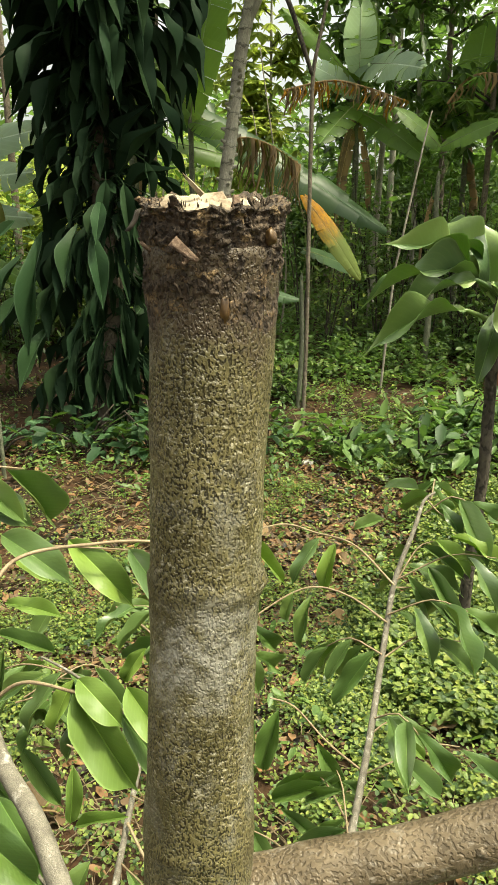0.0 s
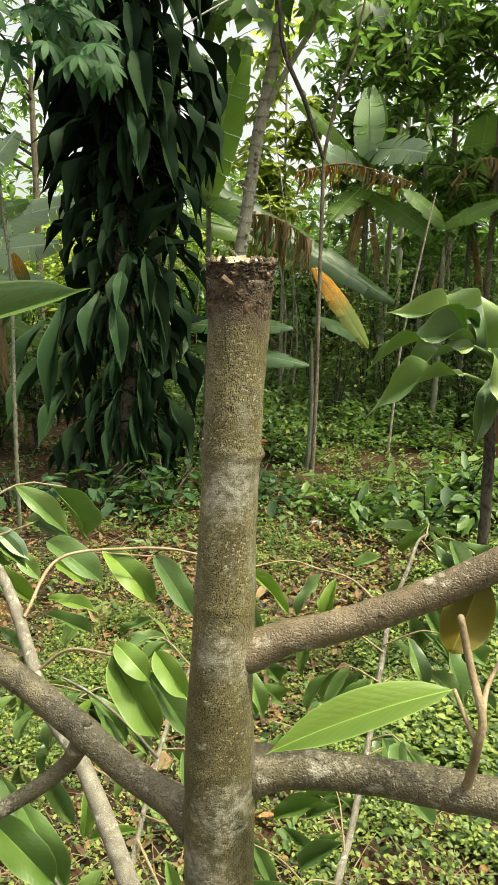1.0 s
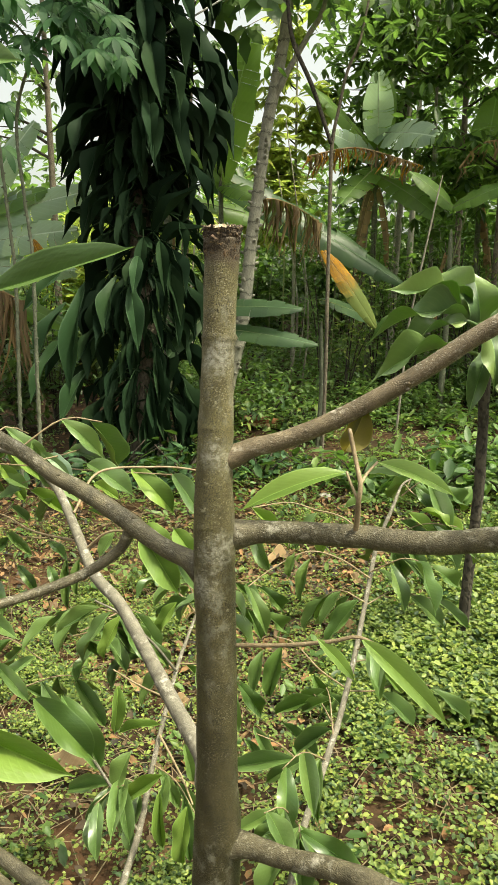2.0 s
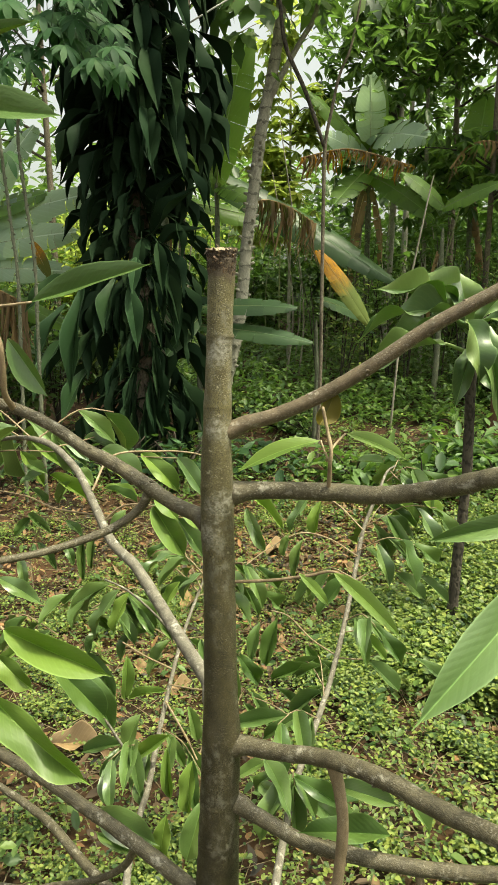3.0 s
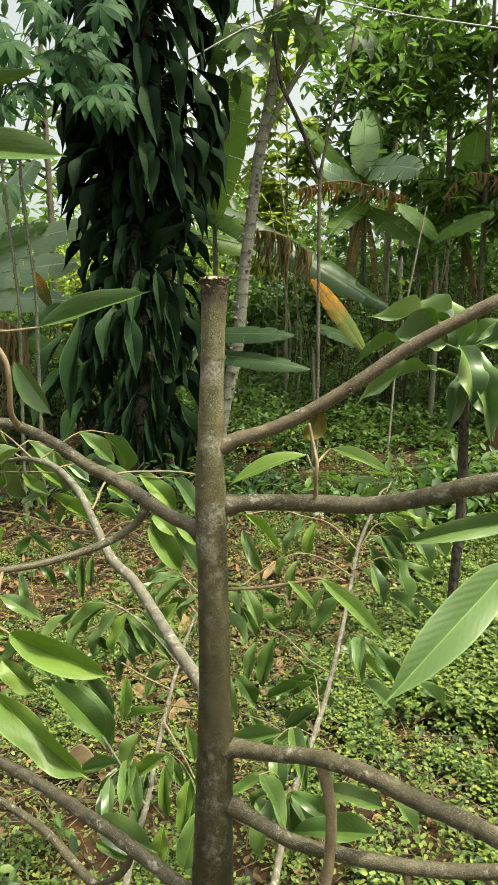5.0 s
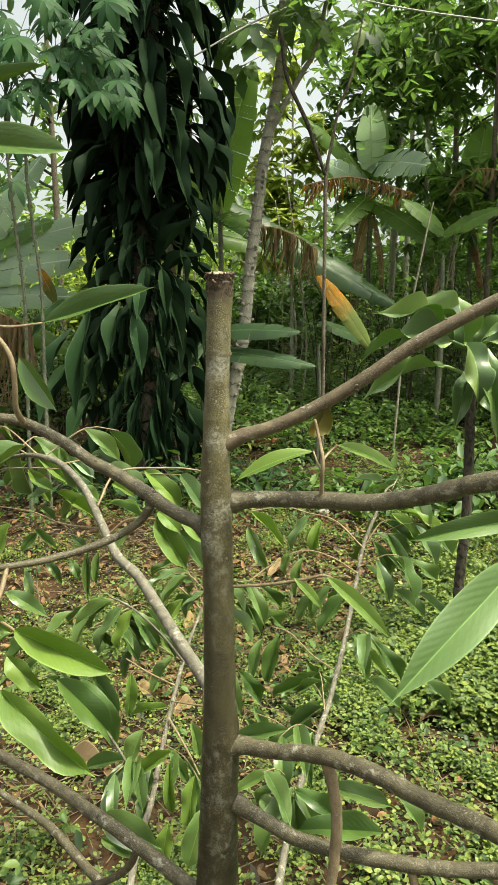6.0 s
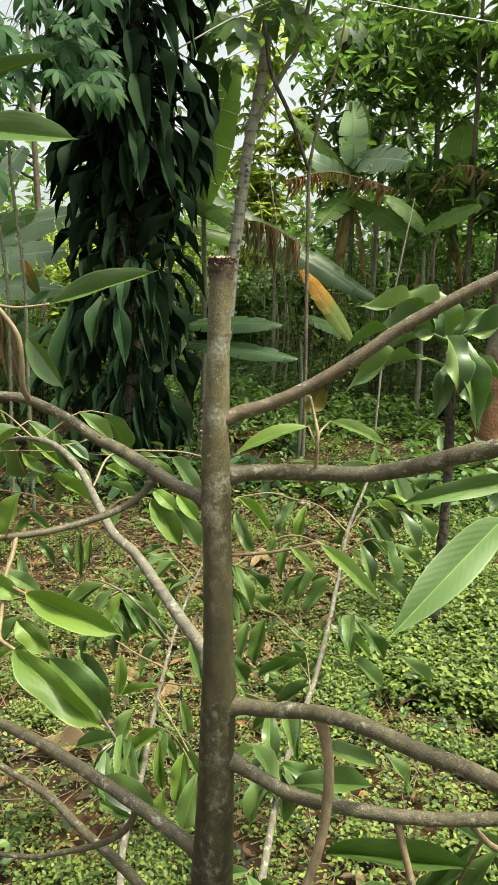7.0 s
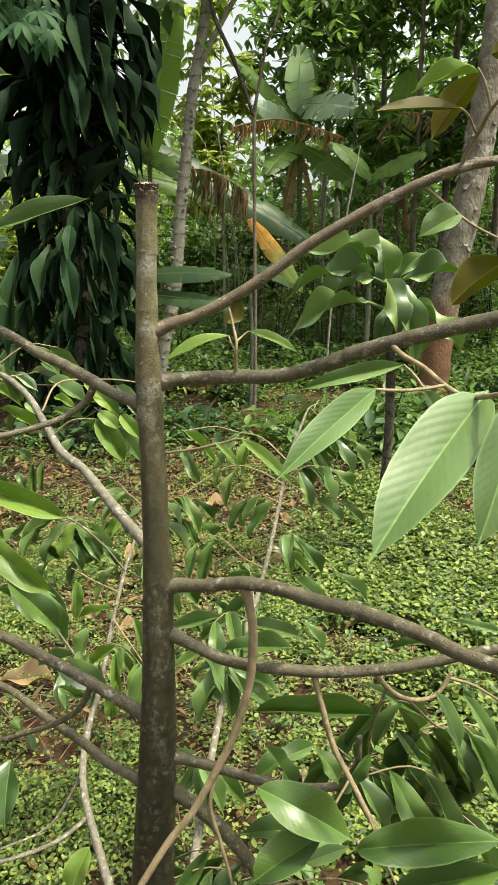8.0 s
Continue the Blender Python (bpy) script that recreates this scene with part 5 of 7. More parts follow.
# ---------------------------------------------------------------- ground cover and litter
def cover():
    """Low weeds in tufts: fine and thick round the sapling, thinner and in patches further off."""
    rg = np.random.default_rng(5)
    spots, sizes = [], []
    while len(spots) < 345000:
        close = rg.random() < 0.66
        x, y = (rg.normal(0.1, 1.35), rg.normal(2.5, 1.45)) if close else (rg.uniform(-7.5, 7.5), rg.uniform(-4.5, 11.0))
        far = math.hypot(x - 0.2, y - 2.6)
        m = noise.noise(Vector((x * 1.3, y * 1.3, 8.0))) + 0.6 * noise.noise(Vector((x * 4, y * 4, 3.0)))
        keep = 0.58 + 1.55 * m - (0.28 if 3.3 < y < 5.6 else 0.0) + (0.12 if x > 0.25 else -0.36)
        strip = 0.40 < x < 1.2 and abs(y - 2.46 + 0.55 * (x - 0.55)) < 0.17 + 0.10 * noise.noise(Vector((x * 5, y * 5, 1.0)))
        if -1.3 < x < 0.25 and 2.3 < y < 4.6:
            keep -= 0.16
        lush = x > 0.42 and 2.5 < y < 3.7
        keep = 0.05 if strip else max(keep + (0.12 if lush else -0.26 if x < 0 and y < 2.4 else 0.0), 0.08)
        if rg.random() > keep * (1.0 if far < 3.2 else 0.30 * max(0.0, min(1.0, (8.5 - far) / 3)) + 0.70 * math.exp(-((far - 3.2) / 1.6) ** 2)):
            continue
        big = noise.noise(Vector((x * 0.8, y * 0.8, 21.0))) + 0.15 > 0.0 and x > 0.3
        z0, h = rise(x, y), rg.uniform(0.02, 0.15) if big or lush else rg.uniform(0.012, 0.09)
        for _ in range(rg.integers(4, 8)):
            spots.append((x + rg.normal(0, 0.02), y + rg.normal(0, 0.02), z0 + h + rg.normal(0, 0.012)))
            sizes.append((0.034 if lush else 0.028 if big else 0.021 if x > 0.1 else 0.017) * (1.0 if far < 3 else 1.5 if far > 4.5 else 1.2))
    return scatter_mesh("ground_cover", spots, np.array(sizes), 6, LEAF_COVER, flat=0.35, ratio=0.66, hang=0.15)


tagged(new("ground_cover", cover()), "dense carpet of small bright green weeds on the soil", "ground cover", kind="stuff")


def weeds():
    rg = np.random.default_rng(25)
    spots = []
    for _ in range(4200):
        y = rg.uniform(4.8, 13.0)
        if y < 7.6 and rg.random() < 0.55:
            continue
        x = rg.uniform(-2.2, 4.0) if y < 8 else rg.uniform(-0.3, 0.4) * y
        z0, h = rise(x, y), rg.uniform(0.05, 0.30) * (1.0 if y < 8 else 1.6)
        for _ in range(8):
            spots.append((x + rg.normal(0, 0.05), y + rg.normal(0, 0.05), z0 + h * rg.uniform(0.4, 1.0)))
    for _ in range(1100):
        x, y = rg.uniform(-5, 5), rg.uniform(-2.5, 7.0)
        z0, h = rise(x, y), rg.uniform(0.05, 0.2)
        for _ in range(7):
            spots.append((x + rg.normal(0, 0.03), y + rg.normal(0, 0.03), z0 + h * rg.uniform(0.4, 1.0)))
    return scatter_mesh("taller_weeds", spots, np.where(np.array(spots)[:, 1] < 7.6, 0.055, 0.085), 26, LEAF_HERB, flat=0.4, ratio=0.5, hang=0.25)


tagged(new("taller_weeds", weeds()), "taller dark green weeds standing out of the carpet", "weeds", kind="stuff")


def litter():
    rg = np.random.default_rng(15)
    spots = []
    for k in range(23000):
        if k % 5 < 2:
            x, y = rg.uniform(-6, 6), rg.uniform(-3.0, 10.0)
        elif k % 5 < 4:
            x, y = rg.uniform(-4, 4), rg.uniform(2.8, 6.0)
        else:
            x, y = (rg.normal(-0.45, 0.5), rg.normal(3.3, 0.8)) if k % 10 < 5 else (rg.normal(0.1, 0.35), rg.normal(4.6, 0.6))
        spots.append((x, y, rise(x, y) + rg.uniform(0.008, 0.045)))
    return scatter_mesh("leaf_litter", spots, 0.062, 16, LEAF_LITTER, flat=0.4, ratio=0.40)


tagged(new("leaf_litter", litter()), "scattered dry brown leaves and twigs on the soil", "leaf litter", kind="stuff")


def sticks():
    rg = random.Random(44)
    verts, faces = [], []
    for k in range(3000):
        x, y = (rg.uniform(-4.5, 4.5), rg.uniform(-2.0, 7.5)) if k % 2 else (rg.uniform(-1.6, 1.2), rg.uniform(1.2, 5.0))
        a, ln = rg.uniform(0, 3.14), rg.uniform(0.06, 0.35)
        p = np.array((x, y, rise(x, y) + 0.02))
        d = np.array((math.cos(a), math.sin(a), rg.uniform(-0.03, 0.08))) * ln
        v, f = tube([p, p + d * 0.5 + np.array((0, 0, rg.uniform(0, 0.015))), p + d], [0.0024, 0.002, 0.0014], 5, 0.2)
        k = len(verts)
        verts += v
        faces += [tuple(i + k for i in q) for q in f]
    return mesh("fallen_twigs", verts, faces, [BARK_SHOOT])


tagged(new("fallen_twigs", sticks()), "dry ochre twigs fallen among the weeds", "twigs", kind="stuff")
DRY = blade("dry_leaf", LEAF_DEAD, LEAF_DEAD, arch=0.12, fold=0.3, wave=0.12, seed=31)
for x, y, a, ln in ((-0.58, 2.78, 0.2, 0.20), (-0.72, 2.55, 2.6, 0.17), (-0.60, 2.40, 1.0, 0.15), (0.10, 3.3, 0.4, 0.2), (0.32, 3.9, 2.2, 0.2), (-0.75, 3.3, 1.4, 0.22), (0.55, 2.55, 0.5, 0.16), (-0.2, 3.6, 2.9, 0.2), (-1.02, 1.94, 0.05, 0.26), (0.22, 3.0, 1.9, 0.14), (-0.35, 4.2, 0.9, 0.24), (0.9, 3.6, 0.3, 0.2), (-1.2, 3.7, 2.3, 0.22)):
    z = rise(x, y) + 0.07
    ob = new("fallen_leaf", DRY)
    ob.matrix_world = leaf_pose((x, y, z - 0.05), (x + math.cos(a) * ln, y + math.sin(a) * ln, z - 0.03), ln * 0.42, (0.1, -0.3, 1))
    tagged(ob, "curled dry brown leaf lying on the weeds", "fallen leaf", "fallen leaves")


# ---------------------------------------------------------------- plants of the garden edge
def palm_leaf(name, mat, lobes, spread, seed, ratio=0.24, lobed=False):
    """A hand-shaped leaf: lobes of a blade round the end of its stalk, in one mesh, along x."""
    rg = random.Random(seed)
    verts, faces = [], []
    for k in range(lobes):
        a = spread * (k / (lobes - 1) - 0.5)
        ln = 1 - 0.42 * abs(a / (spread / 2)) ** 1.6
        dip = -0.38 + rg.uniform(-0.18, 0.1)
        n0, nu = len(verts), 7
        c, s = math.cos(a), math.sin(a)
        for i in range(nu + 1):
            u = i / nu
            w = ln * ratio * 0.5 * math.sin(math.pi * min(1, u * 0.95 + 0.04) ** 1.35) ** 0.9
            if lobed and i % 2:
                w *= 1.35
            for j in (-1, 0, 1):
                x, y, z = u * ln, j * w, dip * ln * u * u - 0.04 + (0.12 * w if j else 0)
                verts.append((x * c - y * s, x * s + y * c, z))
        for i in range(nu):
            for j in range(2):
                p = n0 + i * 3 + j
                faces.append((p, p + 3, p + 4, p + 1))
    return mesh(name, verts, faces, [mat])


CASSAVA_LEAVES = [palm_leaf("leaf", LEAF_PALM, 7, 3.8, i, 0.31) for i in range(3)]
PAPAYA_LEAVES = [palm_leaf("leaf", LEAF_BUSH, 7, 4.6, 20 + i, 0.34, True) for i in range(2)]


def crown_of_palms(holder, top, n, reach, size, meshes, stalk_mat, rg, lift=0.35, aim=None, half=3.14):
    """Stalked hand-shaped leaves round a stem's end."""
    for k in range(n):
        a = (aim if aim is not None else 0) + rg.uniform(-half, half)
        el = rg.uniform(-0.45, lift + 0.3)
        r = reach * rg.uniform(0.6, 1.15)
        p = Vector(top) + Vector((0, 0, rg.uniform(-0.5, 0.1) * reach))
        q = p + Vector((math.cos(a) * math.cos(el), math.sin(a) * math.cos(el), math.sin(el))) * r
        mid = (p + q) / 2 + Vector((0, 0, 0.06 * r))
        stalk = part("leaf_stalk", limb("leaf_stalk", [p, mid, q], [0.004, 0.0035, 0.003], stalk_mat, 5, 0.15), holder)
        s = size * rg.uniform(0.75, 1.2)
        tip = q + Vector((math.cos(a) * 0.8, math.sin(a) * 0.8, -rg.uniform(0.35, 0.9))).normalized() * s
        part("leaf", meshes[k % len(meshes)], stalk, m=leaf_pose(q, tip, s, (0.1 * math.cos(a), -0.7, 0.8)))


def cassava(base, line, spots, seed):
    """A thin knotty stem; each spot is the end of one leaf stalk."""
    rg = random.Random(seed)
    b = Vector(base)
    ob = thing("cassava_plant", base, "tall cassava with knotty grey stem and pale hand-shaped leaves", "cassava", "cassava by the dark tree")
    pts = [Vector(p) - b for p in line]
    part("stem", limb("stem", pts, taper(0.017, 0.011, len(pts)), BARK_CANE, 8, 0.025, 0.5, 26.0), ob)
    for k in range(22):
        q = Vector(spline(pts, 0.05)[10 + 2 * k])
        part("leaf_scar", blob(q + Vector((0.016 * (1 if k % 2 else -1), -0.004, 0)), (0.010, 0.008, 0.007), k, BARK_CANE, "leaf_scar", 2), ob)
    for k, q in enumerate([p for p in spots for _ in range(4)]):
        q = Vector(q) - b + Vector((rg.uniform(-0.15, 0.15), rg.uniform(-0.1, 0.4), rg.uniform(-0.14, 0.14)))
        p = pts[-1].lerp(pts[-2], rg.uniform(0.0, 0.5))
        mid = (p + q) / 2 + Vector((0, 0, 0.07))
        stalk = part("leaf_stalk", limb("leaf_stalk", [p, mid, q], [0.0032, 0.0025, 0.002], LEAF_VINE, 5, 0.15), ob)
        out = (q - p).normalized()
        ln = rg.uniform(0.13, 0.21)
        d = Vector((out.x * 0.9 + rg.uniform(-0.6, 0.6), -0.45, -rg.uniform(0.25, 0.9))).normalized() * ln
        part("leaf", CASSAVA_LEAVES[k % 3], stalk, m=leaf_pose(q, q + d, ln, (rg.uniform(-0.35, 0.35), -0.5, 0.95)))
    return ob


cassava((-2.49, 5.0, rise(-2.49, 5.0)), [(-2.49, 5.0, 0.1), (-2.48, 5.0, 1.03), (-2.47, 5.0, 1.6), (-2.47, 5.0, 2.11), (-2.52, 5.0, 2.65), (-2.56, 5.0, 3.21), (-2.5, 4.9, 3.75)],
        [(-2.35, 4.6, 3.92), (-2.18, 4.55, 3.94), (-2.13, 4.6, 3.56), (-2.37, 4.5, 3.55), (-2.6, 4.6, 3.7), (-2.75, 4.7, 3.5), (-2.05, 4.7, 4.16), (-2.3, 4.7, 4.25), (-2.55, 4.8, 4.1), (-2.7, 4.9, 3.95), (-2.3, 4.4, 3.75), (-2.8, 5.2, 3.8)], 1)
cassava((-2.33, 5.05, rise(-2.33, 5.05)), [(-2.33, 5.05, 0.1), (-2.32, 5.0, 0.99), (-2.32, 5.0, 1.65), (-2.32, 5.0, 2.2), (-2.37, 5.0, 2.65), (-2.40, 5.0, 3.21), (-2.2, 4.95, 3.7), (-2.0, 4.9, 4.0)],
        [(-2.02, 4.6, 3.88), (-1.83, 4.55, 3.96), (-1.60, 4.6, 4.0), (-1.90, 4.5, 3.82), (-1.70, 4.6, 3.72), (-1.52, 4.6, 3.60), (-1.9, 4.7, 4.2), (-1.75, 4.8, 4.4), (-2.1, 4.8, 4.4), (-1.62, 4.45, 3.5)], 2)
cassava((-2.95, 5.3, rise(-2.95, 5.3)), [(-2.95, 5.3, 0.1), (-2.96, 5.3, 1.2), (-2.98, 5.3, 2.2), (-3.0, 5.3, 2.9)],
        [(-3.2, 5.1, 3.0), (-2.8, 5.0, 3.05), (-3.0, 5.0, 2.8), (-3.1, 5.4, 3.2), (-2.85, 5.3, 3.3), (-3.3, 5.3, 2.7)], 4)


def climber_tree(base):
    """A trunk hidden by a climbing plant with large dark leaves that arch out and hang."""
    rg = random.Random(71)
    ob = thing("climber_covered_tree", base, "tree trunk smothered by a dark climber with long hanging leaves", "tree")
    part("trunk", limb("trunk", [(0, 0, -0.2), (0.02, 0, 1.0), (-0.03, 0.03, 2.4), (0.03, 0, 3.8), (0.06, 0, 5.4), (0.1, 0, 7.0)], [0.17, 0.12, 0.10, 0.11, 0.12, 0.11], BARK_MID, 14, 0.1, 0.25, 5.0), ob)
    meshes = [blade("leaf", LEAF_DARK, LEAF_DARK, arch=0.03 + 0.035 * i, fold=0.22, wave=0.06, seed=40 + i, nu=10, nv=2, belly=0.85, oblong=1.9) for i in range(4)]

    def hang(z, a, r, out, ln, w, me):
        p = Vector((math.cos(a) * r * 0.3, math.sin(a) * r * 0.3, z + 0.12 * ln))
        q = Vector((math.cos(a) * r, math.sin(a) * r * 0.85, z))
        part("leaf_stalk", limb("leaf_stalk", [p, (p + q) / 2 + Vector((0, 0, 0.05)), q], [0.008, 0.006, 0.005], LEAF_VINE, 5, 0.2), ob)
        d = Vector((math.cos(a) * out + rg.uniform(-0.15, 0.15), math.sin(a) * out, -1)).normalized() * ln
        part("leaf", me, ob, m=leaf_pose(q, q + d, w, (math.cos(a) + rg.uniform(-0.3, 0.3), math.sin(a) - 0.3, 0.55)))

    # the wide skirt of the upper part
    for k in range(250):
        z, a = rg.uniform(3.05, 6.0), rg.uniform(-3.9, 0.8)
        r = rg.uniform(0.16, 0.62) * (1.0 if math.cos(a) > 0 else 0.85)
        ln = rg.uniform(0.40, 0.68)
        hang(z, a, r, rg.uniform(0.25, 0.95), ln, ln * rg.uniform(0.22, 0.31), meshes[k % 4])
    # the bare neck below it, with thin tufts
    for k in range(95):
        z, a = rg.uniform(1.65, 3.05), rg.uniform(-3.7, 0.6)
        ln = rg.uniform(0.32, 0.58)
        hang(z, a, rg.uniform(0.14, 0.50), rg.uniform(0.1, 0.9), ln, ln * rg.uniform(0.18, 0.26), meshes[k % 4])
    # blades that stand out sideways at the foot of the skirt
    for x, z, tx, tz in ((0.12, 2.15, 0.62, 2.62), (0.15, 2.05, 0.66, 2.25), (0.1, 2.3, 0.48, 2.75), (-0.15, 2.2, -0.62, 2.38), (-0.12, 2.0, -0.60, 1.92), (0.14, 1.9, 0.55, 1.72), (-0.2, 2.9, -0.72, 2.62), (-0.15, 3.1, -0.66, 2.86), (-0.2, 3.25, -0.78, 3.05)):
        part("leaf", meshes[1], ob, m=leaf_pose((x, -0.12, z), (tx, -0.25, tz), 0.15, (0, -0.8, 0.8)))
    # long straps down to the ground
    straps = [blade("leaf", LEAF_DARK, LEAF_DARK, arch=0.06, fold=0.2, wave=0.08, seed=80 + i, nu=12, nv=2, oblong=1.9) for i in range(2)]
    for k in range(120):
        z, a = rg.uniform(0.25, 1.85), rg.uniform(-3.6, 0.45)
        r = rg.uniform(0.12, 0.46 if math.cos(a) > 0 else 0.62)
        ln = min(rg.uniform(0.28, 0.72), z)
        hang(z, a, r, rg.uniform(-0.1, 0.9), ln, ln * rg.uniform(0.13, 0.20), straps[k % 2])
    green = [blade("leaf", LEAF_VINE, LEAF_VINE, arch=0.06, fold=0.2, wave=0.06, seed=50 + i, nu=12, nv=2, oblong=1.9) for i in range(2)]
    b = Vector(base)
    for k, (p, q, w) in enumerate((((-2.22, 5.85, 2.02), (-2.30, 5.6, 1.00), 0.20), ((-1.80, 5.85, 2.0), (-1.66, 5.6, 1.42), 0.19), ((-1.92, 5.85, 2.08), (-1.97, 5.6, 1.55), 0.17), ((-1.72, 5.85, 2.25), (-1.70, 5.6, 1.92), 0.15), ((-2.38, 5.8, 1.84), (-2.63, 5.6, 1.25), 0.15), ((-2.45, 5.8, 1.5), (-2.62, 5.5, 0.95), 0.16), ((-2.2, 5.8, 1.25), (-2.36, 5.5, 0.75), 0.17), ((-2.42, 5.8, 2.1), (-2.70, 5.6, 1.75), 0.14))):
        part("leaf", green[k % 2], ob, "greener hanging leaf", leaf_pose(Vector(p) - b, Vector(q) - b, w * 0.8, (rg.uniform(-0.4, 0.4), -0.9, 0.3)))
    spots = []
    for _ in range(1500):
        z = rg.uniform(2.75, 5.8)
        a, r = rg.uniform(0, 6.28), 0.34 * rg.random() ** 0.6
        spots.append((math.cos(a) * r - 0.05, math.sin(a) * r, z))
    for _ in range(420):
        a, r = rg.uniform(0, 6.28), 0.24 * rg.random() ** 0.5
        spots.append((math.cos(a) * r, math.sin(a) * r + 0.05, rg.uniform(0.1, 2.8)))
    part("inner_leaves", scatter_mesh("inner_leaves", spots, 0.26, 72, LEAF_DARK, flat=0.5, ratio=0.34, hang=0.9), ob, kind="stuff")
    # unseen crown overhead, added to shade the climber and the ground
    spots = []
    for _ in range(1700):
        a, r, z = rg.uniform(0, 6.28), 2.0 * rg.random() ** 0.5, rg.gauss(6.9, 0.5)
        spots.append((math.cos(a) * r - 0.5, math.sin(a) * r + 1.3, z))
    part("crown", scatter_mesh("crown", spots, 0.30, 73, LEAF_WOOD, flat=0.5, ratio=0.4, hang=0.3), ob, kind="stuff")
    return ob


climber_tree((-1.80, 6.3, rise(-1.80, 6.3)))


def scarred_tree(base):
    """A leaning soft-wooded trunk with rings of leaf scars and a fork."""
    rg = random.Random(81)
    ob = thing("papaya_tree", base, "leaning pale trunk ringed with leaf scars, hand-shaped leaves on top", "tree")
    b = Vector(base)
    line = [Vector(p) - b for p in ((-1.19, 7.0, 0.35), (-1.10, 7.0, 0.933), (-0.94, 7.0, 1.7), (-0.87, 7.0, 2.45), (-0.82, 7.0, 2.85), (-0.77, 7.0, 3.25), (-0.72, 7.0, 3.64), (-0.63, 7.0, 4.08), (-0.56, 7.0, 4.56), (-0.54, 7.0, 5.08), (-0.52, 7.0, 5.7))]
    v, f = tube(line, [0.085, 0.074, 0.066, 0.062, 0.060, 0.058, 0.058, 0.056, 0.052, 0.048, 0.038], 16, 0.02, 0.06, 14.0)
    out = []
    for q in v:
        k = (q[2] % 0.14) / 0.14
        c = np.array([np.interp(q[2], [p.z for p in line], [p.x for p in line]), 0.0, q[2]])
        out.append(c + (q - c) * (1 + 0.09 * math.exp(-((k - 0.5) / 0.12) ** 2)))
    part("trunk", mesh("trunk", out, f, [BARK_RINGED]), ob)
    for k in range(56):
        z = 0.15 + 0.054 * k
        a = rg.choice((0.0, 3.14, -0.9, -2.2)) + rg.uniform(-0.35, 0.35)
        x = np.interp(z, [p.z for p in line], [p.x for p in line])
        p, d = Vector((x, 0, z)), Vector((math.cos(a), math.sin(a), 0.3))
        ln = rg.uniform(0.082, 0.105) * (1.0 if z < 2.2 else 0.9)
        part("leaf_stub", limb("leaf_stub", [p + d * 0.045, p + d * 0.068, p + d * ln], [0.024, 0.019, 0.014], BARK_SCARRED, 6, 0.02), ob)
    fork = [Vector(p) - b for p in ((-0.67, 7.0, 3.82), (-0.55, 6.95, 4.03), (-0.44, 6.95, 4.22), (-0.31, 6.95, 4.43), (-0.22, 6.95, 4.58), (-0.12, 6.9, 5.0))]
    part("fork", limb("fork", fork, [0.034, 0.029, 0.027, 0.026, 0.024, 0.02], BARK_SCARRED, 10, 0.04, 0.12, 20.0), ob)
    crown_of_palms(ob, line[-1], 11, 0.75, 0.42, PAPAYA_LEAVES, BARK_TWIG, rg, lift=0.1)
    crown_of_palms(ob, fork[-1], 7, 0.6, 0.38, PAPAYA_LEAVES, BARK_TWIG, rg, lift=0.1)
    crown_of_palms(ob, line[-2] + Vector((-0.1, -0.1, -0.1)), 4, 0.55, 0.36, PAPAYA_LEAVES, BARK_TWIG, rg, lift=-0.1)
    crown_of_palms(ob, Vector((-0.60, 7.0, 4.85)) - b, 5, 0.62, 0.36, PAPAYA_LEAVES, BARK_TWIG, rg, lift=-0.1, aim=3.3, half=1.1)
    return ob


scarred_tree((-1.19, 7.0, rise(-1.19, 7.0)))


def pole_tree(base, line, radii, label, leaves=0, seed=0, mat=None):
    b = Vector(base)
    ob = thing("slender_tree", base, label, "tree", "slender trunks")
    pts = [Vector(p) - b for p in line]
    part("trunk", limb("trunk", pts, radii, mat or BARK_SCARRED, 9, 0.06, 0.12, 12.0), ob)
    if leaves:
        rg = random.Random(seed)
        spots = []
        for _ in range(leaves):
            a, r = rg.uniform(0, 6.28), rg.uniform(0.05, 0.9) ** 0.7
            spots.append(tuple(pts[-1] + Vector((math.cos(a) * r, math.sin(a) * r, rg.gauss(0, 0.5)))))
        part("crown", scatter_mesh("crown", spots, 0.13, seed, LEAF_WOOD, flat=0.5, ratio=0.4, hang=0.35), ob, kind="stuff")
    return ob


pole_tree((-0.10, 6.5, rise(-0.1, 6.5)), [(-0.06, 6.5, 0.2), (-0.05, 6.5, 1.08), (-0.06, 6.5, 1.97), (-0.07, 6.5, 2.84), (-0.07, 6.5, 3.31), (-0.02, 6.5, 3.61), (0.04, 6.5, 3.91), (0.15, 6.5, 4.2), (0.25, 6.5, 4.8)], [0.02, 0.019, 0.018, 0.018, 0.017, 0.015, 0.013, 0.011, 0.008], "slender straight knotty stem among the undergrowth", 500, 3, BARK_MID)
pole_tree((-0.5, 6.4, 4.9), [(-0.52, 6.4, 4.6), (-0.45, 6.4, 4.16), (-0.26, 6.4, 3.76), (-0.08, 6.45, 3.3)], [0.016, 0.02, 0.02, 0.018], "thin dark branch leaning on a slender trunk", 0, 4, BARK_DARK)


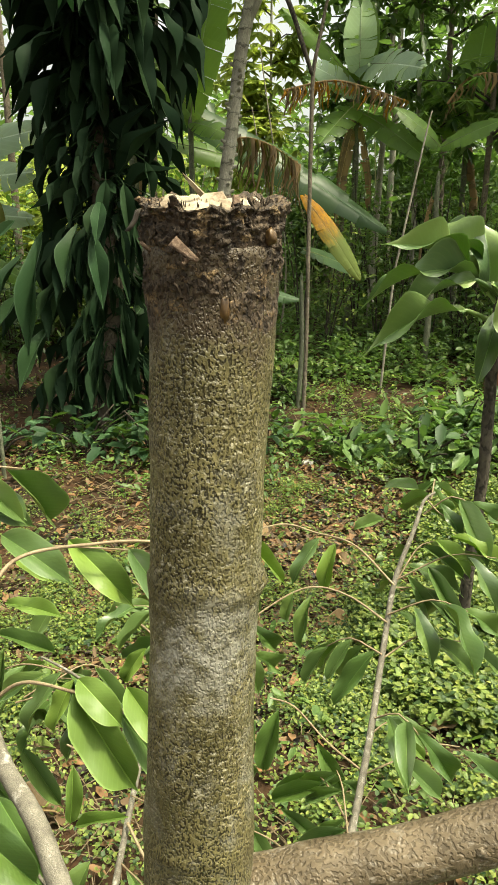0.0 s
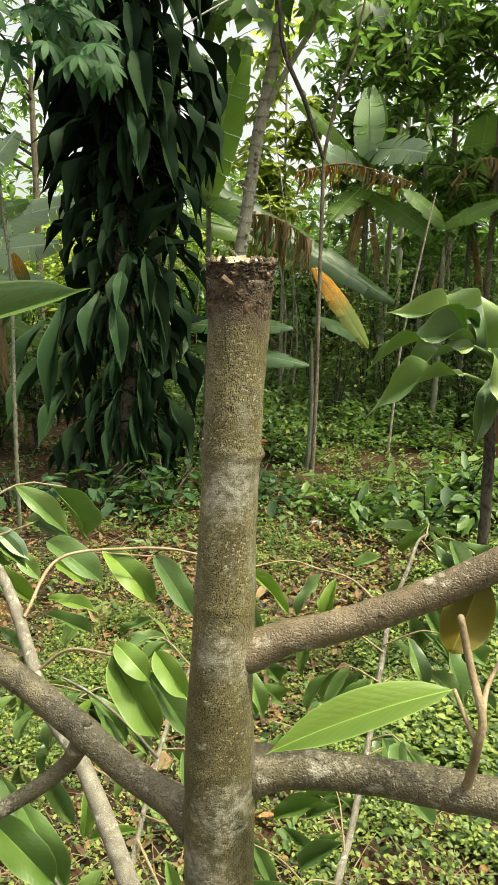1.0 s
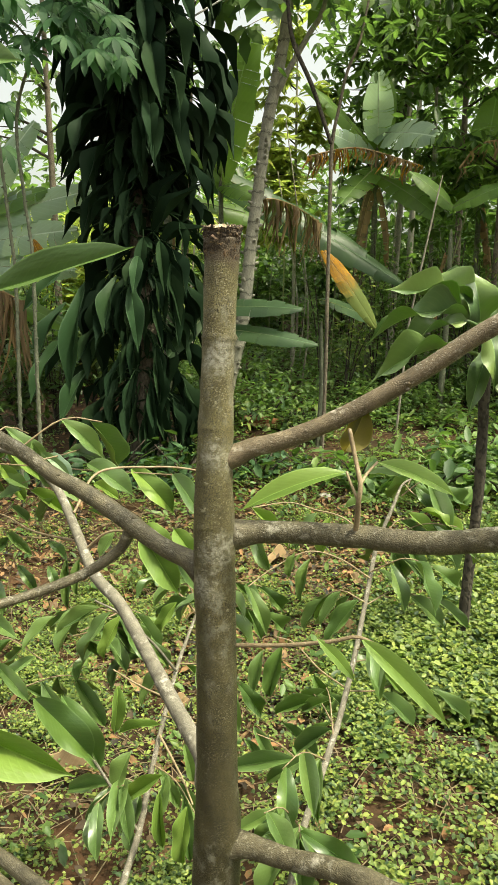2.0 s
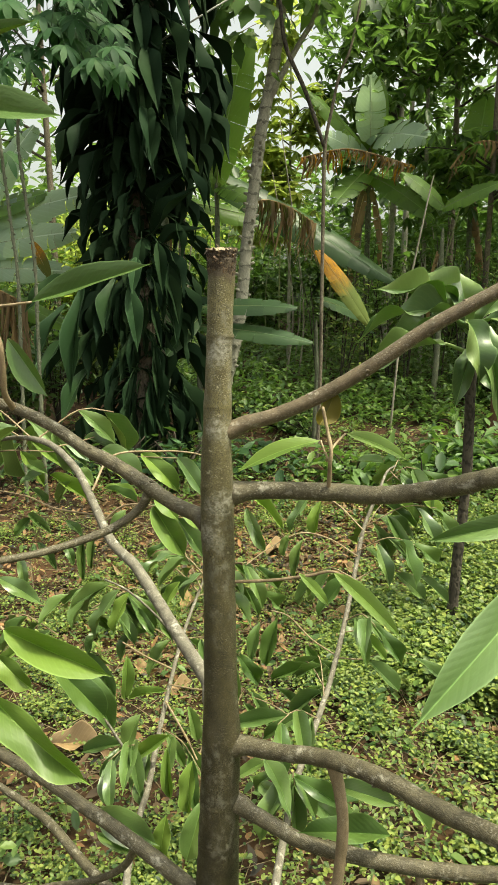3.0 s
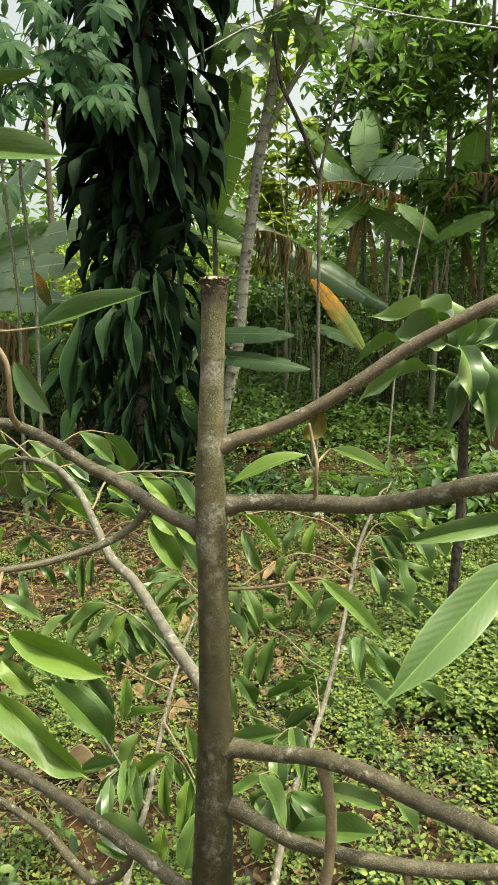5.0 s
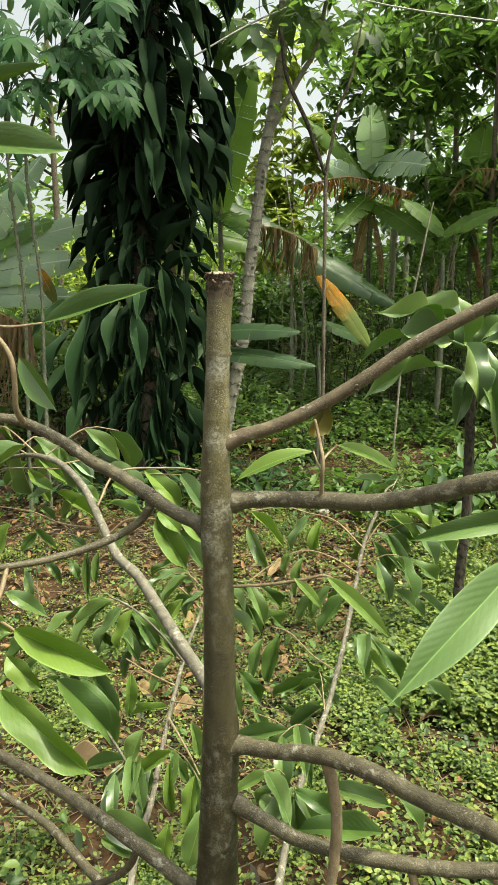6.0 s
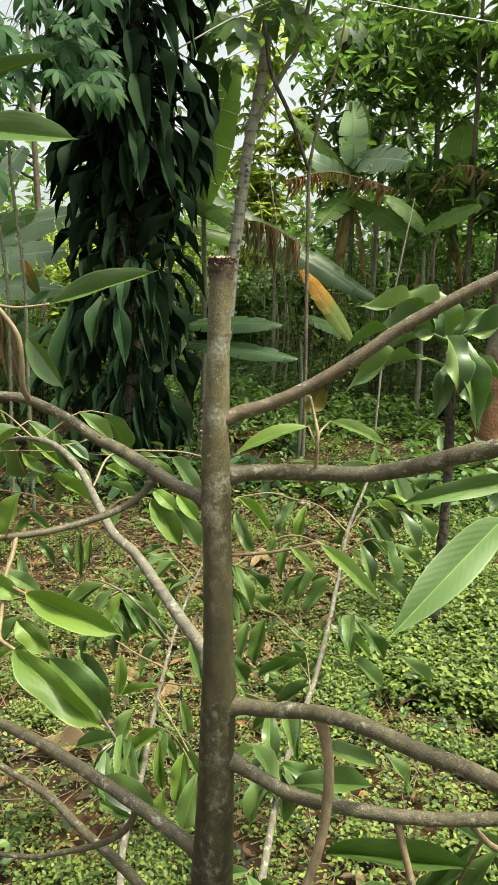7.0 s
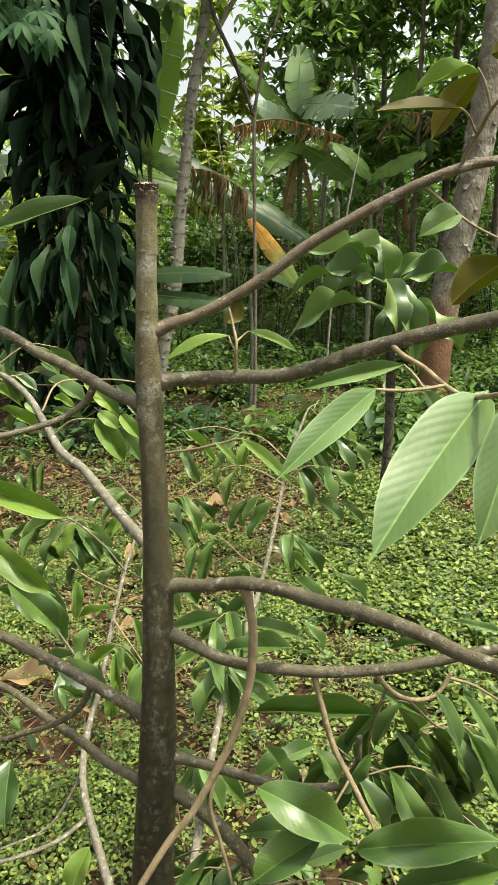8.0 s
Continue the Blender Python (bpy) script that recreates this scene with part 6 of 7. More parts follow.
def big_trunk(base):
    rg = random.Random(91)
    ob = thing("pale_tree", base, "thick pale trunk mottled with lichen and pegs of bark", "tree")
    part("trunk", limb("trunk", [(-0.30, 0, -0.2), (-0.27, 0, 0.1), (-0.20, 0, 0.9), (-0.06, 0, 1.8), (0.06, 0, 2.6), (0.18, 0, 3.8), (0.3, 0.1, 6.0), (0.35, 0.1, 8.0)], [0.24, 0.185, 0.172, 0.165, 0.16, 0.152, 0.14, 0.12], BARK_FOOTED, 24, 0.05, 0.10, 7.0), ob)
    for k in range(26):
        z, a = rg.uniform(1.3, 3.2), rg.uniform(-2.9, 0.0)
        p = Vector((-0.20 + 0.14 * (z - 0.9) + 0.158 * math.cos(a), 0.158 * math.sin(a), z))
        part("bark_peg", flake(p, (math.cos(a), math.sin(a), 0.2), (math.cos(a) * 0.3, math.sin(a) * 0.3, -1), rg.uniform(0.04, 0.08), rg.uniform(0.05, 0.10), 0.22, BARK_FOOTED, k), ob)
    # thin unseen crown above the view, added to dapple the slope with shade
    spots = []
    for _ in range(420):
        a, r = rg.uniform(0, 6.28), 3.3 * rg.random() ** 0.5
        spots.append((math.cos(a) * r, math.sin(a) * r + 0.6, rg.gauss(7.6, 1.0)))
    part("crown", scatter_mesh("crown", spots, 0.26, 92, LEAF_WOOD, flat=0.5, ratio=0.42, hang=0.3), ob, kind="stuff")
    return ob


big_trunk((2.26, 7.5, rise(2.26, 7.5)))


def strap_plant(base):
    """A cane with a tuft of broad glossy strap leaves."""
    rg = random.Random(55)
    ob = thing("strap_leaved_plant", base, "cane plant with broad glossy arching green leaves", "plant")
    part("cane", limb("cane", [(-0.015, 0, -0.1), (-0.01, 0, 0.3), (0.012, 0, 0.9), (0.0, 0, 1.4), (0.0, 0, 1.6), (0.0, 0, 1.71)], [0.036, 0.030, 0.028, 0.028, 0.026, 0.016], BARK_DARK, 12, 0.04, 0.15, 20.0), ob)
    meshes = [blade("leaf", LEAF_STRAP, LEAF_STRAP, arch=0.12 + 0.06 * i, fold=0.22, wave=0.16, seed=60 + i, nu=18, nv=3, belly=0.9, oblong=2.3) for i in range(3)]
    # base, tip, width
    rows = (((0.75, 3.31, 1.79), (0.29, 3.19, 1.93), 0.107), ((0.78, 3.35, 1.79), (0.48, 3.39, 2.01), 0.140), ((0.73, 3.27, 1.78), (0.22, 3.19, 1.66), 0.082), ((0.71, 3.23, 1.79), (0.37, 3.17, 1.63), 0.107), ((0.68, 3.23, 1.66), (0.22, 3.10, 1.45), 0.091),
            ((0.77, 3.20, 1.78), (0.82, 3.05, 1.46), 0.148), ((0.86, 3.20, 1.77), (0.93, 3.07, 1.29), 0.132), ((0.79, 3.35, 1.73), (0.73, 3.37, 2.04), 0.173), ((0.85, 3.28, 1.74), (0.99, 3.23, 1.93), 0.091), ((0.86, 3.35, 1.76), (1.26, 3.31, 1.81), 0.123),
            ((0.78, 3.47, 1.79), (0.53, 3.76, 1.96), 0.123), ((0.88, 3.35, 1.63), (1.22, 3.25, 1.33), 0.123), ((0.85, 3.43, 1.60), (1.03, 3.47, 1.23), 0.115), ((0.83, 3.27, 1.66), (0.73, 3.14, 1.33), 0.107))
    for i, (p, q, w) in enumerate(rows):
        p, q = Vector(p) - Vector(base), Vector(q) - Vector(base)
        part("leaf", meshes[i % 3], ob, m=leaf_pose(p, q, w * 0.95, (rg.uniform(-0.2, 0.2), -0.75, 0.9)))
        part("leaf_base", limb("leaf_base", [Vector((0.02, 0, p.z - 0.07)), p, p.lerp(q, 0.06)], [0.016, 0.009, 0.004], LEAF_STRAP, 6, 0.04), ob)
    return ob


strap_plant((0.84, 3.35, rise(0.84, 3.35)))


# ---------------------------------------------------------------- bananas
def banana_blade(name, mat, rib_mat, seed, droop, torn, gap=0.985, loose=1.0):
    """A banana leaf along x, width 1 across y: a stout midrib with a blade torn into strips."""
    rg = random.Random(seed)
    verts, faces, slots, nu = [], [], [], 26
    for side in (-1, 1):
        u = 0.0
        while u < 1:
            step = rg.uniform(0.02, 0.05) if rg.random() < torn else rg.uniform(0.06, 0.16)
            u2 = min(1.0, u + step)
            sag = loose * (rg.uniform(-0.06, 0.04) - 0.10 * torn * rg.random())
            n0 = len(verts)
            for k in range(4):
                t = u + (u2 - u) * k / 3 * gap
                w = 0.5 * math.sin(math.pi * min(0.999, max(0.02, t * 0.97 + 0.02))) ** 0.55
                for j in (0.0, 0.5, 1.0):
                    verts.append((t - 0.04 * j * (1 - t), side * w * j, -droop * t * t + (0.10 * j - (0.12 - sag) * j * j) * 0.5 + 0.006))
            for k in range(3):
                for j in range(2):
                    p = n0 + k * 3 + j
                    faces.append((p, p + 3, p + 4, p + 1) if side > 0 else (p, p + 1, p + 4, p + 3))
                    slots.append(0)
            u = u2
    n0 = len(verts)
    v, f = tube([(t / 8, 0, -droop * (t / 8) ** 2) for t in range(9)], [0.016 * (1 - 0.85 * t / 8) for t in range(9)], 6, 0.05)
    verts += v
    faces += [tuple(i + n0 for i in q) for q in f]
    slots += [1] * len(f)
    return mesh(name, verts, faces, [mat, rib_mat], slots)


RIB = leaf_material("banana_rib", (0.16, 0.19, 0.08), (0.26, 0.27, 0.13), 0.4, 0.5, 0.1, veins=False)
BANANA = [banana_blade("leaf", LEAF_BANANA, RIB, 1 + i, 0.10 + 0.06 * i, 0.3 + 0.2 * i, 0.994) for i in range(3)]
BANANA_DRY = [banana_blade("dead_leaf", LEAF_DEAD, LEAF_DEAD, 11 + i, 0.2, 0.6, 0.97) for i in range(2)]
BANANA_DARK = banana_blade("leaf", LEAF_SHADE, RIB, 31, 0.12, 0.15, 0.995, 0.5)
BANANA_WAXY = banana_blade("leaf", LEAF_WAXY, RIB, 33, 0.14, 0.35, 0.985)
BANANA_GOLD = banana_blade("yellow_leaf", LEAF_YELLOW, LEAF_DEAD, 21, 0.1, 0.2, 1.0, 0.35)


def fringe(name, line, n, ln, seed, gold=0.2):
    """A broken old leaf: its midrib along the line, the blade hanging from it in narrow curling strips."""
    rg = random.Random(seed)
    rib = spline(line, 0.05)
    verts, faces = tube(line, taper(0.016, 0.008, len(line)), 6, 0.08)
    slots = [0] * len(faces)
    for _ in range(2 * n):
        p = np.array(rib[rg.randrange(len(rib))]) + np.array((rg.uniform(-0.02, 0.02), rg.uniform(-0.04, 0.04), 0))
        w, h, a, bend = rg.uniform(0.006, 0.024), ln * rg.uniform(0.25, 1.15), rg.uniform(-1.2, 1.2), rg.uniform(-0.3, 0.3)
        n0, slot = len(verts), 1 if rg.random() < gold else 0
        for i in range(6):
            t = i / 5
            ww = w * (1 - 0.75 * t ** 2)
            tw = a + rg.uniform(-0.5, 0.5)
            c = p + np.array((bend * h * t * t + 0.02 * math.sin(5 * t + a), 0.15 * bend * t, -h * t))
            e = np.array((math.cos(tw), math.sin(tw), 0)) * ww
            verts += [c - e, c + np.array((0, -0.012, 0)), c + e]
        for i in range(5):
            for j in (0, 1):
                q = n0 + i * 3 + j
                faces.append((q, q + 3, q + 4, q + 1))
                slots.append(slot)
    return mesh(name, verts, faces, [LEAF_DEAD, LEAF_YELLOW], slots)


def banana_plant(base, height, rows, label, seed=0, dead=6, girth=1.0):
    """rows: leaf base height, tip (x, y, z) from the base, width, kind."""
    rg = random.Random(seed)
    ob = thing("banana_plant", base, label, "banana plant", "banana plants")
    part("pseudostem", limb("pseudostem", [(0, 0, -0.1), (0.02, 0, height * 0.5), (0.0, 0, height), (0.0, 0, height * 1.1)], [0.065 * girth, 0.055 * girth, 0.045 * girth, 0.014 * girth], BARK_CANE, 12, 0.1, 0.15, 6.0), ob)
    for z, tip, w, kind in rows:
        me = BANANA_GOLD if kind == "gold" else (BANANA_DRY[rg.randrange(2)] if kind == "dead" else BANANA_DARK if kind == "dark" else BANANA_WAXY if kind == "waxy" else BANANA[rg.randrange(3)])
        part("yellow_leaf" if kind == "gold" else ("dead_leaf" if kind == "dead" else "leaf"), me, ob, "" if kind in ("green", "dark") else "pale waxy leaf" if kind == "waxy" else ("yellowing leaf with brown streaks" if kind == "gold" else "shrivelled brown leaf"), leaf_pose((0, 0, z), tip, w, (0.0, -1.0, 0.35) if kind == "waxy" else (0.0, -0.7, 0.8)))
    for k in range(dead):
        a, ln = rg.uniform(0, 6.28), rg.uniform(0.8, 1.3)
        p = Vector((0.06 * math.cos(a), 0.06 * math.sin(a), height * rg.uniform(0.75, 1.0)))
        part("dead_leaf", BANANA_DRY[k % 2], ob, "shrivelled brown leaf", leaf_pose(p, p + Vector((0.35 * math.cos(a), 0.35 * math.sin(a), -1)).normalized() * ln, 0.13, (math.cos(a), math.sin(a) - 0.5, 0.4)))
    return ob


def banana_at(x, y, height, rows, label, seed, dead=6, girth=1.0):
    z0 = rise(x, y)
    return banana_plant((x, y, z0), height, [(z - z0, (tx - x, ty - y, tz - z0), w, k) for z, (tx, ty, tz), w, k in rows], label, seed, dead, girth)


def add_fringe(ob, line, n, ln, seed, gold=0.2):
    b = ob.location
    part("dead_leaf", fringe("dead_leaf", [tuple(Vector(p) - b) for p in line], n, ln, seed, gold), ob, "torn brown leaf hanging in strips")


G = "green"
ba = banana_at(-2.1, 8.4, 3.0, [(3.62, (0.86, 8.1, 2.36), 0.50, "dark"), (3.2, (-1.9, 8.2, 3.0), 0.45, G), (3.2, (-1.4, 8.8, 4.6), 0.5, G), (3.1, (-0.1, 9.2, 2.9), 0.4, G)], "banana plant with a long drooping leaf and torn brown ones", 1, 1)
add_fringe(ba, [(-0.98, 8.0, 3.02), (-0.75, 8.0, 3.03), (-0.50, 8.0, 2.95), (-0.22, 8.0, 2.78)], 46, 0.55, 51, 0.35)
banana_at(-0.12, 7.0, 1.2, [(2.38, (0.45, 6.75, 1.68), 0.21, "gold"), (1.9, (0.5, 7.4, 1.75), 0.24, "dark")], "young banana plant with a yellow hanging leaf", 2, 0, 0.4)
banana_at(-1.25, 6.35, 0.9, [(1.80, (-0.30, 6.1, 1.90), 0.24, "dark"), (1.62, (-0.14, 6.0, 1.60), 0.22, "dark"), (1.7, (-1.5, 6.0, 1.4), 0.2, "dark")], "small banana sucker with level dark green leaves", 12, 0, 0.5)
bc = banana_at(0.45, 9.8, 3.0, [(3.85, (-0.20, 9.3, 3.95), 0.42, G), (4.12, (1.02, 8.8, 3.98), 0.52, "waxy"), (4.0, (0.42, 8.9, 4.52), 0.40, "waxy"), (3.8, (-0.10, 9.2, 4.05), 0.34, "waxy"), (3.9, (0.50, 9.5, 4.72), 0.38, G), (3.8, (-0.30, 9.3, 4.75), 0.28, G), (3.7, (0.0, 9.0, 3.2), 0.4, G), (3.6, (1.3, 9.2, 3.1), 0.4, G)], "banana plant with broad pale green leaves", 3, 3, 0.75)
add_fringe(bc, [(-0.44, 8.9, 3.66), (0.09, 8.9, 3.76), (0.46, 8.9, 3.70), (0.95, 8.9, 3.55)], 46, 0.26, 52, 0.35)
bd = banana_at(-4.0, 7.1, 2.3, [(2.62, (-2.48, 6.7, 3.04), 0.36, "waxy"), (2.40, (-2.70, 6.6, 2.62), 0.38, "waxy"), (2.2, (-2.72, 6.6, 2.22), 0.30, "waxy"), (2.6, (-3.15, 6.7, 3.62), 0.36, "waxy"), (2.7, (-3.05, 6.9, 3.05), 0.4, G), (2.7, (-4.4, 7.0, 2.6), 0.5, G), (2.0, (-2.7, 6.5, 1.7), 0.26, G), (2.2, (-3.5, 6.5, 1.6), 0.3, G)], "banana plant with ragged grey-green leaves", 4, 3)
part("yellow_leaf", BANANA_GOLD, bd, "yellowing leaf with brown streaks", leaf_pose(Vector((-3.04, 6.62, 2.44)) - bd.location, Vector((-2.86, 6.55, 2.10)) - bd.location, 0.13, (0, -1, 0.3)))
add_fringe(bd, [(-3.75, 6.6, 2.0), (-3.45, 6.5, 1.98), (-3.15, 6.5, 1.85)], 40, 0.9, 53, 0.05)
banana_at(-1.38, 8.1, 2.7, [(3.2, (-1.10, 7.75, 4.85), 0.44, G), (3.3, (-2.2, 8.0, 4.4), 0.5, G), (3.2, (-0.9, 7.8, 3.1), 0.3, G)], "banana plant with an upright broad leaf", 5, 0, 0.6)
be = banana_at(1.9, 10.2, 2.8, [(3.5, (0.9, 9.8, 3.4), 0.45, G), (3.6, (3.1, 9.9, 3.7), 0.5, G), (3.6, (2.0, 10.0, 4.7), 0.5, G), (3.5, (1.2, 9.9, 4.3), 0.4, G)], "banana plant among thin trunks", 6, 3, 0.7)
add_fringe(be, [(1.43, 9.0, 3.53), (1.65, 9.0, 3.80), (1.98, 9.0, 3.83), (2.4, 9.1, 3.6)], 22, 0.25, 54, 0.0)
banana_at(1.32, 8.5, 2.0, [(3.0, (0.85, 8.4, 3.45), 0.28, G), (3.0, (1.9, 8.3, 3.3), 0.3, G)], "old banana plant hung with brown leaves", 7, 1, 0.6)


# ---------------------------------------------------------------- undergrowth and wood behind
def bush(x, y, r, h, n, seed, size=0.11, mat=None, label="dense dark green undergrowth shrub", canes=9):
    rg = random.Random(seed)
    ob = thing("shrub", (x, y, rise(x, y)), label, "shrub", "undergrowth")
    spots = []
    stems = []
    for k in range(canes):
        a, q = rg.uniform(0, 6.28), r * rg.uniform(0.2, 0.8)
        top = Vector((math.cos(a) * q, math.sin(a) * q, h * rg.uniform(0.55, 1.0)))
        stems.append(top)
        part("stem", limb("stem", [(0, 0, -0.05), top * 0.5 + Vector((0, 0, 0.1 * h)), top], [0.012, 0.009, 0.005], BARK_DARK, 5, 0.2), ob)
    for _ in range(n):
        s = rg.choice(stems) * rg.uniform(0.35, 1.05)
        spots.append((s.x + rg.gauss(0, r * 0.25), s.y + rg.gauss(0, r * 0.25), max(0.04, s.z + rg.gauss(0, h * 0.14))))
    part("foliage", scatter_mesh("foliage", spots, size, seed, mat or LEAF_BUSH, flat=0.45, ratio=0.45, hang=0.3), ob, kind="stuff")


rg2 = random.Random(200)
for k in range(96):
    y = rg2.uniform(5.8, 13.5)
    x = rg2.uniform(-1, 1) * (1.8 + 0.55 * y)
    if y < 7.2 and -3.2 < x < -0.7 or y < 11.0 and -0.22 * y < x < 0.20 * y or k % 4 == 0 and -2 < x < 3:
        continue
    bush(x, y, rg2.uniform(0.35, 0.75), rg2.uniform(0.4, 1.0) * (0.55 if y < 7 else 1.2 if y < 9 else 1.7), 430, 300 + k, rg2.choice((0.11, 0.15, 0.19)) * (0.7 if y < 7.5 else 1.0), LEAF_BUSH if y < 7.5 else rg2.choice((LEAF_BUSH, LEAF_BUSH, LEAF_COVER, LEAF_WOOD)))
for x, y, r, h in ((-1.9, 5.6, 0.6, 0.55), (-1.3, 5.7, 0.5, 0.6), (-2.6, 5.5, 0.5, 0.5), (-0.6, 6.0, 0.5, 0.4), (0.9, 5.6, 0.6, 0.5), (1.6, 5.6, 0.6, 0.6), (0.3, 5.9, 0.5, 0.45), (2.2, 6.0, 0.5, 0.45)):
    bush(x, y, r * 1.2, h * 0.8, 80 if x < -1 else 130, int(400 + 10 * x + 7 * y), 0.16, LEAF_VINE if x < -0.5 else LEAF_BUSH)
for k in range(9):
    bush(-1.35 + 0.18 * k + rg2.uniform(-0.1, 0.1), rg2.uniform(6.7, 8.3), 0.38, rg2.uniform(0.2, 0.4), 160, 820 + k, 0.09, rg2.choice((LEAF_COVER, LEAF_BUSH, LEAF_WOOD)), "low leafy shrub on the slope")
# the first eight get lime leaves: sunlight put into their colour
for k in range(26):
    bush(-8 + 17 * k / 25 + rg2.uniform(-0.3, 0.3), rg2.uniform(13.5, 16), 1.0, rg2.uniform(1.8, 3.0), 900, 500 + k, 0.2, LEAF_LIME if k < 8 else LEAF_BUSH, "yellow-green shrub beyond the garden, sunlight in its colour" if k < 8 else "dense dark green undergrowth shrub", 5)


for k in range(15):
    y = rg2.uniform(11.0, 13.5)
    bush(rg2.uniform(-0.12, 0.34) * y - 0.3, y, rg2.uniform(0.5, 0.8), rg2.uniform(1.2, 2.4), 280, 700 + k, rg2.choice((0.09, 0.13)), rg2.choice((LEAF_COVER, LEAF_WOOD, LEAF_HERB)), "tall light green undergrowth shrub", 4)


for k in range(9):
    bush(-0.1 + 0.30 * k + rg2.uniform(-0.1, 0.1), rg2.uniform(8.7, 9.6), 0.5, rg2.uniform(1.8, 2.7), 420, 860 + k, 0.075, rg2.choice((LEAF_COVER, LEAF_HERB, LEAF_WOOD)), "airy light green shrub before the wood", 4)


def wood_tree(x, y, h, r0, crown, n, seed, size=0.14, mat=None, low=0.35, label="tall slim forest tree with a thin dark trunk"):
    rg = random.Random(seed)
    z0 = rise(x, y)
    ob = thing("forest_tree", (x, y, z0), label, "tree", "trees of the wood")
    lx, ly = rg.uniform(-0.25, 0.25), rg.uniform(-0.2, 0.2)
    line = [(0, 0, -0.2), (lx * 0.2, ly * 0.2, h * 0.3), (lx * 0.6, ly * 0.6, h * 0.65), (lx, ly, h)]
    part("trunk", limb("trunk", line, [r0 * 0.75, r0 * 0.6, r0 * 0.45, r0 * 0.2], rg.choice((BARK_SCARRED, BARK_MID, BARK_MID)), 8, 0.3, 0.15, 5.0), ob)
    spots = []
    for k in range(12):
        a, z = rg.uniform(0, 6.28), h * rg.uniform(low, 0.98)
        q = crown * rg.uniform(0.5, 1.0) * (1.1 - 0.4 * z / h)
        tip = Vector((lx * z / h + math.cos(a) * q, ly * z / h + math.sin(a) * q, z + 0.35 * q))
        part("limb", limb("limb", [(lx * z / h, ly * z / h, z), tuple((Vector((lx * z / h, ly * z / h, z)) + tip) / 2 + Vector((0, 0, 0.1))), tuple(tip)], [r0 * 0.3, r0 * 0.2, r0 * 0.08], BARK_DARK, 5, 0.3), ob)
        for _ in range(n // 140):
            t = rg.random() ** 0.6
            s = Vector((lx * z / h, ly * z / h, z)).lerp(tip, t)
            spots.append((s.x + rg.gauss(0, crown * 0.16), s.y + rg.gauss(0, crown * 0.16), s.z + rg.gauss(0, 0.22)))
    part("crown", whorl_mesh("crown", spots, size, seed, mat or LEAF_WOOD), ob, kind="stuff")


for x, y, h, r0, crown, n, mat in ((2.0, 9.2, 7.0, 0.06, 1.4, 3200, None), (2.4, 9.4, 7.5, 0.08, 1.5, 3600, None), (1.35, 10.4, 6.4, 0.05, 1.2, 2600, None), (3.2, 8.4, 7.0, 0.07, 1.6, 3200, None), (0.85, 11.2, 7.5, 0.07, 1.6, 3000, None), (0.35, 11.6, 6.2, 0.05, 1.0, 2200, None), (3.6, 11.0, 8.0, 0.09, 1.9, 3600, None), (2.0, 12.5, 8.5, 0.09, 1.9, 3600, None),
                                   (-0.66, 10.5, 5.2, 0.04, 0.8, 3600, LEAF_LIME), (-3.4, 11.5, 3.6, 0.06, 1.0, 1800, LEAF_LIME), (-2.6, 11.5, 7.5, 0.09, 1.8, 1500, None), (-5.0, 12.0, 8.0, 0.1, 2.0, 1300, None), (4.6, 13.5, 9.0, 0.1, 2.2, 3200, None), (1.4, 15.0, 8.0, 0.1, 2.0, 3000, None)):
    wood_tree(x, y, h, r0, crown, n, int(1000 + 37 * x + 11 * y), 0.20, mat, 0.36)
for k in range(34):
    y = rg2.uniform(9.4, 14)
    x = rg2.uniform(-0.30, 0.45) * y
    z, r = rise(x, y), rg2.uniform(0.007, 0.017)
    pole_tree((x, y, z), [(x, y, z - 0.1), (x + rg2.uniform(-0.12, 0.12), y, z + 1.2), (x + rg2.uniform(-0.35, 0.35), y, z + rg2.uniform(2.0, 3.6))], [r, r * 0.9, r * 0.5], "thin pale stem in the shaded wood", 0, k, rg2.choice((BARK_SCARRED, BARK_TRUNK, RIB)))
pole_tree((0.80, 7.5, rise(0.8, 7.5)), [(0.74, 7.5, 0.5), (0.80, 7.5, 1.6), (0.85, 7.5, 1.97), (1.02, 7.5, 3.0), (1.06, 7.5, 3.2)], [0.013, 0.012, 0.011, 0.009, 0.005], "slanting pale stem in the shaded wood", 0, 3, BARK_TRUNK)


def far_wood():
    """The wood beyond: leaves of trees too far off to tell apart."""
    rg = np.random.default_rng(9)
    spots = []
    for k in range(60):
        x, y = rg.uniform(-16, 18), rg.uniform(16, 26)
        h = rg.uniform(3.0, 7.5) if not -0.42 * y < x < 0.06 * y else rg.uniform(2.0, 5.0)
        for j in range(10):
            c = np.array((x, y, rise(x, y) + h * rg.uniform(0.1, 1.0))) + rg.normal(0, 1, 3) * (1.2, 1.0, 0.3)
            spots.append(c + rg.normal(0, 1, (60, 3)) * (0.55, 0.5, 0.4))
    return scatter_mesh("far_wood", np.concatenate(spots), 0.34, 19, LEAF_WOOD, flat=0.5, ratio=0.5, hang=0.3)


tagged(new("far_wood", far_wood()), "distant leafy wood closing the view", "woods", kind="stuff")


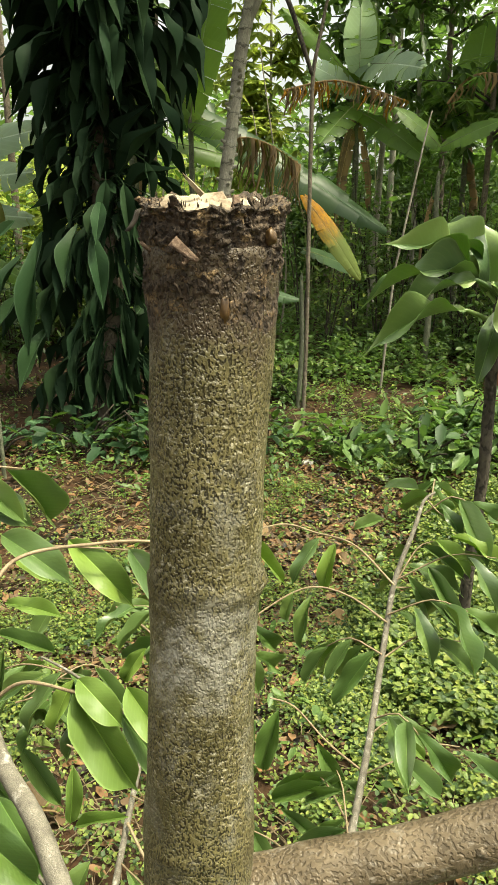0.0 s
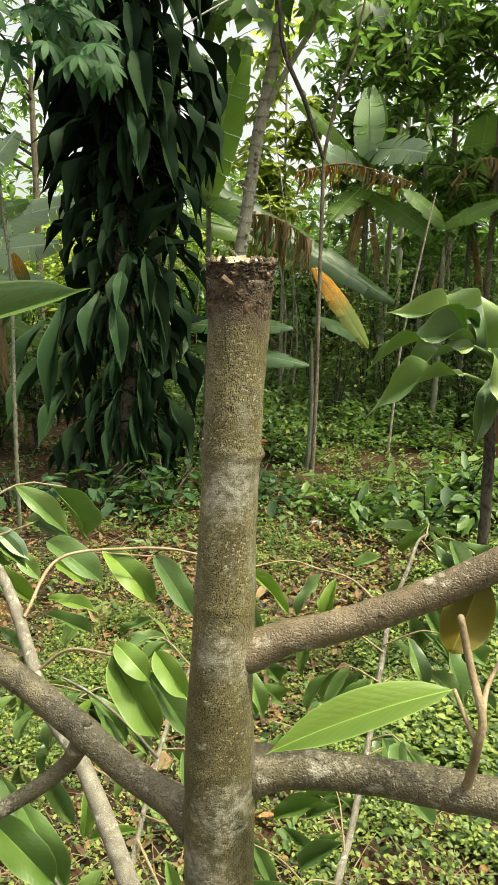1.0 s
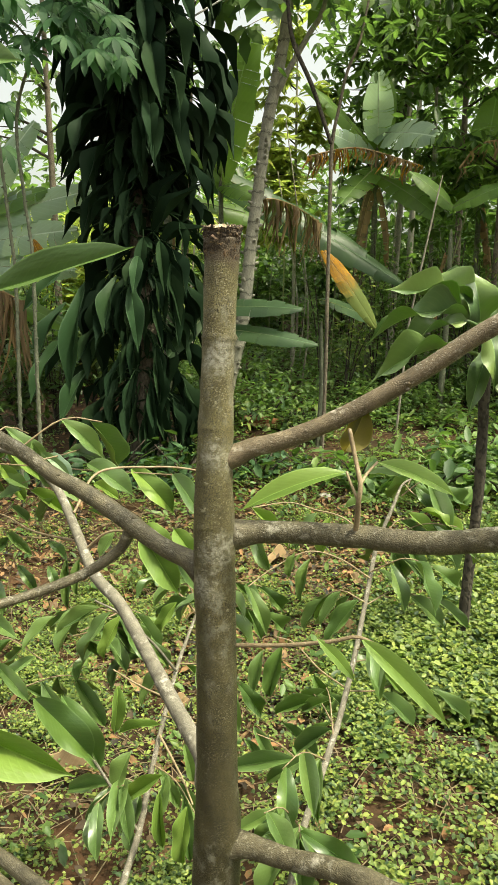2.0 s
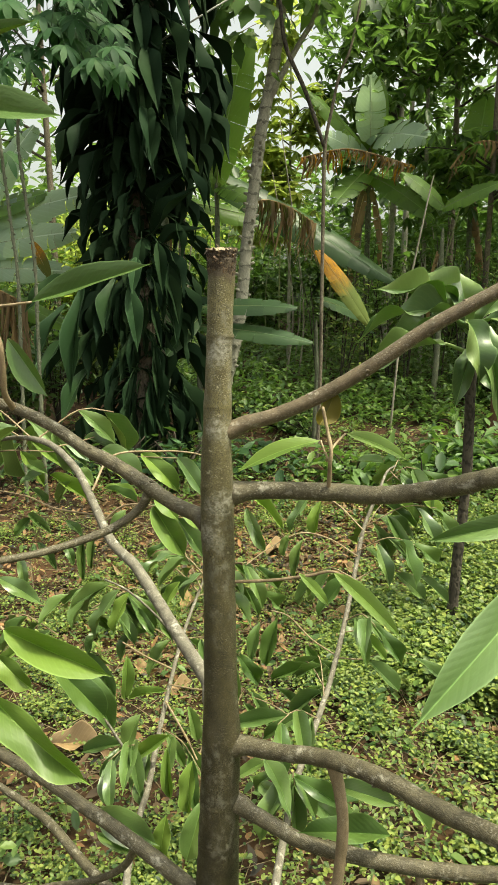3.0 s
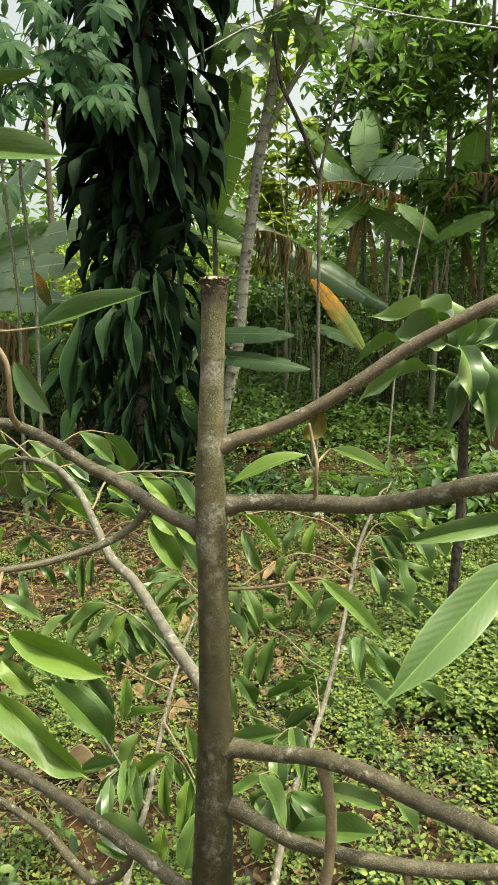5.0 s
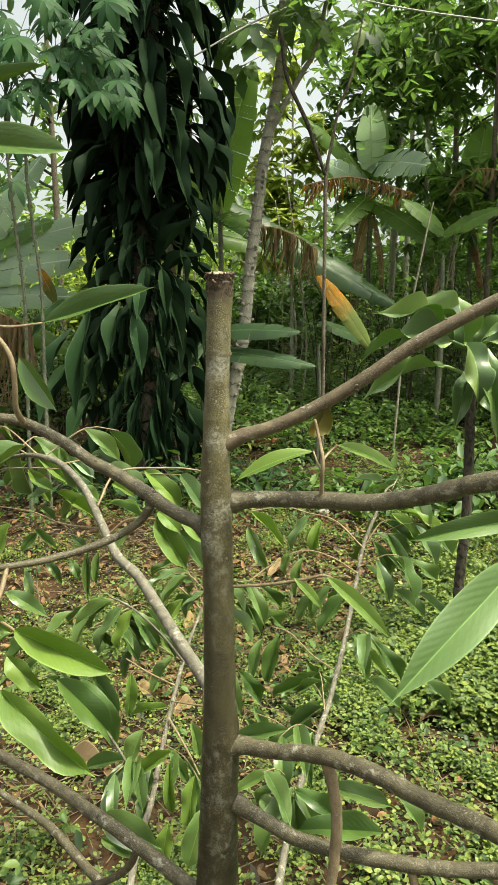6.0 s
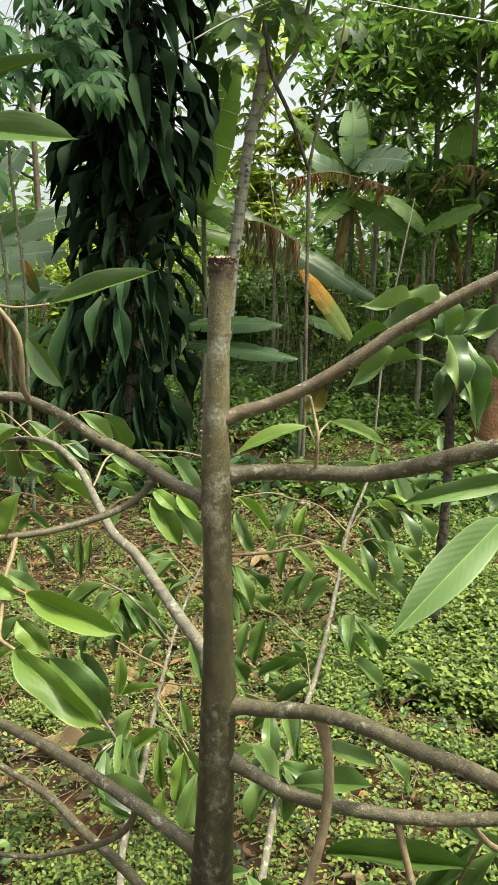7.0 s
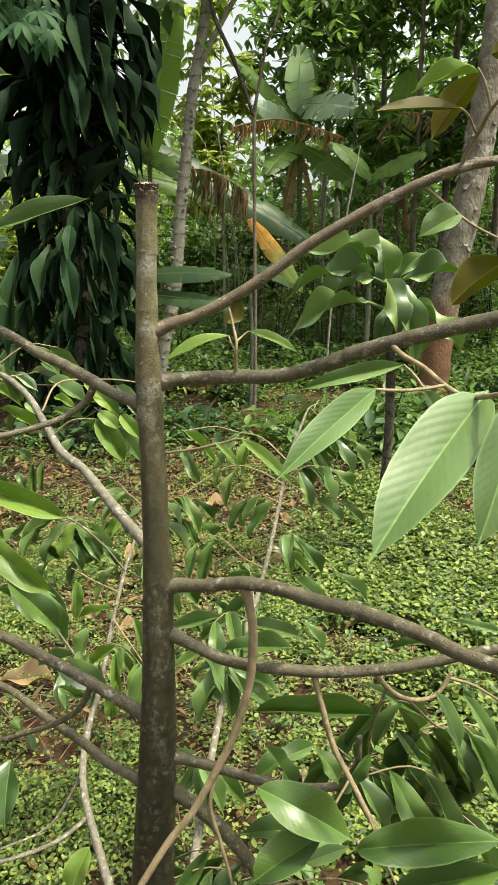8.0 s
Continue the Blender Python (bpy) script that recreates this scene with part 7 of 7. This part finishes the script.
def line_of(name, pts, r, label):
    ob = new(name, limb(name, pts, [r] * len(pts), WIRE, 6, 0.2))
    return tagged(ob, label, "line")


line_of("washing_line", [(-1.90, 6.03, 3.90), (-1.82, 6.05, 3.953), (-1.378, 6.2, 4.258), (-0.841, 6.5, 4.664), (-0.47, 6.95, 5.0)], 0.008, "grey line slanting up between the trees")
line_of("washing_line", [(-0.6, 5.5, 4.62), (0.189, 5.5, 4.417), (0.631, 5.5, 4.316), (1.244, 5.5, 4.208), (2.2, 5.6, 4.08)], 0.006, "grey line strung between the trees")


def fallen_log(p, q, r):
    """A rotting length of banana stem, its sheaths split at the ends."""
    base = Vector((p[0], p[1], rise(p[0], p[1])))
    ob = thing("fallen_log", base, "rotting brown log lying on the slope", "log")
    a, b = Vector((0, 0, r * 0.8)), Vector((q[0] - p[0], q[1] - p[1], rise(q[0], q[1]) - base.z + r * 0.8))
    part("core", limb("core", [a, a.lerp(b, 0.4) + Vector((0, 0, 0.03)), b], [r, r * 0.9, r * 0.7], BARK_MUD, 12, 0.06, 0.2, 9.0), ob)
    for k in range(5):
        t = 0.1 + 0.18 * k
        part("sheath", BANANA_DRY[k % 2], ob, "torn dry sheath", leaf_pose(a.lerp(b, t) + Vector((0, -r * 0.4, r * 0.6)), a.lerp(b, min(1.15, t + 0.4)) + Vector((0, -r * 0.7, r * 0.4)), 0.14, (0, -0.7, 0.8)))


fallen_log((-1.05, 7.6), (-0.42, 7.5), 0.075)


def stone(x, y, r, seed):
    ob = new("stone", blob((0, 0, 0), (r, r * 0.8, r * 0.55), seed, PALE_STONE, "stone", 3))
    ob.location = (x, y, rise(x, y) + r * 0.35)
    tagged(ob, "small pale stone lying on the leaf litter", "stone", "pale stones")


PALE_STONE = mottled("pale_stone", ((0.36, 0.34, 0.31), (0.56, 0.53, 0.50), (0.25, 0.20, 0.16)), 30, 0.8, 0.004, 6)
for k, (x, y, r) in enumerate(((0.01, 5.6, 0.055), (-1.60, 5.85, 0.06), (0.62, 5.3, 0.045), (-0.35, 5.2, 0.04))):
    stone(x, y, r, k)
